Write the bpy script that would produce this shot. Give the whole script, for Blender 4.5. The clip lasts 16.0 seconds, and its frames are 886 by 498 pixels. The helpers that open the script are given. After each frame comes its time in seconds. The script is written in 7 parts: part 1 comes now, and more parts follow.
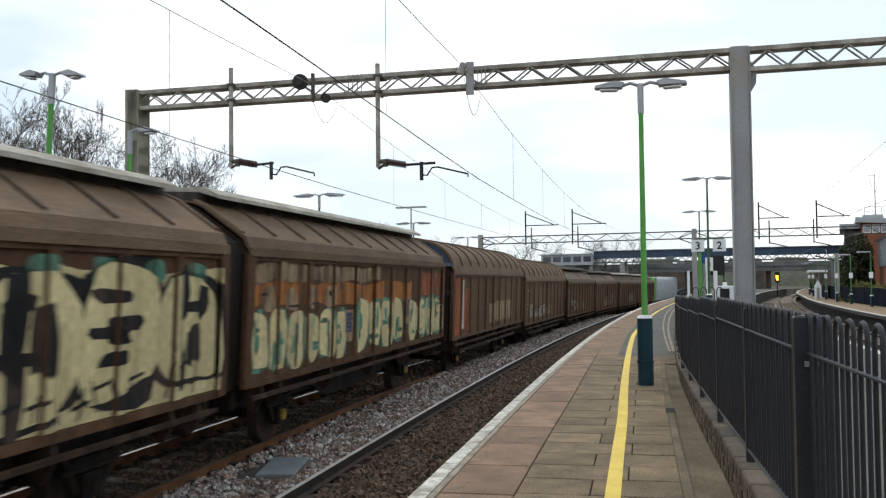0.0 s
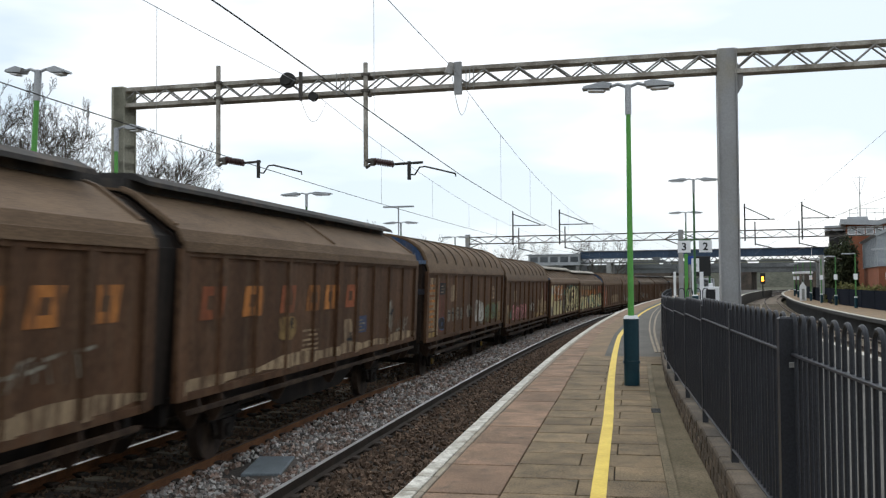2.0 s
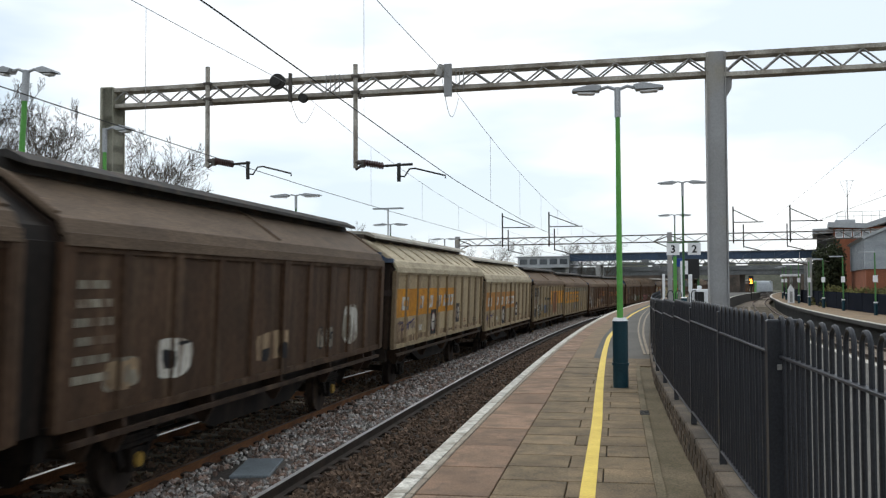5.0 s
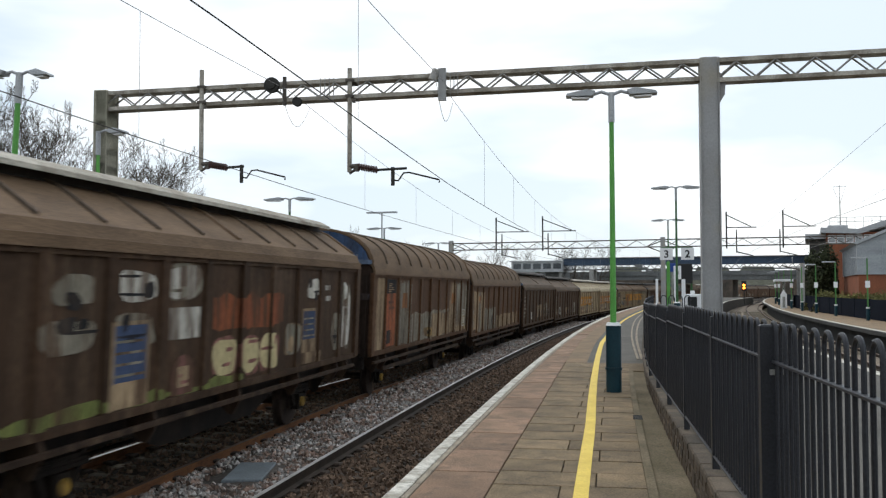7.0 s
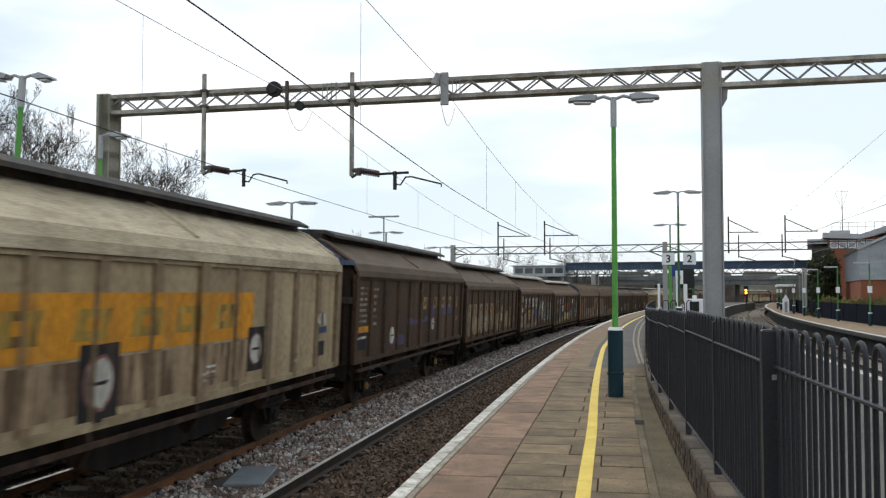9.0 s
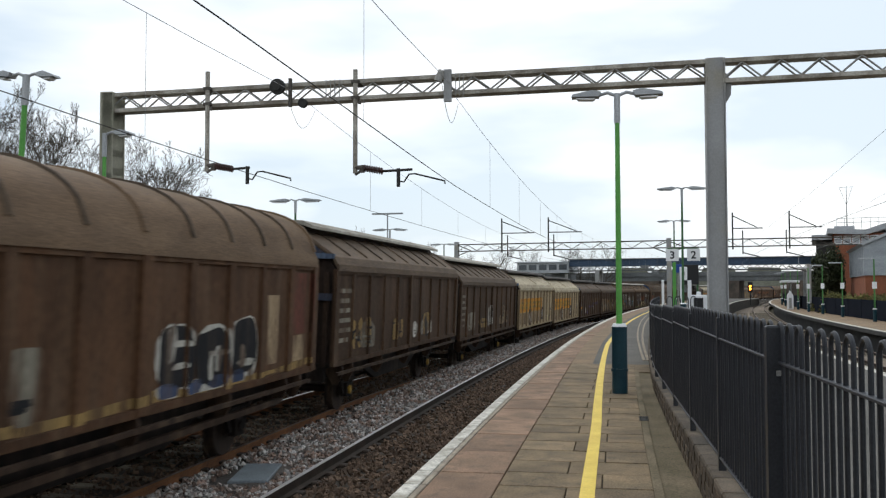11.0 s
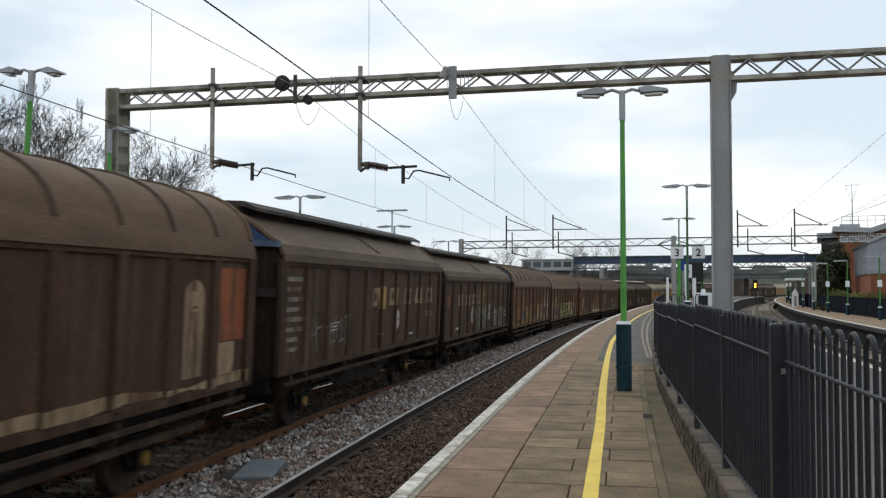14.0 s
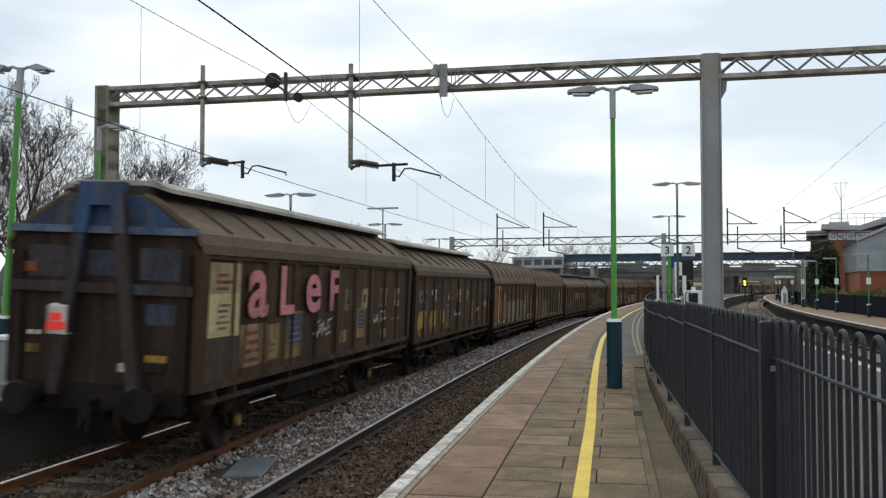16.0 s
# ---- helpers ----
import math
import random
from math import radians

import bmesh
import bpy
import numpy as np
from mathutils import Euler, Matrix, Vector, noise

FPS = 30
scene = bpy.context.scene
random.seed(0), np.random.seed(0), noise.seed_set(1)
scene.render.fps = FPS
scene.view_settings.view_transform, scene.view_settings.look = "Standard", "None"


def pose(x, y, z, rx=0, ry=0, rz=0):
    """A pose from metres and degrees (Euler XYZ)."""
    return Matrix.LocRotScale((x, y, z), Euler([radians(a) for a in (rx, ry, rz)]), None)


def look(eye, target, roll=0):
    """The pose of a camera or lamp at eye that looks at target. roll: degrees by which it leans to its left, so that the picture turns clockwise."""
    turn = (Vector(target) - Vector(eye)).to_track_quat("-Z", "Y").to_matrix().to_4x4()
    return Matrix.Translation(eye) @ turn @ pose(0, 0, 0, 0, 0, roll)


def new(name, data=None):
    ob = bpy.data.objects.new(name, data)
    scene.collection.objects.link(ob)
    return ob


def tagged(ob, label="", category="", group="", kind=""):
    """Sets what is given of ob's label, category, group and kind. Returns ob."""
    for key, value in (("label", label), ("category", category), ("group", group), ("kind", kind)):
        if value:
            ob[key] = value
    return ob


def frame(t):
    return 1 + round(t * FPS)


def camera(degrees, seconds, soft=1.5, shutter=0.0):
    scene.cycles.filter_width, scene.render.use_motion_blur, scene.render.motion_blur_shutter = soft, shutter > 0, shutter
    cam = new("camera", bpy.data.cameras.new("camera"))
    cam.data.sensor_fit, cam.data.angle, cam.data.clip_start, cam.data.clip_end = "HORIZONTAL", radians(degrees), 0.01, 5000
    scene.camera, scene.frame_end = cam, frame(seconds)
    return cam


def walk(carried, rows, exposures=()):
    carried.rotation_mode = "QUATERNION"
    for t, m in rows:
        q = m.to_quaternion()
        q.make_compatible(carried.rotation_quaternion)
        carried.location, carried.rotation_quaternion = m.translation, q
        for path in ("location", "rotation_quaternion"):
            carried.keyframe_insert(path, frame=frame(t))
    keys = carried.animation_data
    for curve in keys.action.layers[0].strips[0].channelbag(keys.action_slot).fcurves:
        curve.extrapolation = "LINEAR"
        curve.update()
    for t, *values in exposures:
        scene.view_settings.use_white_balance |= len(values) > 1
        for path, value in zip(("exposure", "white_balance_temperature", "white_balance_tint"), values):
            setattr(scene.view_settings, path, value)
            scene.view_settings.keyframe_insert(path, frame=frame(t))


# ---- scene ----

# ---------------- camera ----------------
cam = camera(51.1, 16.0, soft=1.25, shutter=0.15)
EYE = (0.0, 0.0, 1.70)
TURNS = [
    (0.0, 92.062, 0.652, 1.794), (0.5, 92.072, 0.556, 1.565), (1.0, 92.000, 0.476, 1.312),
    (1.5, 92.010, 0.384, 1.090), (2.0, 92.032, 0.383, 0.995), (2.5, 92.023, 0.387, 0.936),
    (3.0, 92.004, 0.400, 0.822), (3.5, 92.051, 0.284, 0.694), (4.0, 92.060, 0.395, 0.563),
    (5.2, 92.170, 0.230, 0.300), (6.5, 92.333, 0.069, 0.054), (7.0, 92.403, 0.100, -0.051),
    (7.5, 92.415, 0.117, -0.068), (8.0, 92.552, 0.028, -0.026), (8.5, 92.634, 0.046, -0.011),
    (9.0, 92.665, -0.034, 0.059), (10.2, 92.560, 0.040, 0.190), (11.5, 92.358, 0.129, 0.348),
    (12.0, 92.191, -0.108, 0.528), (12.5, 92.149, -0.126, 0.644), (13.0, 92.238, -0.092, 0.650),
    (13.5, 92.249, -0.123, 0.614), (14.0, 92.285, -0.046, 0.569), (14.5, 92.295, -0.191, 0.581),
    (15.0, 92.216, 0.031, 0.434), (15.5, 92.200, -0.038, 0.211), (16.0, 92.151, 0.000, 0.000)]

# ---------------- world and light ----------------
world = bpy.data.worlds.new("overcast_sky")
scene.world = world
world.use_nodes = True
wn, wl = world.node_tree.nodes, world.node_tree.links
wn.clear()
w_out = wn.new("ShaderNodeOutputWorld")
w_bg = wn.new("ShaderNodeBackground")
sky = wn.new("ShaderNodeTexSky")
sky.sky_type, sky.sun_disc = "NISHITA", False
sky.sun_elevation, sky.sun_rotation = radians(38), radians(20)
w_scale = wn.new("ShaderNodeVectorMath")
w_scale.operation = "SCALE"
w_scale.inputs["Scale"].default_value = 0.10
wl.new(sky.outputs["Color"], w_scale.inputs[0])
w_co = wn.new("ShaderNodeTexCoord")
w_map = wn.new("ShaderNodeMapping")
w_map.inputs["Scale"].default_value = (1.6, 1.6, 5.5)
w_map.inputs["Rotation"].default_value = (0.0, 0.25, 0.0)
wl.new(w_co.outputs["Generated"], w_map.inputs["Vector"])
w_noise = wn.new("ShaderNodeTexNoise")
w_noise.inputs["Scale"].default_value = 1.5
w_noise.inputs["Detail"].default_value = 5.0
w_noise.inputs["Roughness"].default_value = 0.45
wl.new(w_map.outputs["Vector"], w_noise.inputs["Vector"])
w_ramp = wn.new("ShaderNodeValToRGB")
w_ramp.color_ramp.elements[0].position, w_ramp.color_ramp.elements[0].color = 0.44, (0.63, 0.73, 0.82, 1)
w_ramp.color_ramp.elements[1].position, w_ramp.color_ramp.elements[1].color = 0.66, (1.10, 1.11, 1.12, 1)
wl.new(w_noise.outputs["Fac"], w_ramp.inputs["Fac"])
w_mix = wn.new("ShaderNodeMix")
w_mix.data_type = "RGBA"
w_mix.inputs["Factor"].default_value = 0.88
wl.new(w_scale.outputs["Vector"], w_mix.inputs["A"])
wl.new(w_ramp.outputs["Color"], w_mix.inputs["B"])
wl.new(w_mix.outputs["Result"], w_bg.inputs["Color"])
w_bg.inputs["Strength"].default_value = 1.0
wl.new(w_bg.outputs["Background"], w_out.inputs["Surface"])

sun = new("sun", bpy.data.lights.new("sun", "SUN"))
sun.data.energy, sun.data.angle, sun.data.color = 0.8, radians(25), (1.0, 0.97, 0.92)
sun.matrix_world = look((0, 0, 50), (20, -35, 0))
scene.view_settings.exposure = 0.10

# ---------------- the line: all tracks and platforms share one curve ----------------
CX, CY, RAD = 654.93, -108.62, 665.63
TH0 = math.atan2(-CY, -CX)
RAIL = -0.915
CANT = 0.062
TRACK_NEAR, TRACK_TRAIN = 1.72, 5.13
TRACK_C, TRACK_D = -8.45, -11.15
FAR_BED = -0.19
FAR_STEP = -0.28


def far_shift(s):
    """How far the far pair of tracks and its platform swing in further along."""
    return float(np.interp(s, (-60, 44, 52, 77, 114, 155, 190), (-0.6, -0.19, -0.04, 0.36, 0.91, 2.7, 4.4)))


def lamp_line(s):
    """The far platform's row of lamps."""
    return float(np.interp(s, (20, 59.5, 68.8, 76.1, 83.5, 92.7, 125, 180), (-16.4, -14.97, -14.5, -14.03, -13.65, -13.4, -12.4, -10.2)))


def fall(s):
    """How far the through track dips below the platform's level further along."""
    return 0.85 * (1.0 - math.exp(-(max(s - 20.0, 0.0) / 35.0) ** 1.3))


def place(s, o, z=0.0):
    """s metres along the line, o metres to its left of the platform edge, z above the platform."""
    th = TH0 - s / RAD
    if 3.5 < o < 6.88 and z < -0.5:
        z -= fall(s)
    return (CX + (RAD + o) * math.cos(th), CY + (RAD + o) * math.sin(th), z)


def line_pose(s, o, z=0.0, lean=0.0):
    th = TH0 - s / RAD
    return Matrix.Translation(place(s, o, z)) @ Matrix.Rotation(th - math.pi / 2, 4, "Z") @ Matrix.Rotation(lean, 4, "X")


# ---------------- materials ----------------
def mat(name, col, col2=None, rough=0.8, metal=0.0, scale=4.0, fine=40.0, bump=0.2, vary=0.0, stretch=(1, 1, 1), contrast=0.18, fine_amt=0.25, spec=0.25, dust=None):
    m = bpy.data.materials.new(name)
    m.use_nodes = True
    n, l = m.node_tree.nodes, m.node_tree.links
    b = n["Principled BSDF"]
    b.inputs["Roughness"].default_value = rough
    b.inputs["Metallic"].default_value = metal
    b.inputs["Specular IOR Level"].default_value = spec
    col2 = col2 or tuple(c * 0.6 for c in col)
    co = n.new("ShaderNodeTexCoord")
    mp = n.new("ShaderNodeMapping")
    mp.inputs["Scale"].default_value = stretch
    l.new(co.outputs["Object"], mp.inputs["Vector"])
    info = n.new("ShaderNodeObjectInfo")
    shift = n.new("ShaderNodeVectorMath")
    shift.operation = "SCALE"
    shift.inputs[0].default_value = (37.0, 19.0, 23.0)
    l.new(info.outputs["Random"], shift.inputs["Scale"])
    add = n.new("ShaderNodeVectorMath")
    l.new(mp.outputs["Vector"], add.inputs[0])
    l.new(shift.outputs["Vector"], add.inputs[1])
    n1 = n.new("ShaderNodeTexNoise")
    n1.inputs["Scale"].default_value, n1.inputs["Detail"].default_value = scale, 6.0
    l.new(add.outputs["Vector"], n1.inputs["Vector"])
    n2 = n.new("ShaderNodeTexNoise")
    n2.inputs["Scale"].default_value, n2.inputs["Detail"].default_value = fine, 4.0
    l.new(add.outputs["Vector"], n2.inputs["Vector"])
    ramp = n.new("ShaderNodeValToRGB")
    ramp.color_ramp.elements[0].position, ramp.color_ramp.elements[0].color = 0.5 - contrast, (*col2, 1)
    ramp.color_ramp.elements[1].position, ramp.color_ramp.elements[1].color = 0.5 + contrast, (*col, 1)
    l.new(n1.outputs["Fac"], ramp.inputs["Fac"])
    mr = n.new("ShaderNodeMapRange")
    mr.inputs["From Min"].default_value, mr.inputs["From Max"].default_value = 0.3, 0.7
    mr.inputs["To Min"].default_value, mr.inputs["To Max"].default_value = 1 - fine_amt, 1 + fine_amt
    l.new(n2.outputs["Fac"], mr.inputs["Value"])
    val = mr.outputs["Result"]
    if vary:
        mv = n.new("ShaderNodeMapRange")
        mv.inputs["To Min"].default_value, mv.inputs["To Max"].default_value = 1 - vary, 1 + vary
        l.new(info.outputs["Random"], mv.inputs["Value"])
        mm = n.new("ShaderNodeMath")
        mm.operation = "MULTIPLY"
        l.new(val, mm.inputs[0])
        l.new(mv.outputs["Result"], mm.inputs[1])
        val = mm.outputs["Value"]
    colour = ramp.outputs["Color"]
    if dust:
        mp2 = n.new("ShaderNodeMapping")
        mp2.inputs["Scale"].default_value = dust[2]
        l.new(add.outputs["Vector"], mp2.inputs["Vector"])
        n3 = n.new("ShaderNodeTexNoise")
        n3.inputs["Scale"].default_value, n3.inputs["Detail"].default_value = 1.0, 7.0
        l.new(mp2.outputs["Vector"], n3.inputs["Vector"])
        mr3 = n.new("ShaderNodeMapRange")
        mr3.inputs["From Min"].default_value, mr3.inputs["From Max"].default_value = dust[3] if len(dust) > 3 else (0.50, 0.74)
        mr3.inputs["To Max"].default_value = dust[1]
        l.new(n3.outputs["Fac"], mr3.inputs["Value"])
        mix = n.new("ShaderNodeMix")
        mix.data_type = "RGBA"
        mix.inputs["B"].default_value = (*dust[0], 1)
        l.new(mr3.outputs["Result"], mix.inputs["Factor"])
        l.new(colour, mix.inputs["A"])
        colour = mix.outputs["Result"]
    sc = n.new("ShaderNodeVectorMath")
    sc.operation = "SCALE"
    l.new(colour, sc.inputs[0])
    l.new(val, sc.inputs["Scale"])
    l.new(sc.outputs["Vector"], b.inputs["Base Color"])
    if bump:
        bp = n.new("ShaderNodeBump")
        bp.inputs["Strength"].default_value, bp.inputs["Distance"].default_value = bump, 0.01
        l.new(n2.outputs["Fac"], bp.inputs["Height"])
        l.new(bp.outputs["Normal"], b.inputs["Normal"])
    return m


def island_vary(m, amount=0.35):
    """Lets the colour of each loose piece of a joined mesh differ."""
    n, l = m.node_tree.nodes, m.node_tree.links
    b = n["Principled BSDF"]
    src = b.inputs["Base Color"].links[0].from_socket
    geo = n.new("ShaderNodeNewGeometry")
    mv = n.new("ShaderNodeMapRange")
    mv.inputs["To Min"].default_value, mv.inputs["To Max"].default_value = 1 - amount, 1 + amount
    l.new(geo.outputs["Random Per Island"], mv.inputs["Value"])
    sc = n.new("ShaderNodeVectorMath")
    sc.operation = "SCALE"
    l.new(src, sc.inputs[0])
    l.new(mv.outputs["Result"], sc.inputs["Scale"])
    l.new(sc.outputs["Vector"], b.inputs["Base Color"])
    return m


def glow(name, col, strength):
    m = bpy.data.materials.new(name)
    m.use_nodes = True
    b = m.node_tree.nodes["Principled BSDF"]
    b.inputs["Base Color"].default_value = (*col, 1)
    b.inputs["Emission Color"].default_value = (*col, 1)
    b.inputs["Emission Strength"].default_value = strength
    return m


M = {}
M["ground"] = mat("ground_soil", (0.10, 0.085, 0.06), (0.05, 0.06, 0.03), 0.95, scale=0.4, fine=8)
M["ballast"] = mat("ballast", (0.11, 0.092, 0.078), (0.05, 0.042, 0.036), 0.95, scale=1.2, fine=26, bump=1.0, fine_amt=0.5)
# darkened ballast: the shade beneath the train is in its colour
M["ballast_dark"] = mat("ballast_shade", (0.060, 0.043, 0.031), (0.026, 0.020, 0.016), 0.95, scale=1.5, fine=26, bump=1.0, fine_amt=0.5)
M["ballast_brown"] = mat("ballast_brown", (0.26, 0.21, 0.16), (0.13, 0.105, 0.08), 0.95, scale=1.2, fine=26, bump=1.0, fine_amt=0.5)
M["stone"] = island_vary(mat("ballast_stone", (0.37, 0.345, 0.32), (0.235, 0.16, 0.125), 0.9, scale=5.0, fine=60, bump=0.3, contrast=0.07), 0.6)
# oily stones between the near rails; beneath the train their dark colour is painted shade
M["stone_dark"] = island_vary(mat("ballast_stone_oily_shade", (0.165, 0.108, 0.072), (0.075, 0.05, 0.036), 0.9, scale=4.0, fine=60, bump=0.3), 0.4)
M["rail_side"] = mat("rail_rust", (0.20, 0.085, 0.034), (0.10, 0.045, 0.022), 0.85, scale=3, fine=50)
M["rail_web_dark"] = mat("rail_web_dark", (0.055, 0.038, 0.028), (0.03, 0.023, 0.018), 0.85, scale=3, fine=50)
M["rail_top"] = mat("rail_running_steel", (0.62, 0.61, 0.62), (0.45, 0.43, 0.42), 0.5, 1.0, scale=2, fine=60, bump=0.05)
M["rail_top_brown"] = mat("rail_worn_steel", (0.16, 0.10, 0.07), (0.10, 0.06, 0.04), 0.55, 0.3, scale=2, fine=60, bump=0.05)
M["sleeper"] = mat("sleeper_concrete", (0.17, 0.140, 0.10), (0.08, 0.066, 0.05), 0.9, scale=2, fine=40, vary=0.25)
M["sleeper_dark"] = mat("sleeper_timber", (0.075, 0.058, 0.043), (0.045, 0.035, 0.028), 0.9, scale=2, fine=40, vary=0.3)
M["slab_pink"] = mat("paving_pinkish", (0.285, 0.180, 0.118), (0.185, 0.122, 0.080), 0.85, scale=2.4, fine=70, vary=0.16, bump=0.5, fine_amt=0.4, contrast=0.13, dust=((0.10, 0.08, 0.06), 0.6, (5, 5, 5)))
M["slab_grey"] = mat("paving_grey_brown", (0.225, 0.162, 0.095), (0.140, 0.103, 0.062), 0.85, scale=2.2, fine=70, vary=0.15, bump=0.5, fine_amt=0.4, contrast=0.13, dust=((0.085, 0.07, 0.05), 0.6, (5, 5, 5)))
M["slab_buff"] = mat("paving_buff", (0.27, 0.185, 0.105), (0.18, 0.13, 0.085), 0.85, scale=1.6, fine=55, vary=0.12)
M["asphalt"] = mat("asphalt", (0.135, 0.125, 0.11), (0.09, 0.085, 0.075), 0.9, scale=0.8, fine=70)
M["coping_pale"] = mat("coping_pale", (0.34, 0.29, 0.22), (0.22, 0.18, 0.14), 0.85, scale=4, fine=60, bump=0.4)
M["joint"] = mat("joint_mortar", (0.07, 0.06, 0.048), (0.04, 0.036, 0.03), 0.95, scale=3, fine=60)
M["white_line"] = mat("worn_white_paint", (0.66, 0.63, 0.56), (0.36, 0.33, 0.27), 0.7, scale=6, fine=60, contrast=0.16, bump=0.4, dust=((0.2, 0.17, 0.13), 0.8, (9, 9, 9)))
M["yellow_line"] = mat("yellow_paint", (0.78, 0.58, 0.11), (0.66, 0.46, 0.08), 0.65, scale=3, fine=60, fine_amt=0.12)
M["gutter"] = mat("gutter_concrete", (0.205, 0.16, 0.105), (0.11, 0.09, 0.052), 0.9, scale=1.5, fine=50, bump=0.5, fine_amt=0.4, dust=((0.07, 0.065, 0.03), 0.7, (3, 3, 3)))
M["brick"] = mat("dark_brick", (0.115, 0.082, 0.054), (0.055, 0.043, 0.03), 0.9, scale=4, fine=60, vary=0.35)
M["coping"] = mat("coping_stone", (0.12, 0.092, 0.066), (0.06, 0.049, 0.037), 0.9, scale=4, fine=60, vary=0.25)
M["fence"] = mat("dark_fence_paint", (0.030, 0.031, 0.036), (0.022, 0.023, 0.027), 0.45, scale=2, fine=80, bump=0.05)
M["fence_navy"] = mat("navy_fence_paint", (0.010, 0.013, 0.021), (0.007, 0.009, 0.015), 0.9, scale=0.6, fine=30, spec=0.04)
M["galv"] = mat("galvanised_steel", (0.34, 0.335, 0.32), (0.23, 0.225, 0.21), 0.6, 0.35, scale=2.5, fine=50, bump=0.05)
M["beam"] = mat("weathered_beam", (0.42, 0.39, 0.34), (0.21, 0.185, 0.15), 0.75, 0.1, scale=2.2, fine=30, contrast=0.12)
M["beam_dark"] = mat("grimy_steel", (0.14, 0.125, 0.11), (0.075, 0.065, 0.055), 0.8, 0.2, scale=2.2, fine=30)
M["mast"] = mat("mast_steel", (0.33, 0.33, 0.33), (0.27, 0.265, 0.26), 0.7, 0.1, scale=1.2, fine=30, bump=0.03, fine_amt=0.08, dust=((0.34, 0.28, 0.16), 0.5, (1.2, 1.2, 0.9)))
M["mast_left"] = mat("mast_lichen", (0.36, 0.34, 0.27), (0.21, 0.20, 0.15), 0.8, 0.1, scale=1.8, fine=30)
M["wire"] = mat("wire_copper", (0.05, 0.048, 0.045), (0.035, 0.033, 0.03), 0.6, 0.4, scale=2, fine=30, bump=0)
M["wire_far"] = mat("wire_pale", (0.34, 0.34, 0.34), (0.26, 0.26, 0.26), 0.6, 0.3, scale=2, fine=30, bump=0)
M["insulator"] = mat("brown_insulator", (0.085, 0.04, 0.035), (0.055, 0.028, 0.025), 0.35, scale=4, fine=30, bump=0)
M["green"] = mat("bright_green_paint", (0.115, 0.36, 0.075), (0.09, 0.29, 0.06), 0.45, scale=1.5, fine=60, bump=0.03)
M["dark_green"] = mat("dark_green_paint", (0.05, 0.13, 0.05), (0.04, 0.10, 0.04), 0.5, scale=1.5, fine=60, bump=0.03)
M["green_mid"] = mat("mid_green_paint", (0.075, 0.22, 0.06), (0.06, 0.17, 0.05), 0.5, scale=1.5, fine=60, bump=0.03)
M["teal"] = mat("dark_teal_paint", (0.012, 0.045, 0.06), (0.009, 0.033, 0.045), 0.4, scale=2, fine=60, bump=0.03)
M["lamp_grey"] = mat("lamp_grey", (0.42, 0.43, 0.44), (0.33, 0.34, 0.35), 0.5, 0.2, scale=2, fine=60, bump=0.02)
M["white"] = mat("white_panel", (0.80, 0.80, 0.80), (0.72, 0.72, 0.72), 0.5, scale=1, fine=40, bump=0.02, fine_amt=0.05)
M["black"] = mat("black_panel", (0.02, 0.02, 0.02), (0.014, 0.014, 0.014), 0.5, scale=1, fine=40, bump=0.02)
M["blue_sign"] = mat("blue_panel", (0.03, 0.07, 0.30), (0.025, 0.06, 0.26), 0.5, scale=1, fine=40, bump=0.02)
M["bridge_blue"] = mat("bridge_blue_grey", (0.055, 0.085, 0.135), (0.042, 0.065, 0.10), 0.7, scale=0.3, fine=6, bump=0.05)
M["bridge_grey"] = mat("bridge_grey", (0.16, 0.165, 0.165), (0.10, 0.105, 0.105), 0.8, scale=0.5, fine=8)
M["dark"] = mat("dark_steel", (0.05, 0.048, 0.045), (0.03, 0.029, 0.027), 0.8, scale=0.8, fine=20)
M["brick_red"] = mat("red_brick", (0.27, 0.098, 0.052), (0.20, 0.075, 0.042), 0.9, scale=0.6, fine=12)
M["clad_grey"] = mat("grey_cladding", (0.35, 0.37, 0.385), (0.27, 0.285, 0.30), 0.6, scale=0.4, fine=10, stretch=(1, 1, 6))
M["glass"] = mat("window_glass", (0.05, 0.06, 0.07), (0.03, 0.035, 0.04), 0.12, scale=1, fine=5, bump=0, spec=0.6)
M["bark"] = mat("bark", (0.085, 0.072, 0.058), (0.05, 0.042, 0.034), 0.95, scale=2, fine=20)
M["twig"] = mat("twigs", (0.10, 0.088, 0.072), (0.065, 0.056, 0.046), 0.95, scale=1, fine=10, bump=0)
M["evergreen"] = island_vary(mat("evergreen_leaves", (0.055, 0.065, 0.03), (0.032, 0.038, 0.018), 0.8, scale=0.7, fine=10), 0.5)
M["scrub"] = island_vary(mat("scrub_leaves", (0.17, 0.16, 0.05), (0.10, 0.095, 0.04), 0.9, scale=0.5, fine=6), 0.4)
M["hill"] = mat("far_wood", (0.10, 0.10, 0.075), (0.06, 0.06, 0.045), 0.95, scale=0.05, fine=0.8)
M["brick_far"] = mat("sooty_brick", (0.15, 0.115, 0.09), (0.07, 0.06, 0.05), 0.9, scale=0.7, fine=9)
M["signal"] = glow("signal_amber", (1.0, 0.28, 0.02), 9.0)
M["headlamp"] = glow("tail_lamp_red", (0.75, 0.03, 0.02), 0.25)


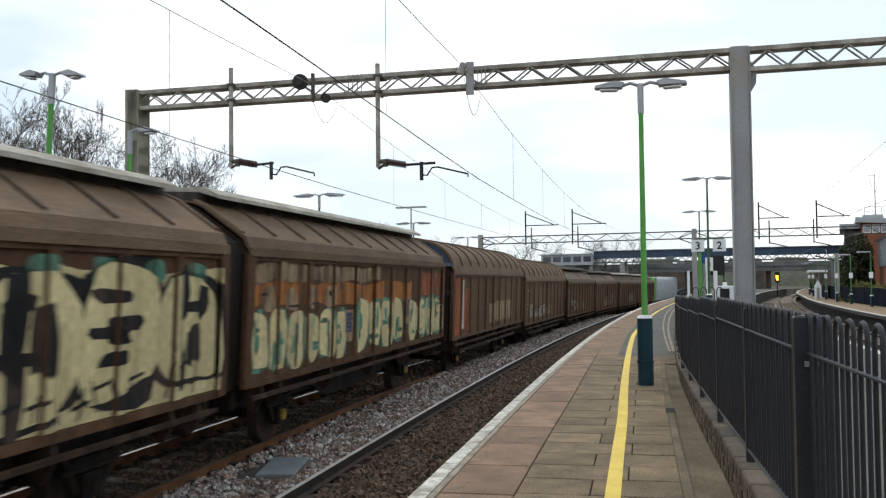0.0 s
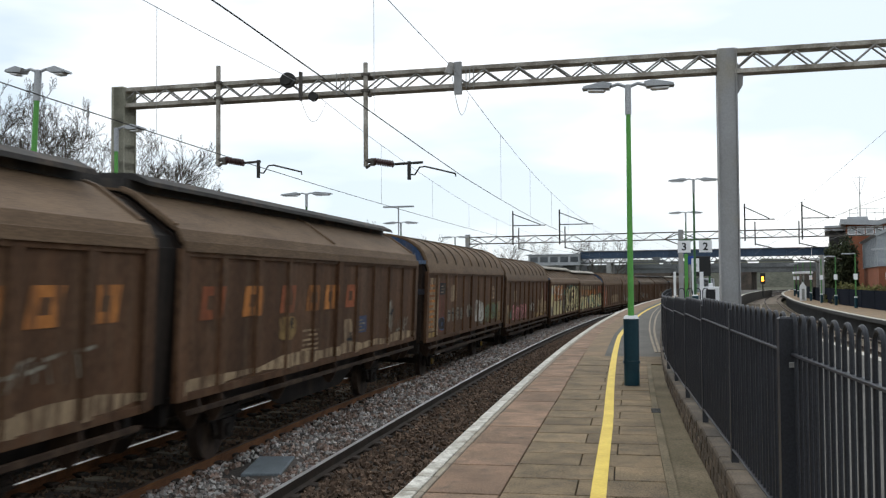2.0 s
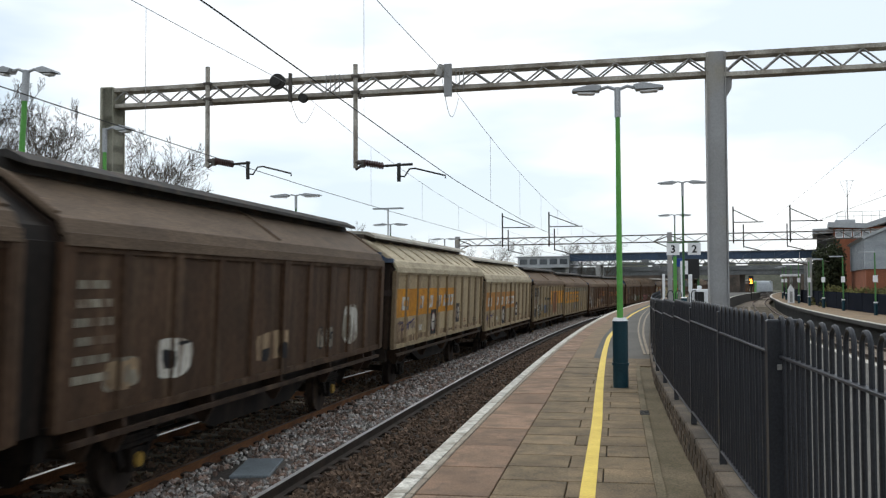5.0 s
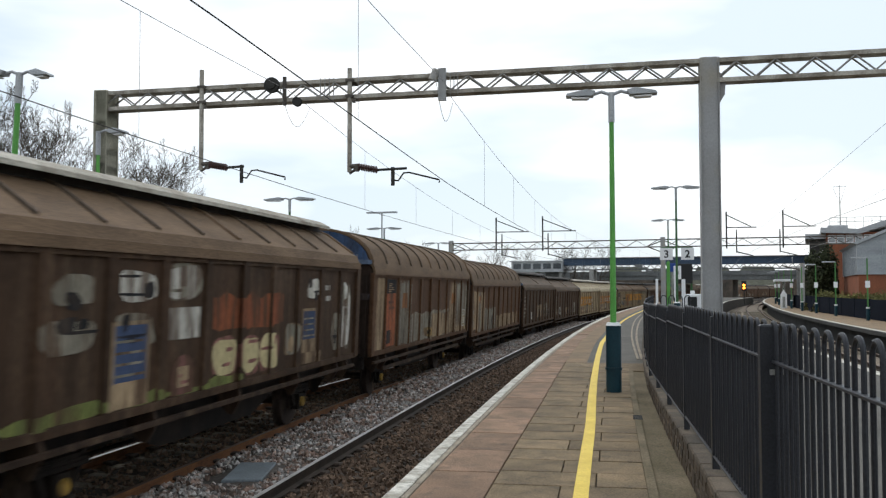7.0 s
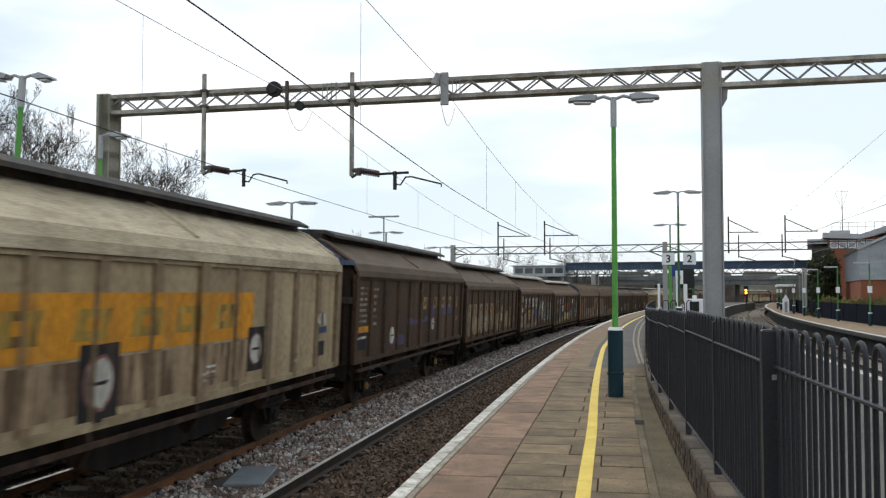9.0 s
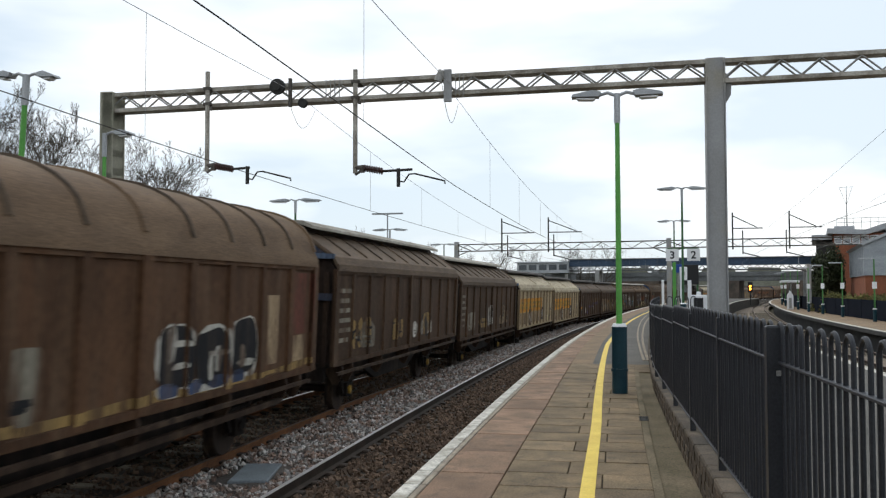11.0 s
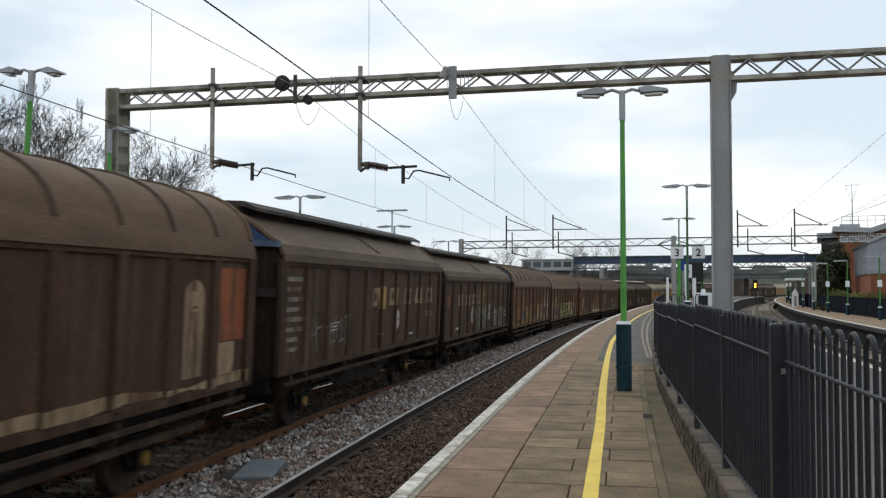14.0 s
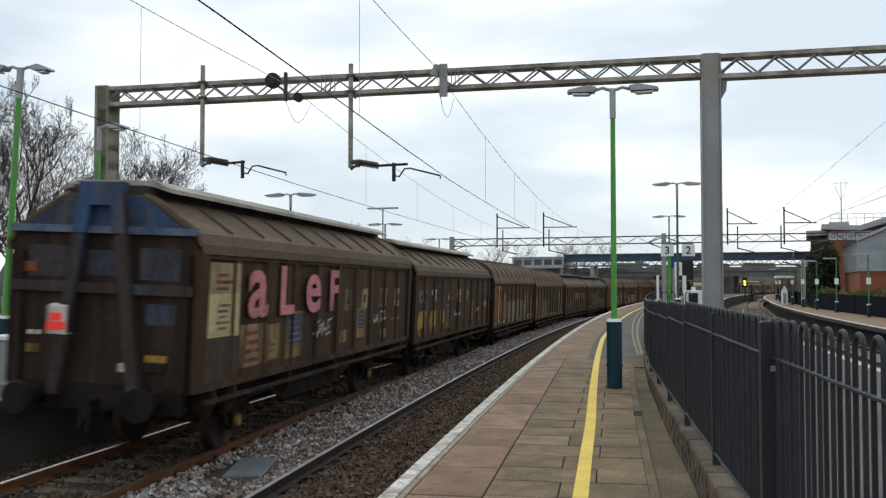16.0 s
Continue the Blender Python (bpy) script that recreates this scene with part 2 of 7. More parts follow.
# ---------------- building helpers ----------------
class Build:
    """Gathers boxes, rods and sweeps into one mesh."""

    def __init__(self):
        self.v, self.f, self.k, self.slot = [], [], [], 0

    def add(self, vs, fs):
        a = len(self.v)
        self.v += [tuple(p) for p in vs]
        self.f += [tuple(a + i for i in q) for q in fs]
        self.k += [self.slot] * len(fs)
        return self

    def box(self, x0, x1, y0, y1, z0, z1, m=None):
        vs = [Vector(p) for p in ((x0, y0, z0), (x1, y0, z0), (x1, y1, z0), (x0, y1, z0), (x0, y0, z1), (x1, y0, z1), (x1, y1, z1), (x0, y1, z1))]
        if m is not None:
            vs = [m @ p for p in vs]
        return self.add(vs, [(3, 2, 1, 0), (4, 5, 6, 7), (0, 1, 5, 4), (1, 2, 6, 5), (2, 3, 7, 6), (3, 0, 4, 7)])

    def slab(self, x0, x1, y0, y1, z0, z1, c=0.01, m=None):
        """A box whose upper edges are chamfered."""
        vs = [Vector(p) for p in ((x0, y0, z0), (x1, y0, z0), (x1, y1, z0), (x0, y1, z0), (x0, y0, z1 - c), (x1, y0, z1 - c), (x1, y1, z1 - c), (x0, y1, z1 - c),
                                  (x0 + c, y0 + c, z1), (x1 - c, y0 + c, z1), (x1 - c, y1 - c, z1), (x0 + c, y1 - c, z1))]
        if m is not None:
            vs = [m @ p for p in vs]
        fs = [(3, 2, 1, 0), (8, 9, 10, 11)]
        for i in range(4):
            j = (i + 1) % 4
            fs += [(i, j, 4 + j, 4 + i), (4 + i, 4 + j, 8 + j, 8 + i)]
        return self.add(vs, fs)

    def rod(self, a, b, r0, r1=None, n=8, cap=True):
        a, b = Vector(a), Vector(b)
        r1 = r0 if r1 is None else r1
        d = (b - a).normalized()
        u = d.orthogonal().normalized()
        w = d.cross(u)
        vs = []
        for p, r in ((a, r0), (b, r1)):
            vs += [p + (u * math.cos(2 * math.pi * i / n) + w * math.sin(2 * math.pi * i / n)) * r for i in range(n)]
        fs = [(i, (i + 1) % n, n + (i + 1) % n, n + i) for i in range(n)]
        if cap:
            fs += [tuple(range(n - 1, -1, -1)), tuple(range(n, 2 * n))]
        return self.add(vs, fs)

    def tube(self, pts, r, n=5):
        """One unbroken tube along the points."""
        pts = [Vector(p) for p in pts]
        vs, u = [], None
        for i, p in enumerate(pts):
            d = (pts[min(i + 1, len(pts) - 1)] - pts[max(i - 1, 0)]).normalized()
            u = d.orthogonal().normalized() if u is None else (u - d * u.dot(d)).normalized()
            w = d.cross(u)
            vs += [p + (u * math.cos(2 * math.pi * k / n) + w * math.sin(2 * math.pi * k / n)) * r for k in range(n)]
        fs = [(i * n + k, i * n + (k + 1) % n, (i + 1) * n + (k + 1) % n, (i + 1) * n + k) for i in range(len(pts) - 1) for k in range(n)]
        return self.add(vs, fs + [tuple(range(n - 1, -1, -1)), tuple(range(len(vs) - n, len(vs)))])

    def prism(self, outline, axis, t0, t1, m=None):
        """A flat outline of (u, v) pairs drawn out along an axis from t0 to t1."""
        n, vs = len(outline), []
        for t in (t0, t1):
            for u, v in outline:
                p = {"x": (t, u, v), "y": (u, t, v), "z": (u, v, t)}[axis]
                vs.append(m @ Vector(p) if m is not None else p)
        fs = [(i, (i + 1) % n, n + (i + 1) % n, n + i) for i in range(n)] + [tuple(range(n - 1, -1, -1)), tuple(range(n, 2 * n))]
        return self.add(vs, fs)

    def sweep(self, profile, s0, s1, ds, closed=True, off=None, lift=None):
        """An (o, z) profile drawn out along the line from s0 to s1."""
        k = max(1, int(math.ceil((s1 - s0) / ds)))
        n, vs, fs = len(profile), [], []
        for i in range(k + 1):
            s = s0 + (s1 - s0) * i / k
            e = off(s) if off else 0.0
            vs += [place(s, o + e, z + (lift(s) if lift and z > 0 else 0.0)) for o, z in profile]
        for i in range(k):
            for j in range(n if closed else n - 1):
                q = (j + 1) % n
                fs.append((i * n + j, i * n + q, (i + 1) * n + q, (i + 1) * n + j))
        if closed:
            fs += [tuple(range(n)), tuple(range(k * n + n - 1, k * n - 1, -1))]
        return self.add(vs, fs)

    def mesh(self, name, mats, smooth=False):
        me = bpy.data.meshes.new(name)
        me.from_pydata(self.v, [], self.f)
        for m in mats:
            me.materials.append(m)
        if len(mats) > 1:
            me.polygons.foreach_set("material_index", self.k)
        bm = bmesh.new()
        bm.from_mesh(me)
        if len(bm.faces) < 60000:
            bmesh.ops.recalc_face_normals(bm, faces=bm.faces)
        bm.to_mesh(me)
        bm.free()
        if smooth:
            me.shade_smooth()
            me.set_sharp_from_angle(angle=radians(35))
        me.update()
        return me


def part(name, b, material, parent=None, label="", smooth=False):
    mats = material if isinstance(material, (list, tuple)) else [material]
    ob = new(name, b.mesh(name, mats, smooth) if isinstance(b, Build) else b)
    if parent is not None:
        ob.parent = parent
    return tagged(ob, label)


def thing(name, m, label, category, group="", kind=""):
    ob = new(name)
    ob.matrix_basis = m
    return tagged(ob, label, category, group, kind)


def structure(name, b, material, label, category, smooth=False, kind="structure"):
    return tagged(part(name, b, material, None, "", smooth), label, category, "", kind)


rng = random.Random(7)

# ---------------- ground, trackbed, rails ----------------
b = Build()
b.add([(-1800, -1800, -1.75), (1800, -1800, -1.75), (1800, 1800, -1.75), (-1800, 1800, -1.75)], [(0, 1, 2, 3)])
structure("ground", b, M["ground"], "bare earth and rough grass beside the railway", "ground")

b = Build()
b.sweep([(6.9, -1.7), (6.9, -1.05), (4.0, -1.06), (3.2, -1.03), (2.45, -1.09), (0.2, -1.12), (0.2, -1.7)], -440, 480, 4)
structure("trackbed_main", b, M["ballast"], "grey stone ballast bed under two curved tracks", "ballast")
# a thin dark strip over the bed paints the shade under the wagons
b = Build()
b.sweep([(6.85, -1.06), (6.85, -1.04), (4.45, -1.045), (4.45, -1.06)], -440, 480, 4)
structure("trackbed_oily", b, M["ballast_dark"], "ballast strip coloured dark for the shade under the running train", "ballast")
b = Build()
b.sweep([(-7.1, -1.9), (-7.1, -1.25), (-9.8, -1.24), (-12.5, -1.25), (-12.5, -1.9)], -60, 300, 3, off=lambda s: max(0.0, far_shift(s)))
structure("trackbed_far", b, M["ballast_brown"], "brown stone ballast bed under the far pair of tracks", "ballast")


def rail(o, z, top, web="rail_side", off=None, s0=-440, s1=480):
    prof = [(0.036, 0), (0.036, -0.035), (0.012, -0.05), (0.012, -0.125), (0.07, -0.145), (0.07, -0.16), (-0.07, -0.16), (-0.07, -0.145), (-0.012, -0.125), (-0.012, -0.05), (-0.036, -0.035), (-0.036, 0)]
    b = Build()
    b.sweep([(o + u, z + v) for u, v in prof], s0, s1, 3, off=off)
    ob = structure("rail", b, M[web], "rusty-sided steel running rail with a worn head", "rail")
    c = Build()
    c.sweep([(o - 0.034, z + 0.0005), (o - 0.034, z + 0.004), (o + 0.034, z + 0.004), (o + 0.034, z + 0.0005)], s0, s1, 3, off=off)
    part("rail_head", c, top, ob, "polished running surface")


rail(TRACK_TRAIN - 0.7525, RAIL, M["rail_top_brown"])
rail(TRACK_TRAIN + 0.7525, RAIL + CANT, M["rail_top"])
rail(TRACK_NEAR - 0.7525, RAIL, M["rail_top"], "rail_web_dark")
rail(TRACK_NEAR + 0.7525, RAIL + CANT, M["rail_top"], "rail_web_dark")
for tc in (TRACK_C, TRACK_D):
    rail(tc - 0.7525, RAIL + FAR_BED - 0.02, M["rail_top_brown"], "rail_web_dark", far_shift, -60, 300)
    rail(tc + 0.7525, RAIL + FAR_BED + 0.04, M["rail_top_brown"], "rail_web_dark", far_shift, -60, 300)


# ---------------- platforms ----------------
def wall_offset(s):
    """How far the low wall and its fence draw in towards the edge further along."""
    return 0.0178 * (s - 8.0) if s < 18 else max(0.08, 0.178 - 0.006 * (s - 18))


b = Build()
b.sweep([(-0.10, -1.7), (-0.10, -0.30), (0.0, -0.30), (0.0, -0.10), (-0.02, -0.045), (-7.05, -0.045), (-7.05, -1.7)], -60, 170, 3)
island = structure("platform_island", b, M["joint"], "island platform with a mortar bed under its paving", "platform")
b = Build()
b.sweep([(6.98, -1.7), (6.98, -0.12), (6.9, -0.12), (6.9, 0.0), (13.5, 0.0), (13.5, -1.7)], -60, 150, 3)
plat_left = structure("platform_across", b, M["asphalt"], "asphalt platform across the tracks with a pale edge", "platform")
b = Build()
b.sweep([(6.92, 0.0), (6.92, 0.006), (7.1, 0.006), (7.1, 0.0)], -60, 150, 3)
part("edge_line", b, M["white_line"], plat_left, "worn white edge line")
b = Build()
b.sweep([(-13.2, -1.74), (-13.2, -0.50), (-12.55, -0.48), (-12.55, -0.32), (-12.6, -0.28), (-17.2, -0.28), (-17.2, -1.74)], -40, 190, 3, off=far_shift)
plat_right = structure("platform_far", b, M["dark"], "buff-paved far platform with a white edge", "platform")
b = Build()
b.sweep([(-12.62, -0.28), (-12.62, -0.275), (-17.1, -0.275), (-17.1, -0.28)], -40, 190, 3, off=far_shift)
part("paved_top", b, M["slab_buff"], plat_right, "buff paved surface")
b = Build()
b.sweep([(-12.57, -0.278), (-12.57, -0.271), (-12.85, -0.271), (-12.85, -0.278)], -40, 190, 3, off=far_shift)
part("edge_line", b, M["white_line"], plat_right, "worn white edge line")
b = Build()
b.sweep([(-6.85, -0.043), (-6.85, 0.004), (-7.05, 0.004), (-7.05, -0.043)], -60, 170, 3)
part("edge_line", b, M["white_line"], island, "worn white edge line of the other face")
b = Build()
b.sweep([(-3.0, -0.043), (-3.0, 0.0), (-6.85, 0.0), (-6.85, -0.043)], -60, 170, 3)
part("asphalt_strip", b, M["asphalt"], island, "asphalt surface behind the fence")


# ---------------- the train ----------------
PITCH = 13.35
LEAN = math.atan(CANT / 1.505)


def train_at(t):
    """Metres along the line reached by the coupling that stands beside the camera at the start."""
    return 11.832482 + 25.737318 * t + 0.0438859 * t * t - 0.00248567 * t ** 3


W = 1.41
EAVE = 3.08
FLOOR = 1.16


def paint(name, col, col2, **k):
    a = dict(rough=0.72, scale=1.6, fine=26, bump=0.08, stretch=(1, 1, 0.35), contrast=0.2, vary=0.12, spec=0.13, fine_amt=0.3, dust=((0.15, 0.10, 0.064), 0.5, (3.5, 3.5, 0.9)))
    a.update(k)
    return mat(name, col, col2, **a)


def spray(name, col, col2, **k):
    """Old spray paint, worn through to rust and grime in ragged vertical streaks."""
    return paint(name, col, col2, scale=2.4, dust=((0.085, 0.048, 0.028), 0.88, (5.0, 5.0, 2.0), (0.47, 0.60)), **k)


M["body_brown"] = paint("wagon_brown", (0.112, 0.056, 0.029), (0.062, 0.033, 0.018))
M["body_dark"] = paint("wagon_dark_brown", (0.076, 0.042, 0.024), (0.041, 0.025, 0.015))
M["body_rust"] = paint("wagon_rust_brown", (0.142, 0.078, 0.044), (0.080, 0.047, 0.028))
M["body_grey"] = paint("wagon_grey_brown", (0.083, 0.061, 0.046), (0.051, 0.038, 0.030))
M["body_cream"] = paint("wagon_dirty_cream", (0.405, 0.313, 0.189), (0.267, 0.198, 0.115))
M["body_tan"] = paint("wagon_dirty_tan", (0.33, 0.245, 0.14), (0.19, 0.14, 0.082))
M["rib_cream"] = paint("wagon_grimy_rib", (0.27, 0.195, 0.115), (0.165, 0.118, 0.072))
M["roof_brown"] = paint("roof_brown", (0.158, 0.102, 0.061), (0.104, 0.067, 0.041), vary=0.1, stretch=(0.6, 2, 2))
M["roof_dark"] = paint("roof_dark", (0.132, 0.092, 0.062), (0.088, 0.062, 0.043), vary=0.1, stretch=(0.6, 2, 2))
M["roof_cream"] = paint("roof_cream", (0.475, 0.399, 0.275), (0.342, 0.280, 0.190), vary=0.1, stretch=(0.6, 2, 2))
M["roof_rib_dark"] = paint("roof_rib_dark", (0.100, 0.074, 0.052), (0.066, 0.050, 0.037))
M["rim"] = paint("roof_rim_pale", (0.42, 0.39, 0.33), (0.27, 0.245, 0.20), stretch=(0.5, 1, 1))
M["rim_dark"] = paint("roof_rim_dark", (0.055, 0.05, 0.045), (0.035, 0.032, 0.03))
M["end_blue"] = paint("end_blue", (0.05, 0.09, 0.175), (0.045, 0.05, 0.07), contrast=0.12)
M["end_beam"] = paint("end_beam_pale_blue", (0.13, 0.17, 0.24), (0.07, 0.09, 0.13), contrast=0.12)
M["end_strut"] = paint("end_strut_rust", (0.070, 0.052, 0.046), (0.036, 0.027, 0.023), dust=((0.06, 0.09, 0.15), 0.8, (1.5, 1.5, 0.8)))
M["end_blue2"] = paint("end_blue_worn", (0.055, 0.068, 0.10), (0.045, 0.035, 0.03), contrast=0.25)
M["end_brown"] = paint("end_rust", (0.040, 0.025, 0.018), (0.017, 0.013, 0.011), dust=((0.10, 0.06, 0.036), 0.5, (3.5, 3.5, 0.9)))
M["under"] = paint("underframe_grime", (0.020, 0.015, 0.012), (0.010, 0.008, 0.007), scale=3, dust=((0.07, 0.048, 0.033), 0.35, (3.5, 3.5, 0.9)))
M["sole"] = paint("solebar_dust", (0.052, 0.031, 0.020), (0.025, 0.016, 0.011), scale=3)
M["wheel"] = paint("wheel_rust", (0.060, 0.042, 0.033), (0.032, 0.025, 0.021), scale=4)
M["yellow_box"] = paint("axlebox_yellow", (0.42, 0.25, 0.04), (0.16, 0.10, 0.035), scale=6)
M["p_orange"] = spray("orange_band", (0.46, 0.18, 0.045), (0.27, 0.10, 0.03))
M["p_yellow"] = paint("yellow_band", (0.64, 0.27, 0.02), (0.40, 0.17, 0.022), dust=((0.26, 0.17, 0.08), 0.55, (3.0, 3.0, 0.8)))
M["p_rust"] = spray("rust_orange", (0.33, 0.10, 0.04), (0.18, 0.06, 0.03))
M["p_cream"] = paint("cream_fill", (0.64, 0.54, 0.29), (0.47, 0.385, 0.205))
M["p_white"] = spray("white_paint_patch", (0.60, 0.57, 0.50), (0.36, 0.33, 0.28))
M["p_grey"] = spray("dull_silver_paint", (0.27, 0.245, 0.19), (0.14, 0.122, 0.092))
M["p_black"] = paint("black_paint", (0.022, 0.021, 0.022), (0.014, 0.014, 0.015))
M["p_blue"] = paint("blue_label", (0.06, 0.085, 0.155), (0.04, 0.055, 0.10))
M["p_teal"] = spray("teal_paint", (0.12, 0.30, 0.21), (0.08, 0.18, 0.13))
M["p_green"] = spray("olive_green_paint", (0.19, 0.21, 0.06), (0.11, 0.12, 0.045))
M["p_pink"] = paint("pink_paint", (0.62, 0.24, 0.26), (0.48, 0.18, 0.20))
M["p_dkpink"] = spray("dull_pink_paint", (0.30, 0.13, 0.11), (0.18, 0.085, 0.07))
M["p_ochre"] = spray("ochre_paint", (0.36, 0.23, 0.08), (0.20, 0.13, 0.055))
M["p_dkred"] = spray("dark_red_panel", (0.17, 0.055, 0.035), (0.10, 0.04, 0.028))
M["p_salmon"] = spray("salmon_panel", (0.36, 0.17, 0.10), (0.22, 0.11, 0.07))
M["p_purple"] = spray("purple_spray", (0.085, 0.07, 0.16), (0.055, 0.048, 0.09))
M["p_cyan"] = spray("cyan_spray", (0.12, 0.30, 0.31), (0.09, 0.25, 0.27))
M["p_orange2"] = paint("faded_orange_band", (0.46, 0.20, 0.045), (0.33, 0.145, 0.04))
M["p_ochre2"] = spray("dull_yellow_paint", (0.42, 0.27, 0.055), (0.28, 0.18, 0.045))
M["p_tan"] = spray("tan_patch", (0.38, 0.27, 0.16), (0.22, 0.155, 0.095))

CACHE = {}


def cached(key, make):
    if key not in CACHE:
        CACHE[key] = make()
    return CACHE[key]


def child(name, key, make, material, parent, label="", m=None, smooth=False):
    """A part on a shared mesh, with the material set on the object."""
    me = cached(key, lambda: make().mesh(key, [material], smooth))
    ob = new(name, me)
    ob.material_slots[0].link = "OBJECT"
    ob.material_slots[0].material = material
    ob.parent = parent
    if m is not None:
        ob.matrix_basis = m
    return tagged(ob, label)


LEN = 12.45
BAYS = 10


def roof_outline(kind):
    if kind == "round":
        pts = [(W + 0.075, EAVE - 0.03), (W + 0.065, EAVE + 0.10), (W - 0.005, EAVE + 0.24)]
        for i in range(1, 9):
            a = math.pi / 2 * i / 8
            pts.append(((W - 0.03) * math.cos(a) ** 0.9 if i < 8 else 0.0, EAVE + 0.24 + 0.74 * math.sin(a)))
    else:
        pts = [(W + 0.085, EAVE - 0.03), (W + 0.08, EAVE + 0.10), (W + 0.045, EAVE + 0.105), (W - 0.02, EAVE + 0.25), (W - 0.10, EAVE + 0.29), (0.72, EAVE + 0.68), (0.55, EAVE + 0.74), (0.0, EAVE + 0.78)]
    return pts


def shell(kind, h):
    pts = roof_outline(kind)
    full = pts + [(-y, z) for y, z in reversed(pts[:-1])]
    b = Build()
    n = len(full)
    vs = [(x, y, z) for x in (-h, h) for y, z in full]
    fs = [(i, i + 1, n + i + 1, n + i) for i in range(n - 1)]
    inner = [(y * 0.97, z - 0.03) for y, z in full]
    vs += [(x, y, z) for x in (-h, h) for y, z in inner]
    fs += [(2 * n + i, 3 * n + i, 3 * n + i + 1, 2 * n + i + 1) for i in range(n - 1)]
    fs += [(i, 2 * n + i, 2 * n + i + 1, i + 1) for i in range(n - 1)]
    fs += [(n + i, n + i + 1, 3 * n + i + 1, 3 * n + i) for i in range(n - 1)]
    return b.add(vs, fs)


def roof_rib(kind, side=1):
    """One raised rib over the roof: right across a rounded roof, on one slope of the other kind."""
    pts = roof_outline(kind)
    if kind == "lip":
        full = [(side * y, z) for y, z in pts[4:7]]
    else:
        full = pts[2:] + [(-y, z) for y, z in reversed(pts[2:-1])]
    vs, n = [], len(full)
    for i, (y, z) in enumerate(full):
        (ya, za), (yb, zb) = full[max(i - 1, 0)], full[min(i + 1, n - 1)]
        up = Vector((0, -(zb - za), yb - ya)).normalized()
        up = -up if up.z < 0 else up
        for dx, du in ((-0.035, -0.01), (0.035, -0.01), (0.022, 0.034), (-0.022, 0.034)):
            vs.append(Vector((dx, y, z)) + up * du)
    fs = [(4 * i + k, 4 * i + (k + 1) % 4, 4 * i + 4 + (k + 1) % 4, 4 * i + 4 + k) for i in range(n - 1) for k in range(4)]
    return Build().add(vs, fs + [(3, 2, 1, 0), (4 * n - 4, 4 * n - 3, 4 * n - 2, 4 * n - 1)])


def end_wall(kind):
    pts = [(W - 0.03, FLOOR)] + [(y - 0.09 if y > 0.1 else y, z - 0.05) for y, z in roof_outline(kind)]
    full = pts + [(-y, z) for y, z in reversed(pts[:-1])]
    return Build().prism(full, "x", 0.0, 0.05)


def wheelset():
    b = Build()
    for sy in (-1, 1):
        y = 0.7525 * sy
        b.rod((0, y - 0.067, 0.46), (0, y + 0.067, 0.46), 0.455, n=28)
        b.rod((0, y - 0.075 * sy, 0.46), (0, y - 0.095 * sy, 0.46), 0.485, n=28)
        b.rod((0, y + 0.067 * sy, 0.46), (0, y + 0.10 * sy, 0.46), 0.16, 0.12, n=14)
    b.rod((0, -0.75, 0.46), (0, 0.75, 0.46), 0.08, n=10)
    return b


def axle_guard():
    b = Build()
    b.box(-0.17, 0.17, -0.07, 0.07, 0.33, 0.62)
    b.box(-0.55, 0.55, -0.05, 0.05, 0.64, 0.69)
    b.box(-0.46, 0.46, -0.05, 0.05, 0.70, 0.745)
    b.box(-0.34, 0.34, -0.05, 0.05, 0.75, 0.79)
    b.prism([(-0.62, 0.95), (-0.50, 0.95), (-0.22, 0.42), (-0.30, 0.40)], "y", -0.03, 0.03)
    b.prism([(0.62, 0.95), (0.50, 0.95), (0.22, 0.42), (0.30, 0.40)], "y", -0.03, 0.03)
    return b


def buffer_unit():
    b = Build()
    b.rod((-0.02, 0, 0), (0.28, 0, 0), 0.14, 0.11, n=14)
    b.rod((0.26, 0, 0), (0.50, 0, 0), 0.085, n=12)
    b.rod((0.50, 0, 0), (0.555, 0, 0), 0.235, 0.215, n=20)
    return b


def cut(pts, x, keep_right):
    out = []
    for (x0, z0), (x1, z1) in zip(pts, pts[1:] + pts[:1]):
        a, c = (x0 >= x, x1 >= x) if keep_right else (x0 <= x, x1 <= x)
        if a:
            out.append((x0, z0))
        if a != c:
            k = (x - x0) / (x1 - x0)
            out.append((x, z0 + k * (z1 - z0)))
    return out


def strips():
    """The side's panels and ribs, from end to end: x from, x to, and how far they stand out."""
    h, step, x, out = LEN / 2, LEN / BAYS, -LEN / 2, []
    for i in range(BAYS + 1):
        c = -h + i * step + (0.06 if i == 0 else -0.06 if i == BAYS else 0)
        wide = i in (0, 5, BAYS)
        w = 0.12 if wide else 0.09
        if c - w > x:
            out.append((x, c - w, 0.002))
        out.append((max(-h, c - w), c + w, 0.072 if wide else 0.052))
        x = c + w
    return out


STRIPS = strips()


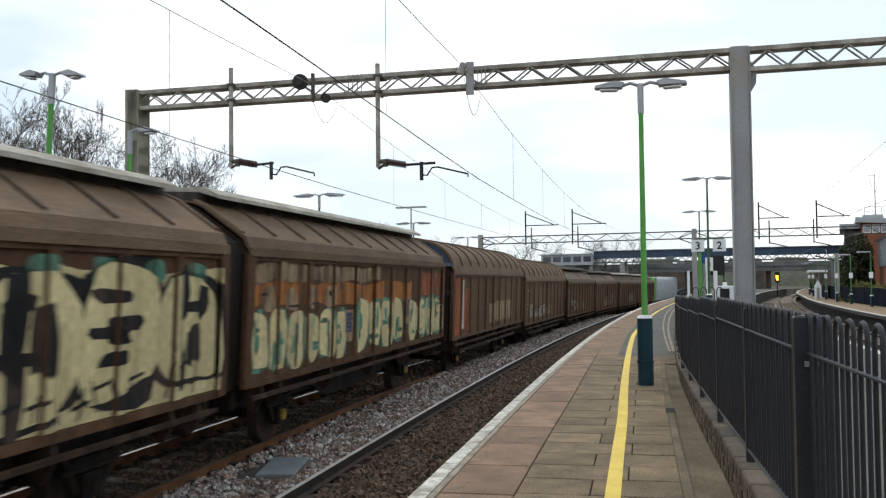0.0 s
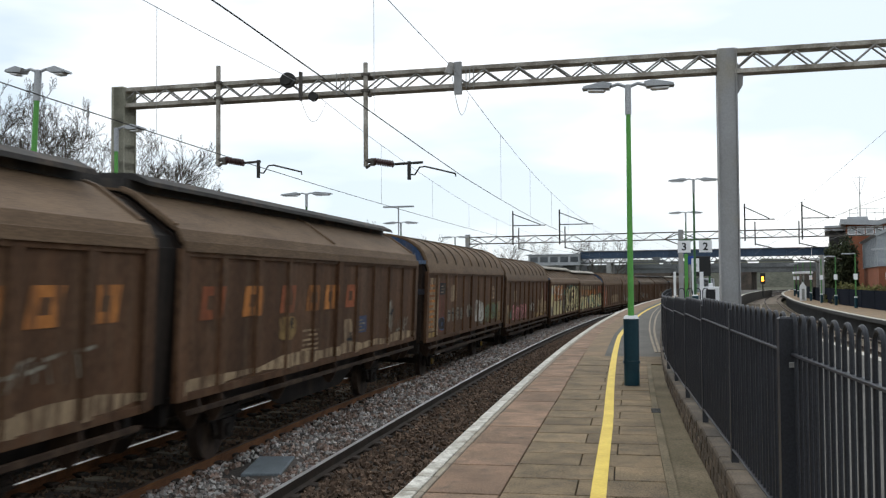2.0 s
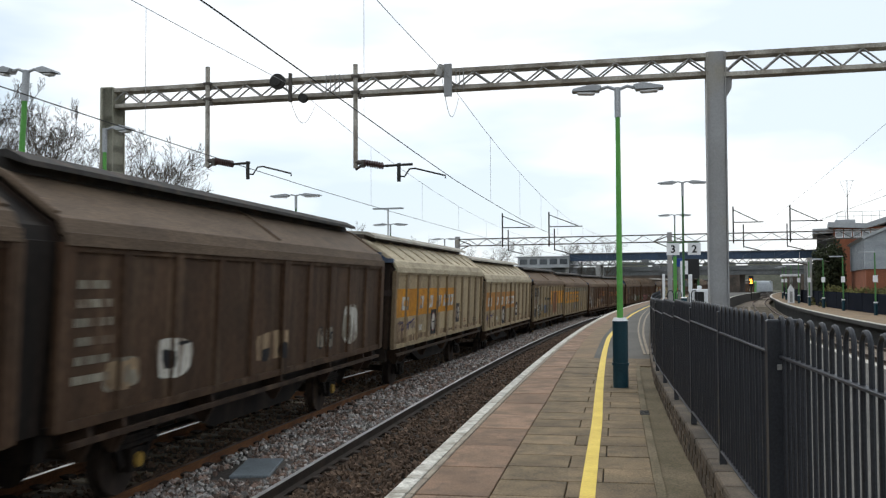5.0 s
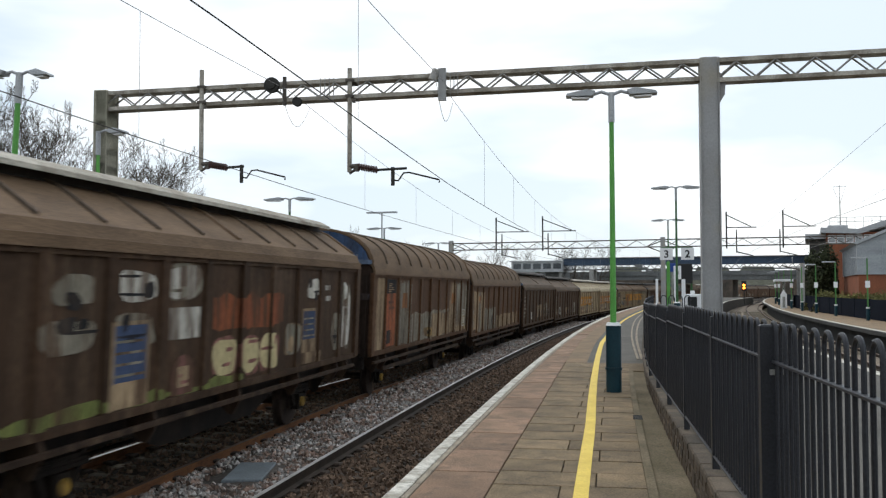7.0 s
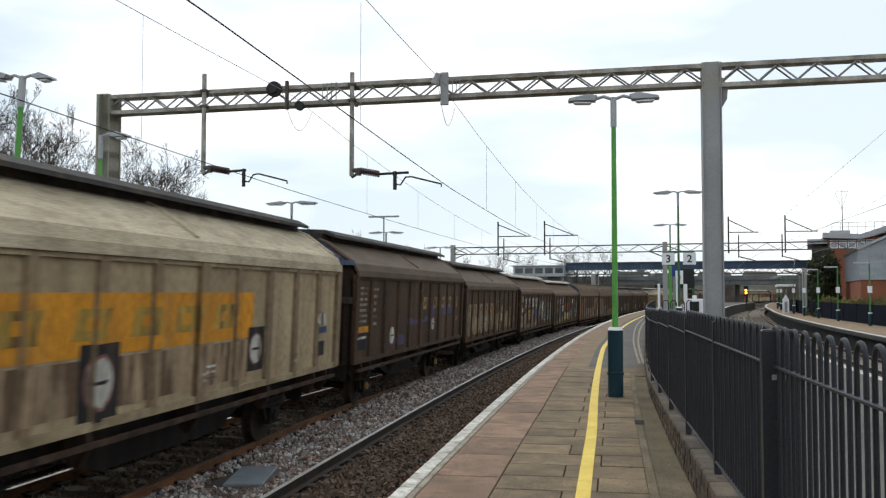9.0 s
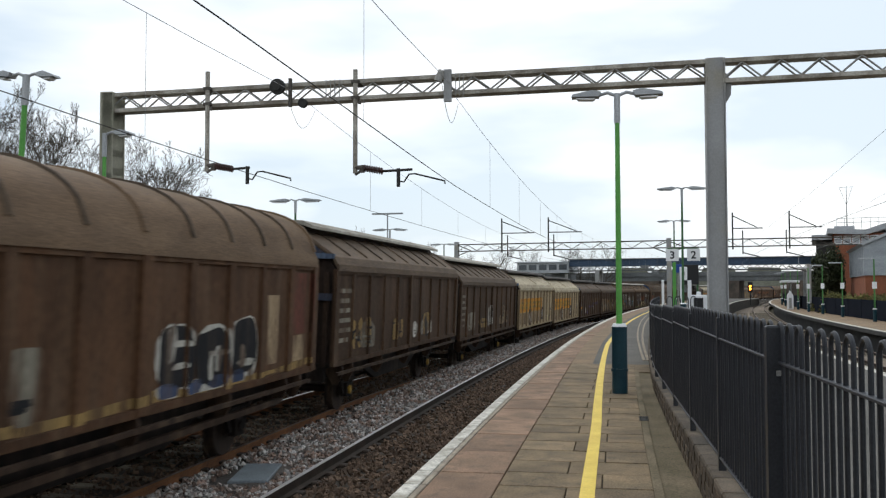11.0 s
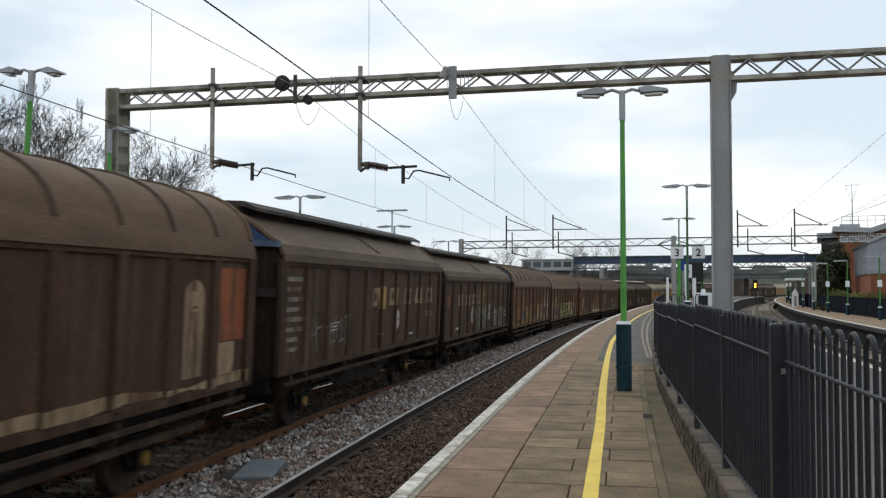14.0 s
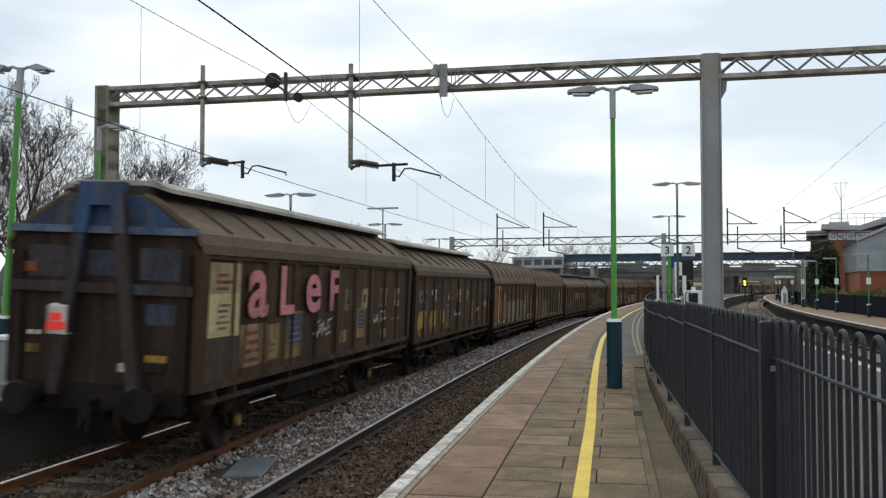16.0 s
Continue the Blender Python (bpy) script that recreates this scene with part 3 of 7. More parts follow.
def outline_mesh(pts, layer):
    """One thin coat of paint on the wagon's side, an outline of (x, z) pairs; it folds over the ribs."""
    b = Build()
    lo, hi = min(p[0] for p in pts), max(p[0] for p in pts)
    last = None
    for x0, x1, d in STRIPS:
        if hi <= x0 or lo >= x1:
            continue
        q = cut(cut(pts, x0, True), x1, False)
        if len(q) < 3:
            last = None
            continue
        y, n, a = -(W + d + 0.0015 * (layer + 1)), len(q), len(b.v)
        b.add([(x, y, z) for x, z in q] + [(x, y + 0.0015, z) for x, z in q],
              [tuple(range(n)), tuple(range(2 * n - 1, n - 1, -1))] + [(i, n + i, n + (i + 1) % n, (i + 1) % n) for i in range(n)])
        left = sorted((z, a + i) for i, (x, z) in enumerate(q) if abs(x - x0) < 1e-6)
        if last and len(left) > 1 and len(last) > 1:
            b.f.append((last[0][1], last[-1][1], left[-1][1], left[0][1]))
            b.k.append(0)
        last = sorted((z, a + i) for i, (x, z) in enumerate(q) if abs(x - x1) < 1e-6)
    return b


def blob(r, x, z, w, h, wob=0.18, n=18):
    """A bulging hand-sprayed shape."""
    ph = [r.uniform(0, 6.28) for _ in range(3)]
    pts = []
    for i in range(n):
        a = 2 * math.pi * i / n
        k = 1 + wob * (0.6 * math.sin(2 * a + ph[0]) + 0.5 * math.sin(3 * a + ph[1]) + 0.3 * math.sin(5 * a + ph[2]))
        c, s = math.cos(a), math.sin(a)
        q = 0.62
        pts.append((x + w / 2 * k * math.copysign(abs(c) ** q, c), z + h / 2 * k * math.copysign(abs(s) ** q, s)))
    return pts


def quad(x0, x1, z0, z1):
    return [(x0, z0), (x1, z0), (x1, z1), (x0, z1)]


def wagon(index, kind, body, roof, rim, end, seed, cross=False):
    """One half of a twin van. kind: round or lip roof."""
    odd = index % 2 == 1
    cx = 0.125 if odd else -0.125
    h = LEN / 2
    style = "rounded ribbed roof" if kind == "round" else "sloping roof"
    names = {"body_brown": "rust-brown", "body_dark": "dark brown", "body_grey": "grimy grey-brown", "body_cream": "dirty cream", "body_tan": "dirty tan", "body_rust": "faded rust-brown"}
    root = thing("freight_wagon", Matrix(), "%s sliding-wall wagon, %s, graffiti" % (names[body], style), "freight wagon", "wagons of the train")
    shift = Matrix.Translation((cx, 0, 0))
    bm_, rm_ = M[body], M[roof]
    child("floor", "floor", lambda: Build().box(-h, h, -W + 0.03, W - 0.03, FLOOR - 0.02, FLOOR + 0.06), M["under"], root, m=shift)
    step = LEN / BAYS
    inset = [0.0, 0.004, 0.0, 0.006, 0.0, 0.0, 0.006, 0.0, 0.004, 0.0]
    for i in range(BAYS):
        x0 = -h + i * step
        child("panel", "panel", lambda: Build().box(0, step, -0.02, 0.02, FLOOR + 0.10, EAVE), bm_, root, m=shift @ Matrix.Translation((x0, -W + 0.02 + inset[i], 0)))
    for i in range(BAYS + 1):
        wide = i in (0, 5, BAYS)
        x = -h + i * step + (0.06 if i == 0 else -0.06 if i == BAYS else 0)
        child("rib", "rib_wide" if wide else "rib",
              lambda: Build().prism([(-0.12, -0.02), (0.12, -0.02), (0.12, 0.05), (-0.12, 0.05)] if wide else [(-0.09, 0.0), (0.09, 0.0), (0.11, 0.05), (-0.11, 0.05)], "z", FLOOR + 0.02, EAVE),
              M["rib_cream"] if body in ("body_cream", "body_tan") else bm_, root, m=shift @ Matrix.Translation((x, -W - 0.05, 0)))
    child("far_side", "far_side", lambda: Build().box(-h, h, W - 0.03, W, FLOOR + 0.02, EAVE), bm_, root, m=shift)
    child("side_sill", "side_sill", lambda: Build().box(-h, h, -W - 0.05, -W + 0.03, FLOOR, FLOOR + 0.10), bm_, root, m=shift)
    child("side_header", "side_header", lambda: Build().box(-h, h, -W - 0.045, -W + 0.03, EAVE - 0.09, EAVE - 0.002), bm_, root, m=shift)
    child("roof", "roof_" + kind, lambda: shell(kind, h), rm_, root, m=shift, smooth=True)
    rib_m = M["roof_rib_dark"] if roof != "roof_cream" else rm_
    for i in range(BAYS + 1):
        edge = i in (0, 5, BAYS)
        if kind == "lip" and rim == "rim_dark" and not edge:
            continue
        x = -h + i * step + (0.05 if i == 0 else -0.05 if i == BAYS else 0)
        for sd in ((1,) if kind == "round" else (-1, 1)):
            child("roof_rib", "roof_rib_%s%d" % (kind, sd), lambda: roof_rib(kind, sd), rm_ if edge else rib_m, root, m=shift @ Matrix.Translation((x, 0, 0)) @ Matrix.Diagonal((1.8 if edge else 1, 1, 1, 1)))
    if kind == "lip":
        child("ridge_rim", "ridge_rim", lambda: Build().prism([(-0.83, EAVE + 0.80), (-0.82, EAVE + 0.86), (-0.60, EAVE + 0.96), (0.60, EAVE + 0.96), (0.82, EAVE + 0.86), (0.83, EAVE + 0.80), (0.60, EAVE + 0.87), (-0.60, EAVE + 0.87)], "x", -h + 0.22, h - 0.22), M[rim], root, "pale ridge canopy" if rim == "rim" else "dark ridge canopy", m=shift)
        # dark on every wagon: its colour paints the shadow gap below the canopy
        child("ridge_web", "ridge_web", lambda: Build().box(-h + 0.1, h - 0.1, -0.56, 0.56, EAVE + 0.68, EAVE + 0.88), M["rim_dark"], root, m=shift)
    for side in (-1, 1):
        x = -h + 0.03 if side < 0 else h - 0.08
        e = child("end_wall", "end_" + kind, lambda: end_wall(kind), M["end_brown"], root, "rust-stained blue end" if end else "", m=shift @ Matrix.Translation((x, 0, 0)))
        outer = (side > 0) != odd
        xo = (-h + 0.03 if side < 0 else h - 0.03)
        flip = Matrix.Translation((xo, 0, 0)) @ (Matrix.Rotation(math.pi, 4, "Z") if side < 0 else Matrix())
        if outer:
            child("end_hood", "hood_" + kind, lambda: Build().prism([(W * 0.96, EAVE + 0.22)] + [(y * 0.95, z - 0.03) for y, z in roof_outline(kind)[3:]] + [(-y * 0.95, z - 0.03) for y, z in reversed(roof_outline(kind)[3:-1])] + [(-W * 0.96, EAVE + 0.22)], "x", 0.0, 0.035), M["end_blue"], root, "blue-painted gable", m=shift @ flip)
            child("end_beam", "end_beam", lambda: Build().box(0.0, 0.11, -W + 0.02, W - 0.02, EAVE + 0.20, EAVE + 0.30), M["end_beam"], root, m=shift @ flip)
            child("end_beam", "end_beam_mid", lambda: Build().box(0.0, 0.10, -W + 0.04, W - 0.04, 2.46, 2.60), M["end_strut"], root, m=shift @ flip)
            for sy in (-1, 1):
                child("end_strut", "end_strut%d" % sy, lambda: Build().prism([(sy * 0.32, EAVE + 0.80), (sy * 0.15, EAVE + 0.80), (sy * 0.52, FLOOR - 0.1), (sy * 0.70, FLOOR - 0.1)], "x", 0.03, 0.17), M["end_strut"], root, m=shift @ flip)
                child("strut_cap", "strut_cap%d" % sy, lambda: Build().prism([(sy * 0.33, EAVE + 0.70), (sy * 0.14, EAVE + 0.70), (sy * 0.195, EAVE + 0.20), (sy * 0.385, EAVE + 0.20)], "x", 0.02, 0.182), M["end_blue"], root, "blue upper end of the strut", m=shift @ flip)
            child("strut_head", "strut_head", lambda: Build().prism([(-0.34, EAVE + 0.90), (0.34, EAVE + 0.90), (0.30, EAVE + 0.58), (-0.30, EAVE + 0.58)], "x", 0.02, 0.18), M["end_blue"], root, m=shift @ flip)
            for y in (-1.0, 1.0):
                child("end_post", "end_post", lambda: Build().box(0.0, 0.06, -0.05, 0.05, FLOOR, EAVE - 0.06), M["end_brown"], root, m=shift @ flip @ Matrix.Translation((0, y * 1.25, 0)))
            for y in (-0.875, 0.875):
                child("buffer", "buffer", buffer_unit, M["under"], root, m=shift @ flip @ Matrix.Translation((0.0, y, 1.03)), smooth=True)
        child("headstock", "headstock", lambda: Build().box(-0.12, 0.04, -1.25, 1.25, 0.86, FLOOR - 0.02), M["under"], root, m=shift @ flip)
        child("coupling", "coupling", lambda: Build().box(0.0, 0.32, -0.05, 0.05, 0.78, 1.02).rod((0.30, -0.06, 0.66), (0.30, -0.06, 0.98), 0.035).rod((0.30, 0.06, 0.60), (0.30, 0.06, 0.95), 0.03), M["under"], root, m=shift @ flip)
    for sy in (-1, 1):
        child("solebar", "solebar", lambda: Build().box(-h + 0.1, h - 0.1, -0.05, 0.05, 0.90, FLOOR - 0.02), M["under"], root, m=shift @ Matrix.Translation((0, sy * 1.05, 0)))
    child("door_rail", "door_rail", lambda: Build().box(-h + 0.2, h - 0.2, -W - 0.08, -W - 0.02, 0.98, 1.04), M["sole"], root, "dusty lower sliding rail", m=shift)
    if kind == "round":
        child("foot_rail", "foot_rail", lambda: Build().box(-4.9, 4.9, -W + 0.02, -W + 0.09, 0.74, 0.83), M["sole"], root, "dusty lower rail", m=shift)
    for i, x in enumerate((-5.6, -4.9, -2.6, 0.0, 2.6, 4.9, 5.6)):
        child("bracket", "bracket", lambda: Build().prism([(-W - 0.06, 1.0), (-W + 0.06, 0.76), (-W + 0.14, 0.76), (-0.95, 1.12), (-0.95, 1.15), (-W - 0.02, 1.15)], "x", -0.03, 0.03), M["sole"], root, m=shift @ Matrix.Translation((x, 0, 0)))
    for sy in (-1, 1):
        child("truss", "truss", lambda: Build().prism([(-2.9, 0.92), (2.9, 0.92), (1.6, 0.52), (-1.6, 0.52)], "y", -0.02, 0.02), M["under"], root, m=shift @ Matrix.Translation((0, sy * 0.98, 0)))
    if not odd:
        child("gangway_cover", "gangway_" + kind, lambda: Build().prism([(y * 0.93, z - 0.10) for y, z in [(W, FLOOR + 0.1)] + roof_outline(kind)] + [(-y * 0.93, z - 0.10) for y, z in reversed([(W, FLOOR + 0.1)] + roof_outline(kind)[:-1])], "x", -0.66, -0.02), M["under"], root, "dark cover between the two halves", m=shift @ Matrix.Translation((-h, 0, 0)))
    child("brake_gear", "brake_gear", lambda: Build().rod((-0.5, -0.6, 0.55), (0.4, -0.6, 0.55), 0.16, n=12).rod((-3.4, -0.4, 0.5), (3.4, -0.4, 0.5), 0.03, n=6).box(0.9, 1.5, -0.8, -0.4, 0.45, 0.85), M["under"], root, m=shift)
    for x in (-3.9, 3.9):
        child("wheelset", "wheelset", wheelset, M["wheel"], root, "dark spoked-free steel wheels on an axle", m=shift @ Matrix.Translation((x, 0, 0)), smooth=True)
        for sy in (-1, 1):
            g = child("axle_guard", "axle_guard", axle_guard, M["under"], root, m=shift @ Matrix.Translation((x, sy * 1.0, 0)))
            child("axlebox_cover", "axlebox", lambda: Build().rod((0, 0.0, 0.47), (0, -0.11, 0.47), 0.11, 0.09, n=12), M["yellow_box"] if seed % 3 == 0 else M["under"], g, m=Matrix.Diagonal((1, -sy, 1, 1)))
    return root, shift



Z0, Z1 = FLOOR + 0.11, EAVE - 0.10


class Livery:
    """Collects the painted shapes of one wagon's near side; x runs from the rear end to the front in bays."""

    def __init__(self, seed):
        self.r, self.polys, self.kind = random.Random(seed), [], "painted_panel"

    def slot(self, name):
        return self.kind, name

    def x(self, bay):
        return -LEN / 2 + bay * LEN / BAYS

    def z(self, k):
        return Z0 + k * (Z1 - Z0)

    def patch(self, b0, b1, k0, k1, m, layer=0):
        self.kind = "painted_panel"
        self.polys.append((quad(self.x(b0), self.x(b1), self.z(k0), self.z(k1)), layer, self.slot(m)))
        return self

    def worn(self, b0, b1, k0, k1, m, layer=0):
        """A patch with ragged upper and lower edges."""
        self.kind = "worn_paint"
        r, n = self.r, 14
        lo = [(self.x(b0 + (b1 - b0) * i / n), self.z(k0 + r.uniform(-0.03, 0.03))) for i in range(n + 1)]
        hi = [(self.x(b1 - (b1 - b0) * i / n), self.z(k1 + r.uniform(-0.04, 0.04))) for i in range(n + 1)]
        self.polys.append((lo + hi, layer, self.slot(m)))
        return self

    def tags(self, b0, b1, k0, k1, n, fill, line, bars=2, fat=0.95, layer=2, edge=1.0):
        """A row of bulging sprayed shapes with outlines and strokes."""
        self.kind = "graffiti_shape"
        r = self.r
        w = (self.x(b1) - self.x(b0)) / n
        h = self.z(k1) - self.z(k0)
        for i in range(n):
            cx, cz = self.x(b0) + (i + 0.5) * w, (self.z(k0) + self.z(k1)) / 2 + r.uniform(-0.05, 0.05) * h
            hh = h * r.uniform(0.85, 1.0)
            if line:
                self.polys.append((self.keep(blob(r, cx, cz, w * fat * (0.92 + 0.10 * edge), hh * (0.93 + 0.07 * edge), 0.12)), layer, self.slot(line)))
            self.polys.append((self.keep(blob(r, cx, cz, w * fat * 0.92, hh * 0.93, 0.13)), layer + 1, self.slot(fill)))
            for j in range(bars):
                bx, bz = cx + r.uniform(-0.22, 0.22) * w, cz + r.uniform(-0.33, 0.33) * hh
                bw, bh = (w * r.uniform(0.06, 0.12), hh * r.uniform(0.12, 0.3)) if r.random() < 0.6 else (w * r.uniform(0.15, 0.3), hh * 0.05)
                self.polys.append((self.keep(blob(r, bx, bz, bw * 2, bh * 2, 0.2, 10)), layer + 2, self.slot(line or "p_black")))
        return self

    def keep(self, pts):
        return [(min(max(x, -LEN / 2 + 0.01), LEN / 2 - 0.01), min(max(z, Z0), Z1)) for x, z in pts]

    def scrawl(self, b0, b1, k0, k1, n, m, layer=4):
        """Thin quick strokes."""
        self.kind = "spray_stroke"
        r = self.r
        for i in range(n):
            t = (i + 0.5) / n
            x = self.x(b0 + (b1 - b0) * t)
            z0, z1 = self.z(k0 + r.uniform(0, 0.3) * (k1 - k0)), self.z(k1 - r.uniform(0, 0.3) * (k1 - k0))
            lean, w = r.uniform(-0.18, 0.18), r.uniform(0.025, 0.05)
            self.polys.append(([(x, z0), (x + w, z0), (x + w + lean, z1), (x + lean, z1)], layer, self.slot(m)))
            if r.random() < 0.7:
                zm = r.uniform(z0, z1)
                self.polys.append(([(x - 0.1, zm), (x + 0.22, zm + 0.05), (x + 0.22, zm + 0.09), (x - 0.1, zm + 0.045)], layer, self.slot(m)))
        return self

    def notice(self, b, k, w=0.55, h=0.55, frame_m="p_tan", m="p_blue", bars="p_grey"):
        """A framed label with rows of small lettering drawn as bars."""
        self.kind = "notice_label"
        x, z = self.x(b), self.z(k)
        self.polys.append((quad(x, x + w, z, z + h), 3, self.slot(frame_m)))
        self.polys.append((quad(x + 0.07, x + w - 0.07, z + h * 0.3, z + h - 0.05), 4, self.slot(m)))
        for i in range(4):
            zz = z + h * 0.36 + i * h * 0.13
            self.polys.append((quad(x + 0.11, x + w - 0.11 - 0.05 * (i % 2), zz, zz + 0.03), 5, self.slot(bars)))
        return self

    def rows(self, b0, b1, k0, k1, n, m="p_grey", layer=5):
        self.kind = "lettering_bar"
        for i in range(n):
            z0 = self.z(k0 + (k1 - k0) * i / n)
            self.polys.append((quad(self.x(b0) + self.r.uniform(0, 0.08), self.x(b1) - self.r.uniform(0, 0.25), z0, z0 + 0.45 * (self.z(k1) - self.z(k0)) / n), layer, self.slot(m)))
        return self

    def disc(self, b, k, size, ring="p_black", face="p_white"):
        self.kind = "round_emblem"
        x, z = self.x(b), self.z(k)
        self.polys.append((quad(x - size, x + size, z - size * 1.05, z + size * 1.05), 2, self.slot(ring)))
        for rr, m, layer in ((0.78, "p_dkpink", 3), (0.69, face, 4)):
            self.polys.append(([(x + size * rr * math.cos(2 * math.pi * i / 20), z + size * rr * math.sin(2 * math.pi * i / 20)) for i in range(20)], layer, self.slot(m)))
        self.polys.append((quad(x - size * 0.45, x + size * 0.45, z - 0.02, z + 0.02), 5, self.slot("p_black")))
        return self

    def block(self, b, k0, k1, w, m, layer=3):
        """One big letter-like block of the owner's name, drawn as a plain leaning shape."""
        self.kind = "name_block"
        x = self.x(b)
        self.polys.append(([(x, self.z(k0)), (x + w * 0.85, self.z(k0)), (x + w, self.z(k1)), (x + w * 0.15, self.z(k1))], layer, self.slot(m)))
        return self

    def tomb(self, b0, b1, k0, k1, m, label_m="p_tan", layer=2):
        """A round-topped stain left round an old label."""
        self.kind = "label_stain"
        x0, x1, z0, z1 = self.x(b0), self.x(b1), self.z(k0), self.z(k1)
        c, w = (x0 + x1) / 2, (x1 - x0) / 2
        top = [(c + w * math.cos(math.pi * i / 8), z1 - 0.22 + 0.22 * math.sin(math.pi * i / 8)) for i in range(9)]
        self.polys.append(([(x0, z0), (x1, z0)] + top, layer, self.slot(m)))
        self.polys.append((quad(c - w * 0.5, c + w * 0.5, z1 - 0.42, z1 - 0.15), layer + 1, self.slot(label_m)))
        self.rows((c - w * 0.4 + LEN / 2) * BAYS / LEN, (c + w * 0.6 + LEN / 2) * BAYS / LEN, (z1 - 0.38 - Z0) / (Z1 - Z0), (z1 - 0.2 - Z0) / (Z1 - Z0), 2, m, layer + 2)
        return self

    def glyph(self, b, k0, k1, w, m, back):
        """One leaning block of the owner's painted mark, a plain shape with a slot."""
        w *= 1.12
        k = k1 - k0
        self.block(b, k0, k1, w, m)
        self.block(b + 0.32 * w * BAYS / LEN, k0 + 0.30 * k, k0 + 0.72 * k, w * 0.34, back, 4)
        return self

    def hung(self, root, shift):
        """Hangs each painted shape on the wagon as a part of its own."""
        for pts, layer, (kind, m) in self.polys:
            b = outline_mesh(pts, layer)
            if b.f:
                part(kind, b, M[m], root).matrix_basis = shift


# ---- the wagons, from the locomotive to the tail ----
PAIRS = {
    -6: ("lip", "body_brown", "roof_dark", "rim"), -4: ("lip", "body_brown", "roof_dark", "rim_dark"), -2: ("round", "body_rust", "roof_brown", ""),
    0: ("lip", "body_brown", "roof_brown", "rim"), 2: ("round", "body_brown", "roof_brown", ""), 4: ("lip", "body_brown", "roof_brown", "rim_dark"),
    6: ("lip", "body_tan", "roof_brown", "rim_dark"), 8: ("lip", "body_cream", "roof_cream", "rim"), 10: ("lip", "body_dark", "roof_dark", "rim_dark"),
    12: ("round", "body_brown", "roof_brown", ""), 14: ("lip", "body_dark", "roof_brown", "rim"), 16: ("lip", "body_dark", "roof_dark", "rim_dark"),
    18: ("lip", "body_cream", "roof_cream", "rim_dark"), 20: ("lip", "body_dark", "roof_dark", "rim"), 22: ("round", "body_brown", "roof_brown", ""),
    24: ("round", "body_brown", "roof_brown", ""), 26: ("lip", "body_dark", "roof_dark", "rim_dark"), 28: ("round", "body_dark", "roof_brown", ""),
    30: ("lip", "body_dark", "roof_dark", "rim")}
TRAIN = []


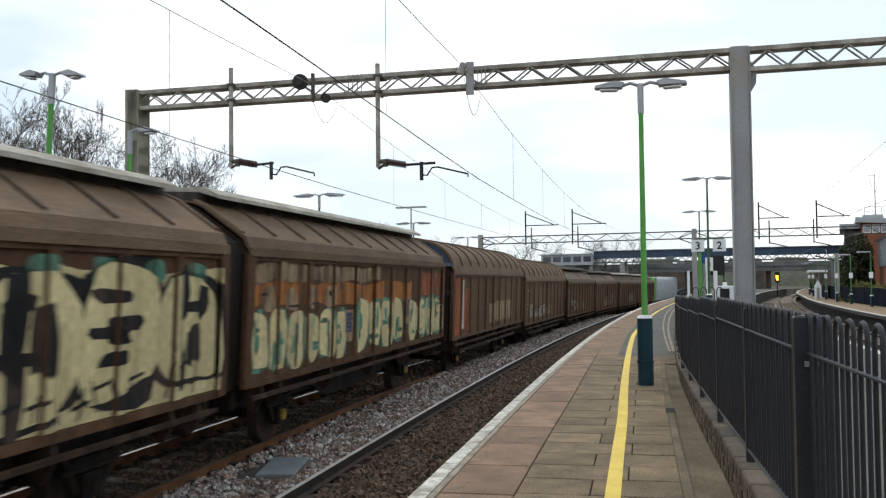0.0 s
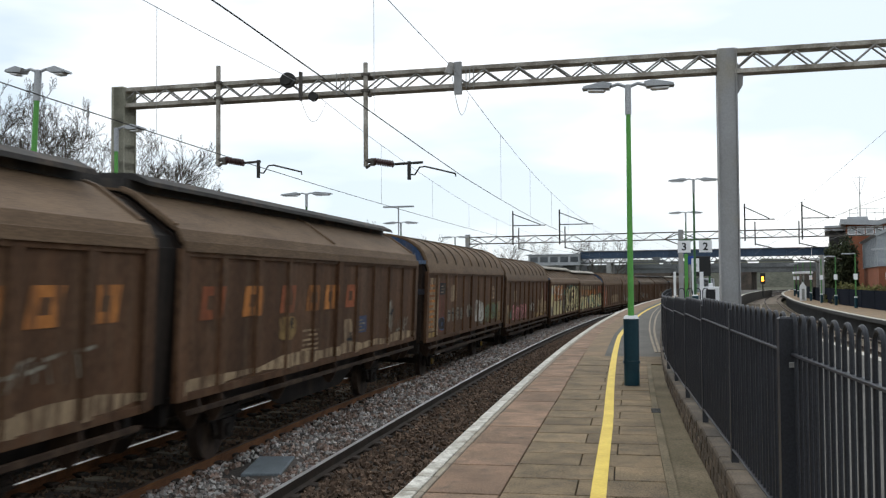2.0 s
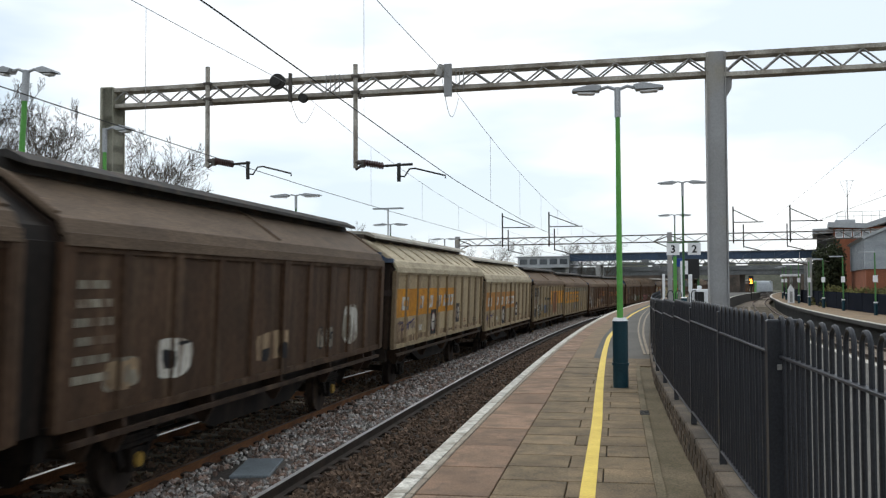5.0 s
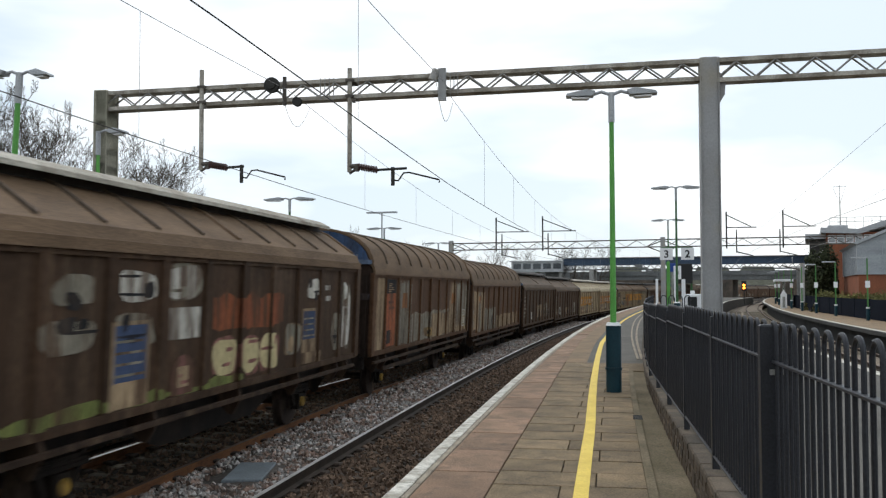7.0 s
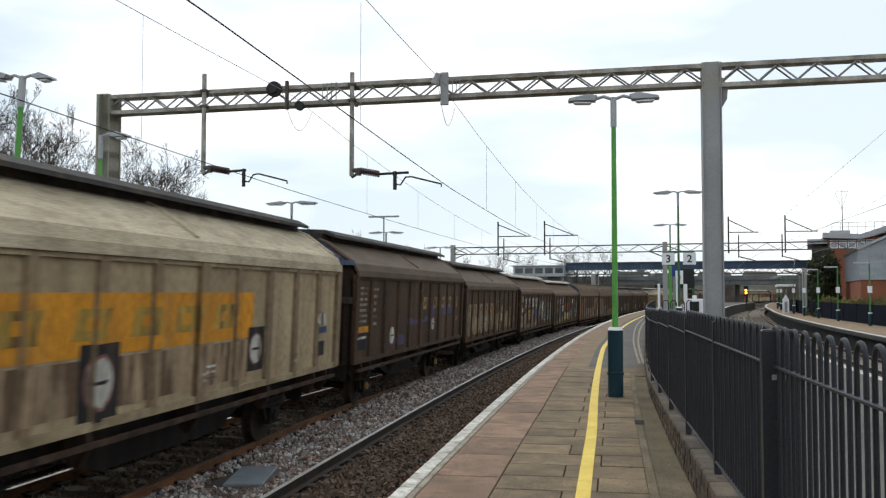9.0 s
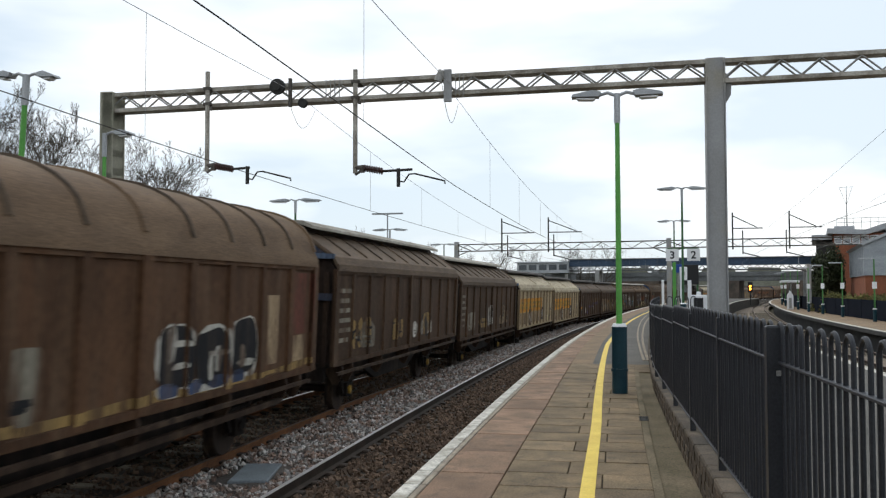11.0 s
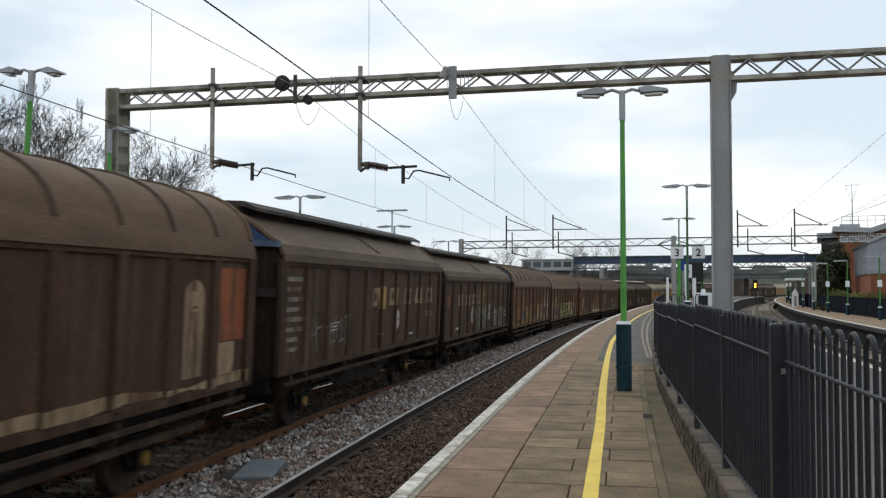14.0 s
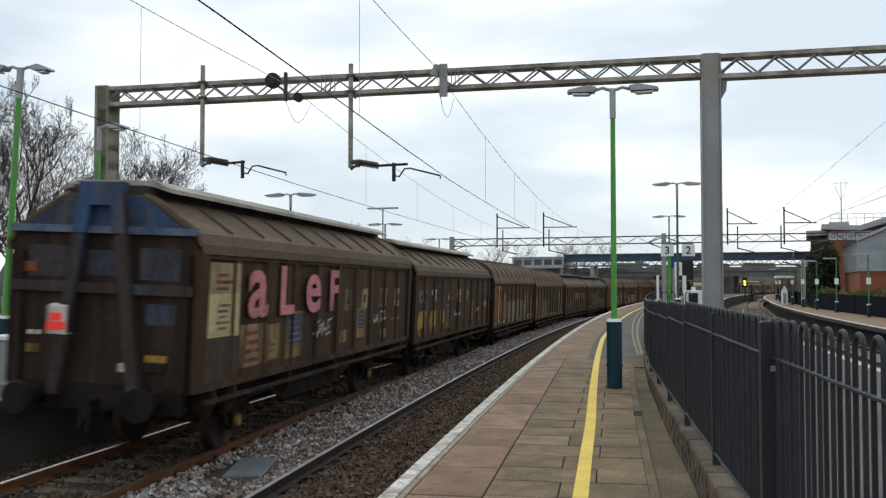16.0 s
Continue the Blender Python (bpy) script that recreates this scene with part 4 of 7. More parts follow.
def livery(n):
    v = Livery(100 + n)
    r = v.r
    if n == -1:
        v.patch(0.1, 0.9, 0.0, 1, "p_rust").patch(0.95, 1.3, 0.1, 0.95, "p_white", 1).patch(1.3, 2.0, 0.05, 0.8, "p_rust").worn(4.5, 8, 0.1, 0.5, "p_tan")
    elif n == 0:
        v.worn(0.15, 2.6, 0.62, 0.82, "p_orange").worn(0.2, 5.3, 0.82, 0.98, "p_tan").worn(2.6, 7.4, 0.56, 0.82, "p_orange").patch(8.2, 9.9, 0.62, 0.95, "p_rust")
        v.tags(0.1, 3.6, 0.0, 0.57, 6, "p_cream", "p_teal", 3, 1.05).tags(4.0, 6.8, 0.0, 0.62, 4, "p_cream", "p_teal", 3, 1.05).tags(7.2, 9.9, 0.0, 0.60, 4, "p_cream", "p_teal", 3, 1.05)
        v.tags(0.3, 3.2, 0.54, 0.80, 4, "p_tan", "", 1, 0.6).notice(3.5, 0.16, 0.5, 0.6).notice(6.9, 0.25, 0.5, 0.6)
    elif n == 1:
        v.worn(0.1, 3.9, 0.0, 0.97, "p_cream").patch(0.5, 1.0, 0.68, 0.92, "p_white", 2).rows(0.2, 0.6, 0.35, 0.62, 3, "p_grey").worn(0.1, 0.95, 0.0, 0.28, "p_grey", 1)
        v.tags(1.05, 3.85, 0.50, 0.99, 3, "p_orange", "p_white", 4, 1.1).worn(1.05, 3.85, 0.46, 0.52, "p_rust", 6).notice(2.05, 0.12, 0.5, 0.7, "p_cream", "p_black").notice(2.95, 0.1, 0.62, 0.75, "p_cream")
        v.tags(3.9, 4.8, 0.0, 0.6, 1, "p_grey", "p_black", 5).tags(4.2, 4.8, 0.62, 0.85, 1, "p_teal", "", 0)
        v.patch(4.9, 9.9, 0.0, 0.70, "p_cream").worn(4.9, 9.9, 0.60, 0.90, "p_cream").tags(4.9, 9.9, 0.02, 0.95, 4, "p_cream", "p_black", 6, 1.08, 2, 1.6).scrawl(5.0, 9.5, 0.02, 0.28, 16, "p_black", 6).tags(4.8, 9.8, 0.80, 0.99, 6, "p_teal", "", 0, 0.5, 1).patch(9.5, 9.85, 0.5, 0.85, "p_orange", 1)
    elif n == 2:
        v.patch(0.3, 0.75, 0.25, 0.45, "p_tan").patch(0.3, 0.75, 0.02, 0.23, "p_ochre").tags(0.85, 1.3, 0.1, 0.35, 1, "p_teal", "", 1).tomb(1.75, 2.15, 0.5, 0.80, "p_tan")
        v.tags(1.5, 4.6, 0.04, 0.42, 7, "p_dkpink", "p_pink", 1, 0.85).tags(5.0, 5.4, 0.2, 0.4, 1, "p_teal", "", 1).tags(5.6, 6.3, 0.18, 0.45, 1, "p_white", "", 3).tags(7.4, 9.0, 0.05, 0.55, 3, "p_tan", "p_ochre", 3).tomb(8.55, 8.95, 0.4, 0.82, "p_tan").patch(9.15, 9.9, 0.12, 0.97, "p_dkred").patch(9.4, 9.85, 0.08, 0.42, "p_tan", 1).rows(9.4, 9.85, 0.08, 0.42, 4, "p_ochre")
        v.worn(6.5, 9.0, 0.0, 0.12, "p_ochre", 1)
    elif n == 3:
        v.patch(0.15, 0.9, 0.1, 0.96, "p_tan").rows(0.2, 0.9, 0.15, 0.9, 9, "p_orange", 1).patch(0.95, 1.25, 0.02, 0.97, "p_tan", 1).patch(1.25, 1.95, 0.05, 0.90, "p_dkred")
        v.patch(1.3, 1.9, 0.68, 0.88, "p_black", 2).rows(1.4, 1.8, 0.71, 0.86, 3).tags(1.25, 1.9, 0.08, 0.3, 1, "p_black", "p_blue", 1).tomb(2.5, 2.95, 0.55, 0.85, "p_tan").tags(2.1, 4.0, 0.18, 0.45, 4, "p_grey", "", 2, 0.7).tags(4.4, 5.0, 0.2, 0.45, 1, "p_grey", "", 2).tags(5.5, 6.9, 0.06, 0.52, 2, "p_white", "p_grey", 3, 1.0)
        v.tags(6.9, 9.2, 0.06, 0.42, 5, "p_teal", "p_green", 2, 0.8).tomb(8.15, 8.6, 0.52, 0.80, "p_tan").patch(9.3, 9.75, 0.22, 0.44, "p_tan").patch(9.3, 9.75, 0.02, 0.2, "p_ochre")
        v.patch(0.1, 0.9, 0.0, 0.08, "p_ochre")
    elif n in (4, 5):
        if n == 4:
            for bay, m in ((0.45, "p_rust"), (1.55, "p_orange"), (2.7, "p_rust"), (3.65, "p_orange"), (4.4, "p_orange"), (5.4, "p_rust")):
                v.glyph(bay, 0.52, 0.78, 0.62, m, "body_brown")
            v.tags(2.6, 3.4, 0.25, 0.48, 1, "p_ochre", "", 2, 0.9).rows(3.5, 4.2, 0.12, 0.36, 5, "p_tan").tags(5.3, 5.9, 0.08, 0.42, 1, "p_tan", "", 2, 0.7).patch(6.1, 6.6, 0.20, 0.40, "p_blue", 3).rows(6.15, 6.5, 0.22, 0.38, 4).tags(7.8, 8.4, 0.1, 0.6, 1, "p_grey", "", 3, 0.7).scrawl(8.6, 9.4, 0.05, 0.3, 6, "p_grey")
        else:
            v.patch(0.3, 1.0, 0.45, 0.98, "p_grey").rows(0.45, 0.95, 0.78, 0.92, 3, "p_tan").rows(0.25, 0.95, 0.3, 0.6, 5, "p_white").patch(1.3, 2.0, 0.05, 0.98, "p_grey").rows(1.35, 1.9, 0.1, 0.45, 6, "p_white").patch(1.4, 1.7, 0.55, 0.72, "p_tan", 3).patch(0.9, 1.15, 0.2, 0.35, "p_black", 3)
            v.rows(2.6, 3.2, 0.28, 0.44, 5, "p_tan").rows(3.45, 4.2, 0.12, 0.38, 6, "p_tan").tags(4.3, 6.4, 0.0, 0.52, 3, "p_tan", "p_orange", 4, 1.0).patch(6.55, 7.0, 0.22, 0.42, "p_blue", 3).rows(6.6, 6.95, 0.24, 0.4, 4).scrawl(7.2, 9.0, 0.22, 0.4, 9, "p_grey")
            for bay in (5.5, 6.5, 7.4, 8.15, 9.0):
                v.glyph(bay, 0.56, 0.80, 0.58, "p_rust" if bay < 7 else "p_orange", "body_brown")
        v.worn(0.1, 9.9, 0.0, 0.10, "p_tan", 0)
    elif n == 6:
        v.patch(0.06, 6.0, 0.40, 0.84, "p_yellow").patch(0.06, 9.9, 0.84, 1.0, "p_grey")
        for bay in (0.7, 2.3, 3.2, 3.95, 4.7, 5.3):
            v.glyph(bay, 0.50, 0.74, 0.62, "p_tan", "p_yellow")
        v.patch(3.85, 4.5, 0.13, 0.38, "p_blue", 3).rows(3.9, 4.4, 0.16, 0.36, 5, "p_white").patch(7.0, 7.5, 0.18, 0.42, "p_blue", 3).rows(7.05, 7.4, 0.2, 0.4, 5).tags(4.85, 5.2, 0.1, 0.42, 1, "p_grey", "", 2).rows(8.9, 9.4, 0.2, 0.4, 3, "p_ochre")
    elif n == 7:
        v.patch(0.4, 1.5, 0.70, 0.97, "p_black").rows(0.5, 1.4, 0.76, 0.93, 4).patch(0.4, 1.5, 0.46, 0.69, "p_grey").rows(0.45, 1.1, 0.5, 0.62, 2, "p_dkpink").rows(0.4, 1.5, 0.36, 0.46, 2, "p_white")
        v.patch(0.3, 0.95, 0.05, 0.32, "p_black").patch(1.0, 1.35, 0.25, 0.4, "p_white", 3).patch(1.5, 2.3, 0.05, 0.42, "p_black").rows(1.55, 2.0, 0.08, 0.4, 5, "p_white").patch(1.7, 2.2, 0.6, 0.85, "p_grey").rows(1.8, 2.1, 0.64, 0.82, 3, "p_ochre").patch(2.5, 3.2, 0.2, 0.45, "p_grey").rows(2.6, 3.1, 0.22, 0.42, 4)
        v.patch(5.2, 9.95, 0.38, 0.84, "p_yellow").worn(6.2, 7.6, 0.05, 0.80, "p_rust", 1).tags(4.1, 5.6, 0.05, 0.55, 3, "p_tan", "p_grey", 3).patch(3.35, 4.0, 0.12, 0.38, "p_blue", 3).rows(3.4, 3.9, 0.15, 0.35, 5).patch(9.1, 9.6, 0.12, 0.36, "p_blue", 3).rows(9.15, 9.5, 0.14, 0.34, 4)
        v.worn(2.4, 4.2, 0.02, 0.2, "p_ochre").worn(3.5, 5.4, 0.55, 0.62, "p_black", 1)
    elif n in (8, 9):
        m = "p_orange2" if n == 8 else "p_yellow"
        v.patch(0.06, 5.95, 0.38, 0.80, m)
        for bay in (0.6, 2.0, 2.95, 3.85, 4.6, 5.3):
            v.glyph(bay, 0.48, 0.68, 0.66, "p_white", m)
        v.disc(3.6, 0.23, 0.34).disc(6.5, 0.32, 0.29).scrawl(0.4, 1.8, 0.16, 0.30, 9, "p_purple").patch(2.2, 2.45, 0.13, 0.22, "p_white", 3).rows(8.7, 9.1, 0.1, 0.2, 2, "p_black").worn(0.1, 1.1, 0.0, 0.3, "p_tan").rows(7.3, 7.7, 0.12, 0.2, 2, "p_rust").worn(0.1, 9.9, 0.0, 0.08, "p_tan")
    elif n == 12:
        v.worn(0.12, 2.2, 0.05, 0.9, "p_tan").patch(0.2, 0.55, 0.1, 0.5, "p_white", 1).rows(0.2, 0.6, 0.1, 0.5, 7, "p_ochre").tomb(1.2, 1.7, 0.0, 0.9, "p_grey", "p_orange").worn(2.2, 4.4, 0.0, 0.5, "p_grey").worn(4.6, 9.5, 0.0, 0.3, "p_tan").tags(3.4, 4.2, 0.05, 0.45, 1, "p_grey", "", 2)
    elif n == 13:
        v.patch(0.15, 0.9, 0.0, 1.0, "p_tan").patch(0.95, 1.8, 0.02, 0.78, "p_rust").patch(0.95, 1.8, 0.78, 0.98, "p_black").rows(1.05, 1.6, 0.8, 0.94, 5, "p_tan").patch(1.0, 1.45, 0.06, 0.25, "p_black", 2).rows(1.2, 1.7, 0.55, 0.72, 2, "p_dkred")
        v.worn(2.0, 3.0, 0.0, 0.95, "p_grey").patch(2.35, 2.75, 0.55, 0.78, "p_orange", 2).worn(3.1, 7.3, 0.0, 0.45, "p_grey").worn(5.0, 9.9, 0.0, 0.4, "p_tan", 1).worn(7.4, 8.2, 0.05, 0.95, "p_tan", 1).patch(7.65, 7.95, 0.55, 0.75, "p_orange", 3).worn(8.4, 9.9, 0.1, 0.95, "p_grey", 1).patch(9.2, 9.6, 0.05, 0.42, "p_white", 2).rows(9.2, 9.65, 0.05, 0.42, 7, "p_ochre").tags(4.4, 5.2, 0.02, 0.2, 1, "p_ochre", "", 1)
    elif n == 14:
        v.tags(2.0, 3.0, 0.70, 0.95, 1, "p_white", "", 3, 0.8).tags(3.0, 3.9, 0.70, 0.98, 1, "p_white", "p_grey", 2, 0.9).tags(1.0, 1.9, 0.68, 0.92, 1, "p_grey", "", 2, 0.7).patch(3.15, 3.85, 0.42, 0.66, "p_white", 2)
        v.tags(0.8, 3.0, 0.38, 0.64, 2, "p_grey", "", 3, 0.8).notice(2.0, 0.0, 0.95, 1.0).patch(7.3, 8.0, 0.0, 0.12, "p_tan").notice(7.2, 0.12, 0.8, 0.8).tags(4.2, 6.3, 0.02, 0.40, 3, "p_cream", "p_dkpink", 2, 0.95).tomb(3.25, 3.75, 0.0, 0.3, "p_dkpink").tags(7.3, 8.0, 0.66, 0.92, 1, "p_white", "", 3, 0.8)
        v.tags(8.6, 9.0, 0.1, 0.55, 1, "p_grey", "", 3).tags(9.0, 9.7, 0.05, 0.9, 1, "p_white", "p_grey", 4, 0.8).worn(4.2, 6.4, 0.45, 0.75, "p_rust").tags(6.5, 7.1, 0.12, 0.45, 1, "p_grey", "p_tan", 2).worn(0.1, 5.0, 0.0, 0.06, "p_green", 1)
        v.rows(8.2, 8.5, 0.66, 0.9, 2, "p_white")
    elif n == 15:
        v.patch(0.2, 0.9, 0.80, 0.97, "p_tan").rows(0.3, 0.8, 0.84, 0.95, 3, "p_ochre").patch(0.25, 0.75, 0.45, 0.72, "p_tan").patch(0.15, 0.9, 0.05, 0.4, "p_tan").patch(0.6, 0.95, 0.5, 0.62, "p_white", 1).patch(0.2, 0.6, 0.2, 0.32, "p_blue", 3)
        for bay, k in ((1.05, 0), (2.0, 1), (3.15, 0), (4.15, 1)):
            v.scrawl(bay, bay + 0.55, 0.60, 0.92, 3, "p_white", 3).glyph(bay + 0.05, 0.62, 0.90, 0.72, "p_white", "body_dark")
        v.patch(1.0, 1.75, 0.08, 0.45, "p_tan").patch(2.05, 2.85, 0.24, 0.46, "p_tan", 1).patch(2.1, 2.8, 0.46, 0.54, "p_yellow", 2).rows(2.2, 2.6, 0.24, 0.44, 5, "p_ochre").tags(3.1, 3.9, 0.40, 0.56, 1, "p_cyan", "", 0).tomb(3.25, 3.75, 0.05, 0.42, "p_tan", "p_dkpink").notice(4.05, 0.04, 0.95, 0.95)
        v.tags(5.2, 6.2, 0.1, 0.85, 2, "p_grey", "", 4, 0.8).tags(6.3, 7.0, 0.45, 0.85, 1, "p_white", "", 4, 0.8).scrawl(5.2, 7.0, 0.1, 0.8, 14, "p_white").disc(6.6, 0.30, 0.26).notice(7.2, 0.06, 0.7, 0.85).tags(8.2, 8.8, 0.1, 0.5, 1, "p_cyan", "", 1).tags(8.2, 8.8, 0.5, 0.8, 1, "p_grey", "", 2).tags(9.0, 9.7, 0.05, 0.75, 1, "p_white", "p_grey", 5, 0.8).worn(1.0, 4.5, 0.0, 0.12, "p_grey", 1)
    elif n == 16:
        for i, bay in enumerate((0.4, 1.3, 2.25, 3.2, 4.15)):
            v.glyph(bay, 0.48, 0.72, 0.62, "p_tan", "body_dark").tags(bay - 0.1, bay + 0.8, 0.04, 0.50, 1, "p_tan" if i % 2 else "p_grey", "p_ochre", 3, 0.8)
            v.patch(bay - 0.16, bay - 0.02, 0.52, 0.64, "p_yellow", 2)
        v.disc(3.35, 0.30, 0.27, "body_dark").disc(6.5, 0.34, 0.25, "body_dark").tags(5.1, 6.1, 0.0, 0.52, 2, "p_ochre", "p_tan", 2, 0.8).tags(6.3, 6.9, 0.45, 0.66, 1, "p_ochre", "", 1, 0.7).tags(7.0, 8.0, 0.02, 0.55, 2, "p_ochre", "p_grey", 3, 0.8).patch(8.35, 8.6, 0.05, 0.6, "p_ochre").rows(9.2, 9.6, 0.18, 0.36, 3, "p_tan").tags(5.2, 5.9, 0.62, 0.8, 2, "p_tan", "", 1, 0.5).patch(4.75, 4.95, 0.2, 0.7, "p_ochre", 2)
    elif n == 17:
        v.patch(0.1, 0.9, 0.32, 0.40, "p_yellow", 3).patch(0.1, 0.9, 0.10, 0.32, "p_black").patch(0.1, 0.8, 0.24, 0.27, "p_white", 3).disc(2.6, 0.22, 0.30, "body_dark").disc(6.4, 0.30, 0.26, "body_dark").tags(2.3, 3.8, 0.05, 0.22, 2, "p_purple", "", 0, 0.9).worn(3.8, 6.3, 0.34, 0.42, "p_purple").tags(6.0, 8.8, 0.42, 0.62, 4, "p_purple", "", 0, 0.7, 0)
        for bay in (5.25, 6.35, 7.3, 8.1, 9.0):
            v.glyph(bay, 0.56, 0.76, 0.5, "p_ochre", "body_dark")
        v.rows(9.1, 9.7, 0.3, 0.4, 3, "p_tan").rows(0.2, 0.9, 0.45, 0.95, 7).rows(1.05, 1.5, 0.4, 0.95, 6, "p_tan")
    elif n in (18, 19):
        v.patch(0.06, 6.5, 0.40, 0.80, "p_yellow").patch(0.06, 6.5, 0.05, 0.38, "p_tan")
        for bay in (0.5, 1.6, 2.6, 3.55, 4.4, 5.35):
            v.glyph(bay, 0.50, 0.70, 0.66, "p_ochre2", "p_yellow")
        v.disc(3.05, 0.23, 0.40).disc(6.62, 0.29, 0.32).rows(5.0, 5.5, 0.1, 0.24, 3, "p_white").patch(9.0, 9.5, 0.35, 0.42, "p_blue", 3).tags(8.9, 9.5, 0.42, 0.58, 1, "p_white", "", 0).patch(9.0, 9.4, 0.1, 0.26, "p_black", 3).rows(7.9, 8.2, 0.1, 0.22, 2, "p_white")
    elif n in (22, 23):
        if n == 22:
            v.patch(0.2, 0.65, 0.05, 0.5, "p_grey").rows(0.2, 0.7, 0.05, 0.5, 7, "p_tan").tomb(1.6, 2.2, 0.05, 0.86, "p_tan", "p_white").tags(1.0, 3.6, 0.02, 0.5, 4, "p_grey", "", 2, 0.8).tags(5.3, 7.9, 0.0, 0.56, 3, "p_black", "p_white", 3, 0.95).tags(5.3, 7.6, 0.0, 0.12, 4, "p_blue", "p_white", 0, 0.8).patch(8.2, 8.6, 0.1, 0.75, "p_tan").patch(9.1, 9.9, 0.35, 0.97, "p_dkred").patch(9.2, 9.7, 0.08, 0.34, "p_tan").worn(0.1, 9.9, 0.0, 0.08, "p_ochre")
        else:
            v.patch(9.2, 9.65, 0.05, 0.5, "p_grey").rows(9.2, 9.7, 0.05, 0.5, 8, "p_tan").tomb(8.05, 8.7, 0.0, 0.86, "p_tan", "p_white").worn(6.15, 6.95, 0.0, 0.55, "p_salmon").worn(7.15, 7.9, 0.0, 0.58, "p_salmon").tags(5.3, 6.3, 0.0, 0.4, 2, "p_grey", "", 1).worn(6.0, 7.9, 0.0, 0.12, "p_cream", 2).worn(0.2, 5.0, 0.0, 0.06, "p_ochre", 1).tags(1.0, 4.0, 0.05, 0.3, 3, "p_grey", "", 1, 0.7).patch(0.2, 0.9, 0.05, 0.9, "p_rust").worn(0.9, 2.0, 0.1, 0.7, "p_tan").worn(7.9, 9.9, 0.0, 0.1, "p_cream", 3)
    elif n == 24:
        v.patch(9.05, 9.85, 0.35, 0.97, "p_rust").patch(9.1, 9.8, 0.08, 0.34, "p_ochre").rows(9.4, 9.8, 0.1, 0.45, 5, "p_tan").patch(9.05, 9.8, 0.0, 0.07, "p_dkred", 1).patch(8.1, 8.85, 0.0, 0.52, "p_tan").patch(8.2, 8.75, 0.12, 0.36, "p_blue", 3).rows(8.25, 8.65, 0.14, 0.34, 5).tomb(8.25, 8.7, 0.45, 0.80, "p_ochre")
        v.tags(3.4, 8.0, 0.0, 0.54, 5, "p_green", "p_cream", 3, 1.08).worn(3.4, 8.2, 0.0, 0.14, "p_green", 2).tags(2.55, 3.2, 0.15, 0.45, 1, "p_grey", "", 4).worn(0.3, 0.9, 0.05, 0.65, "p_grey").rows(0.25, 0.6, 0.1, 0.4, 6, "p_tan").patch(1.45, 2.1, 0.0, 0.52, "p_tan").patch(1.5, 2.05, 0.12, 0.36, "p_blue", 3).rows(1.55, 2.0, 0.14, 0.34, 5).tomb(1.55, 2.0, 0.5, 0.8, "p_ochre")
    elif n == 25:
        v.patch(0.15, 0.9, 0.1, 0.98, "p_dkred").rows(0.3, 0.7, 0.1, 0.4, 6, "p_tan").patch(0.95, 1.2, 0.0, 0.98, "p_ochre", 1).patch(1.25, 2.0, 0.45, 0.8, "p_dkred").patch(1.3, 1.95, 0.8, 0.97, "p_black").rows(1.4, 1.9, 0.84, 0.94, 3, "p_ochre").patch(1.3, 1.95, 0.12, 0.44, "p_orange").tags(1.3, 1.9, 0.02, 0.14, 1, "p_black", "", 0)
        v.tomb(2.4, 2.8, 0.5, 0.78, "p_ochre").patch(2.25, 2.95, 0.02, 0.5, "p_tan").patch(2.3, 2.9, 0.12, 0.34, "p_blue", 3).rows(2.35, 2.8, 0.14, 0.32, 4).tags(3.2, 3.9, 0.0, 0.5, 1, "p_ochre", "p_tan", 1).tags(4.1, 4.8, 0.0, 0.5, 1, "p_ochre", "p_tan", 1).tags(5.1, 5.6, 0.02, 0.25, 1, "p_dkpink", "", 0).tags(5.1, 6.0, 0.0, 0.2, 1, "p_grey", "", 1)
        v.tags(6.2, 6.9, 0.0, 0.5, 1, "p_tan", "p_ochre", 2).tags(7.2, 7.9, 0.05, 0.5, 1, "p_tan", "", 3).patch(8.15, 8.85, 0.0, 0.55, "p_tan").patch(8.2, 8.75, 0.13, 0.38, "p_blue", 3).rows(8.25, 8.65, 0.15, 0.36, 5).tomb(8.3, 8.7, 0.55, 0.82, "p_ochre").worn(9.1, 9.7, 0.05, 0.85, "p_grey").patch(9.3, 9.6, 0.08, 0.45, "p_white", 1).rows(9.3, 9.65, 0.08, 0.45, 7, "p_orange")
        v.worn(0.1, 9.9, 0.0, 0.09, "p_ochre", 1)
    elif n == 26:
        for bay in (0.3, 1.7, 2.7, 3.6, 4.5):
            v.glyph(bay, 0.56, 0.76, 0.5, "p_rust" if bay < 1 else "p_tan", "body_dark")
        v.disc(3.75, 0.34, 0.42, "body_dark").disc(6.35, 0.36, 0.42, "body_dark").tags(4.5, 6.0, 0.0, 0.5, 3, "p_grey", "p_teal", 2, 0.9).tags(5.2, 5.9, 0.0, 0.3, 1, "p_dkpink", "", 1).worn(7.1, 9.0, 0.0, 0.42, "p_grey").tags(7.2, 8.9, 0.0, 0.4, 2, "p_grey", "", 3, 0.9).rows(9.2, 9.5, 0.2, 0.4, 2, "p_white").rows(1.5, 2.0, 0.1, 0.2, 1, "p_white").rows(5.1, 5.7, 0.72, 0.78, 1, "p_orange").patch(4.85, 5.1, 0.4, 0.9, "p_ochre", 1)
    elif n == 27:
        for bay in (4.3, 5.5, 6.65, 7.6, 8.6):
            v.glyph(bay, 0.54, 0.78, 0.62, "p_tan", "body_dark")
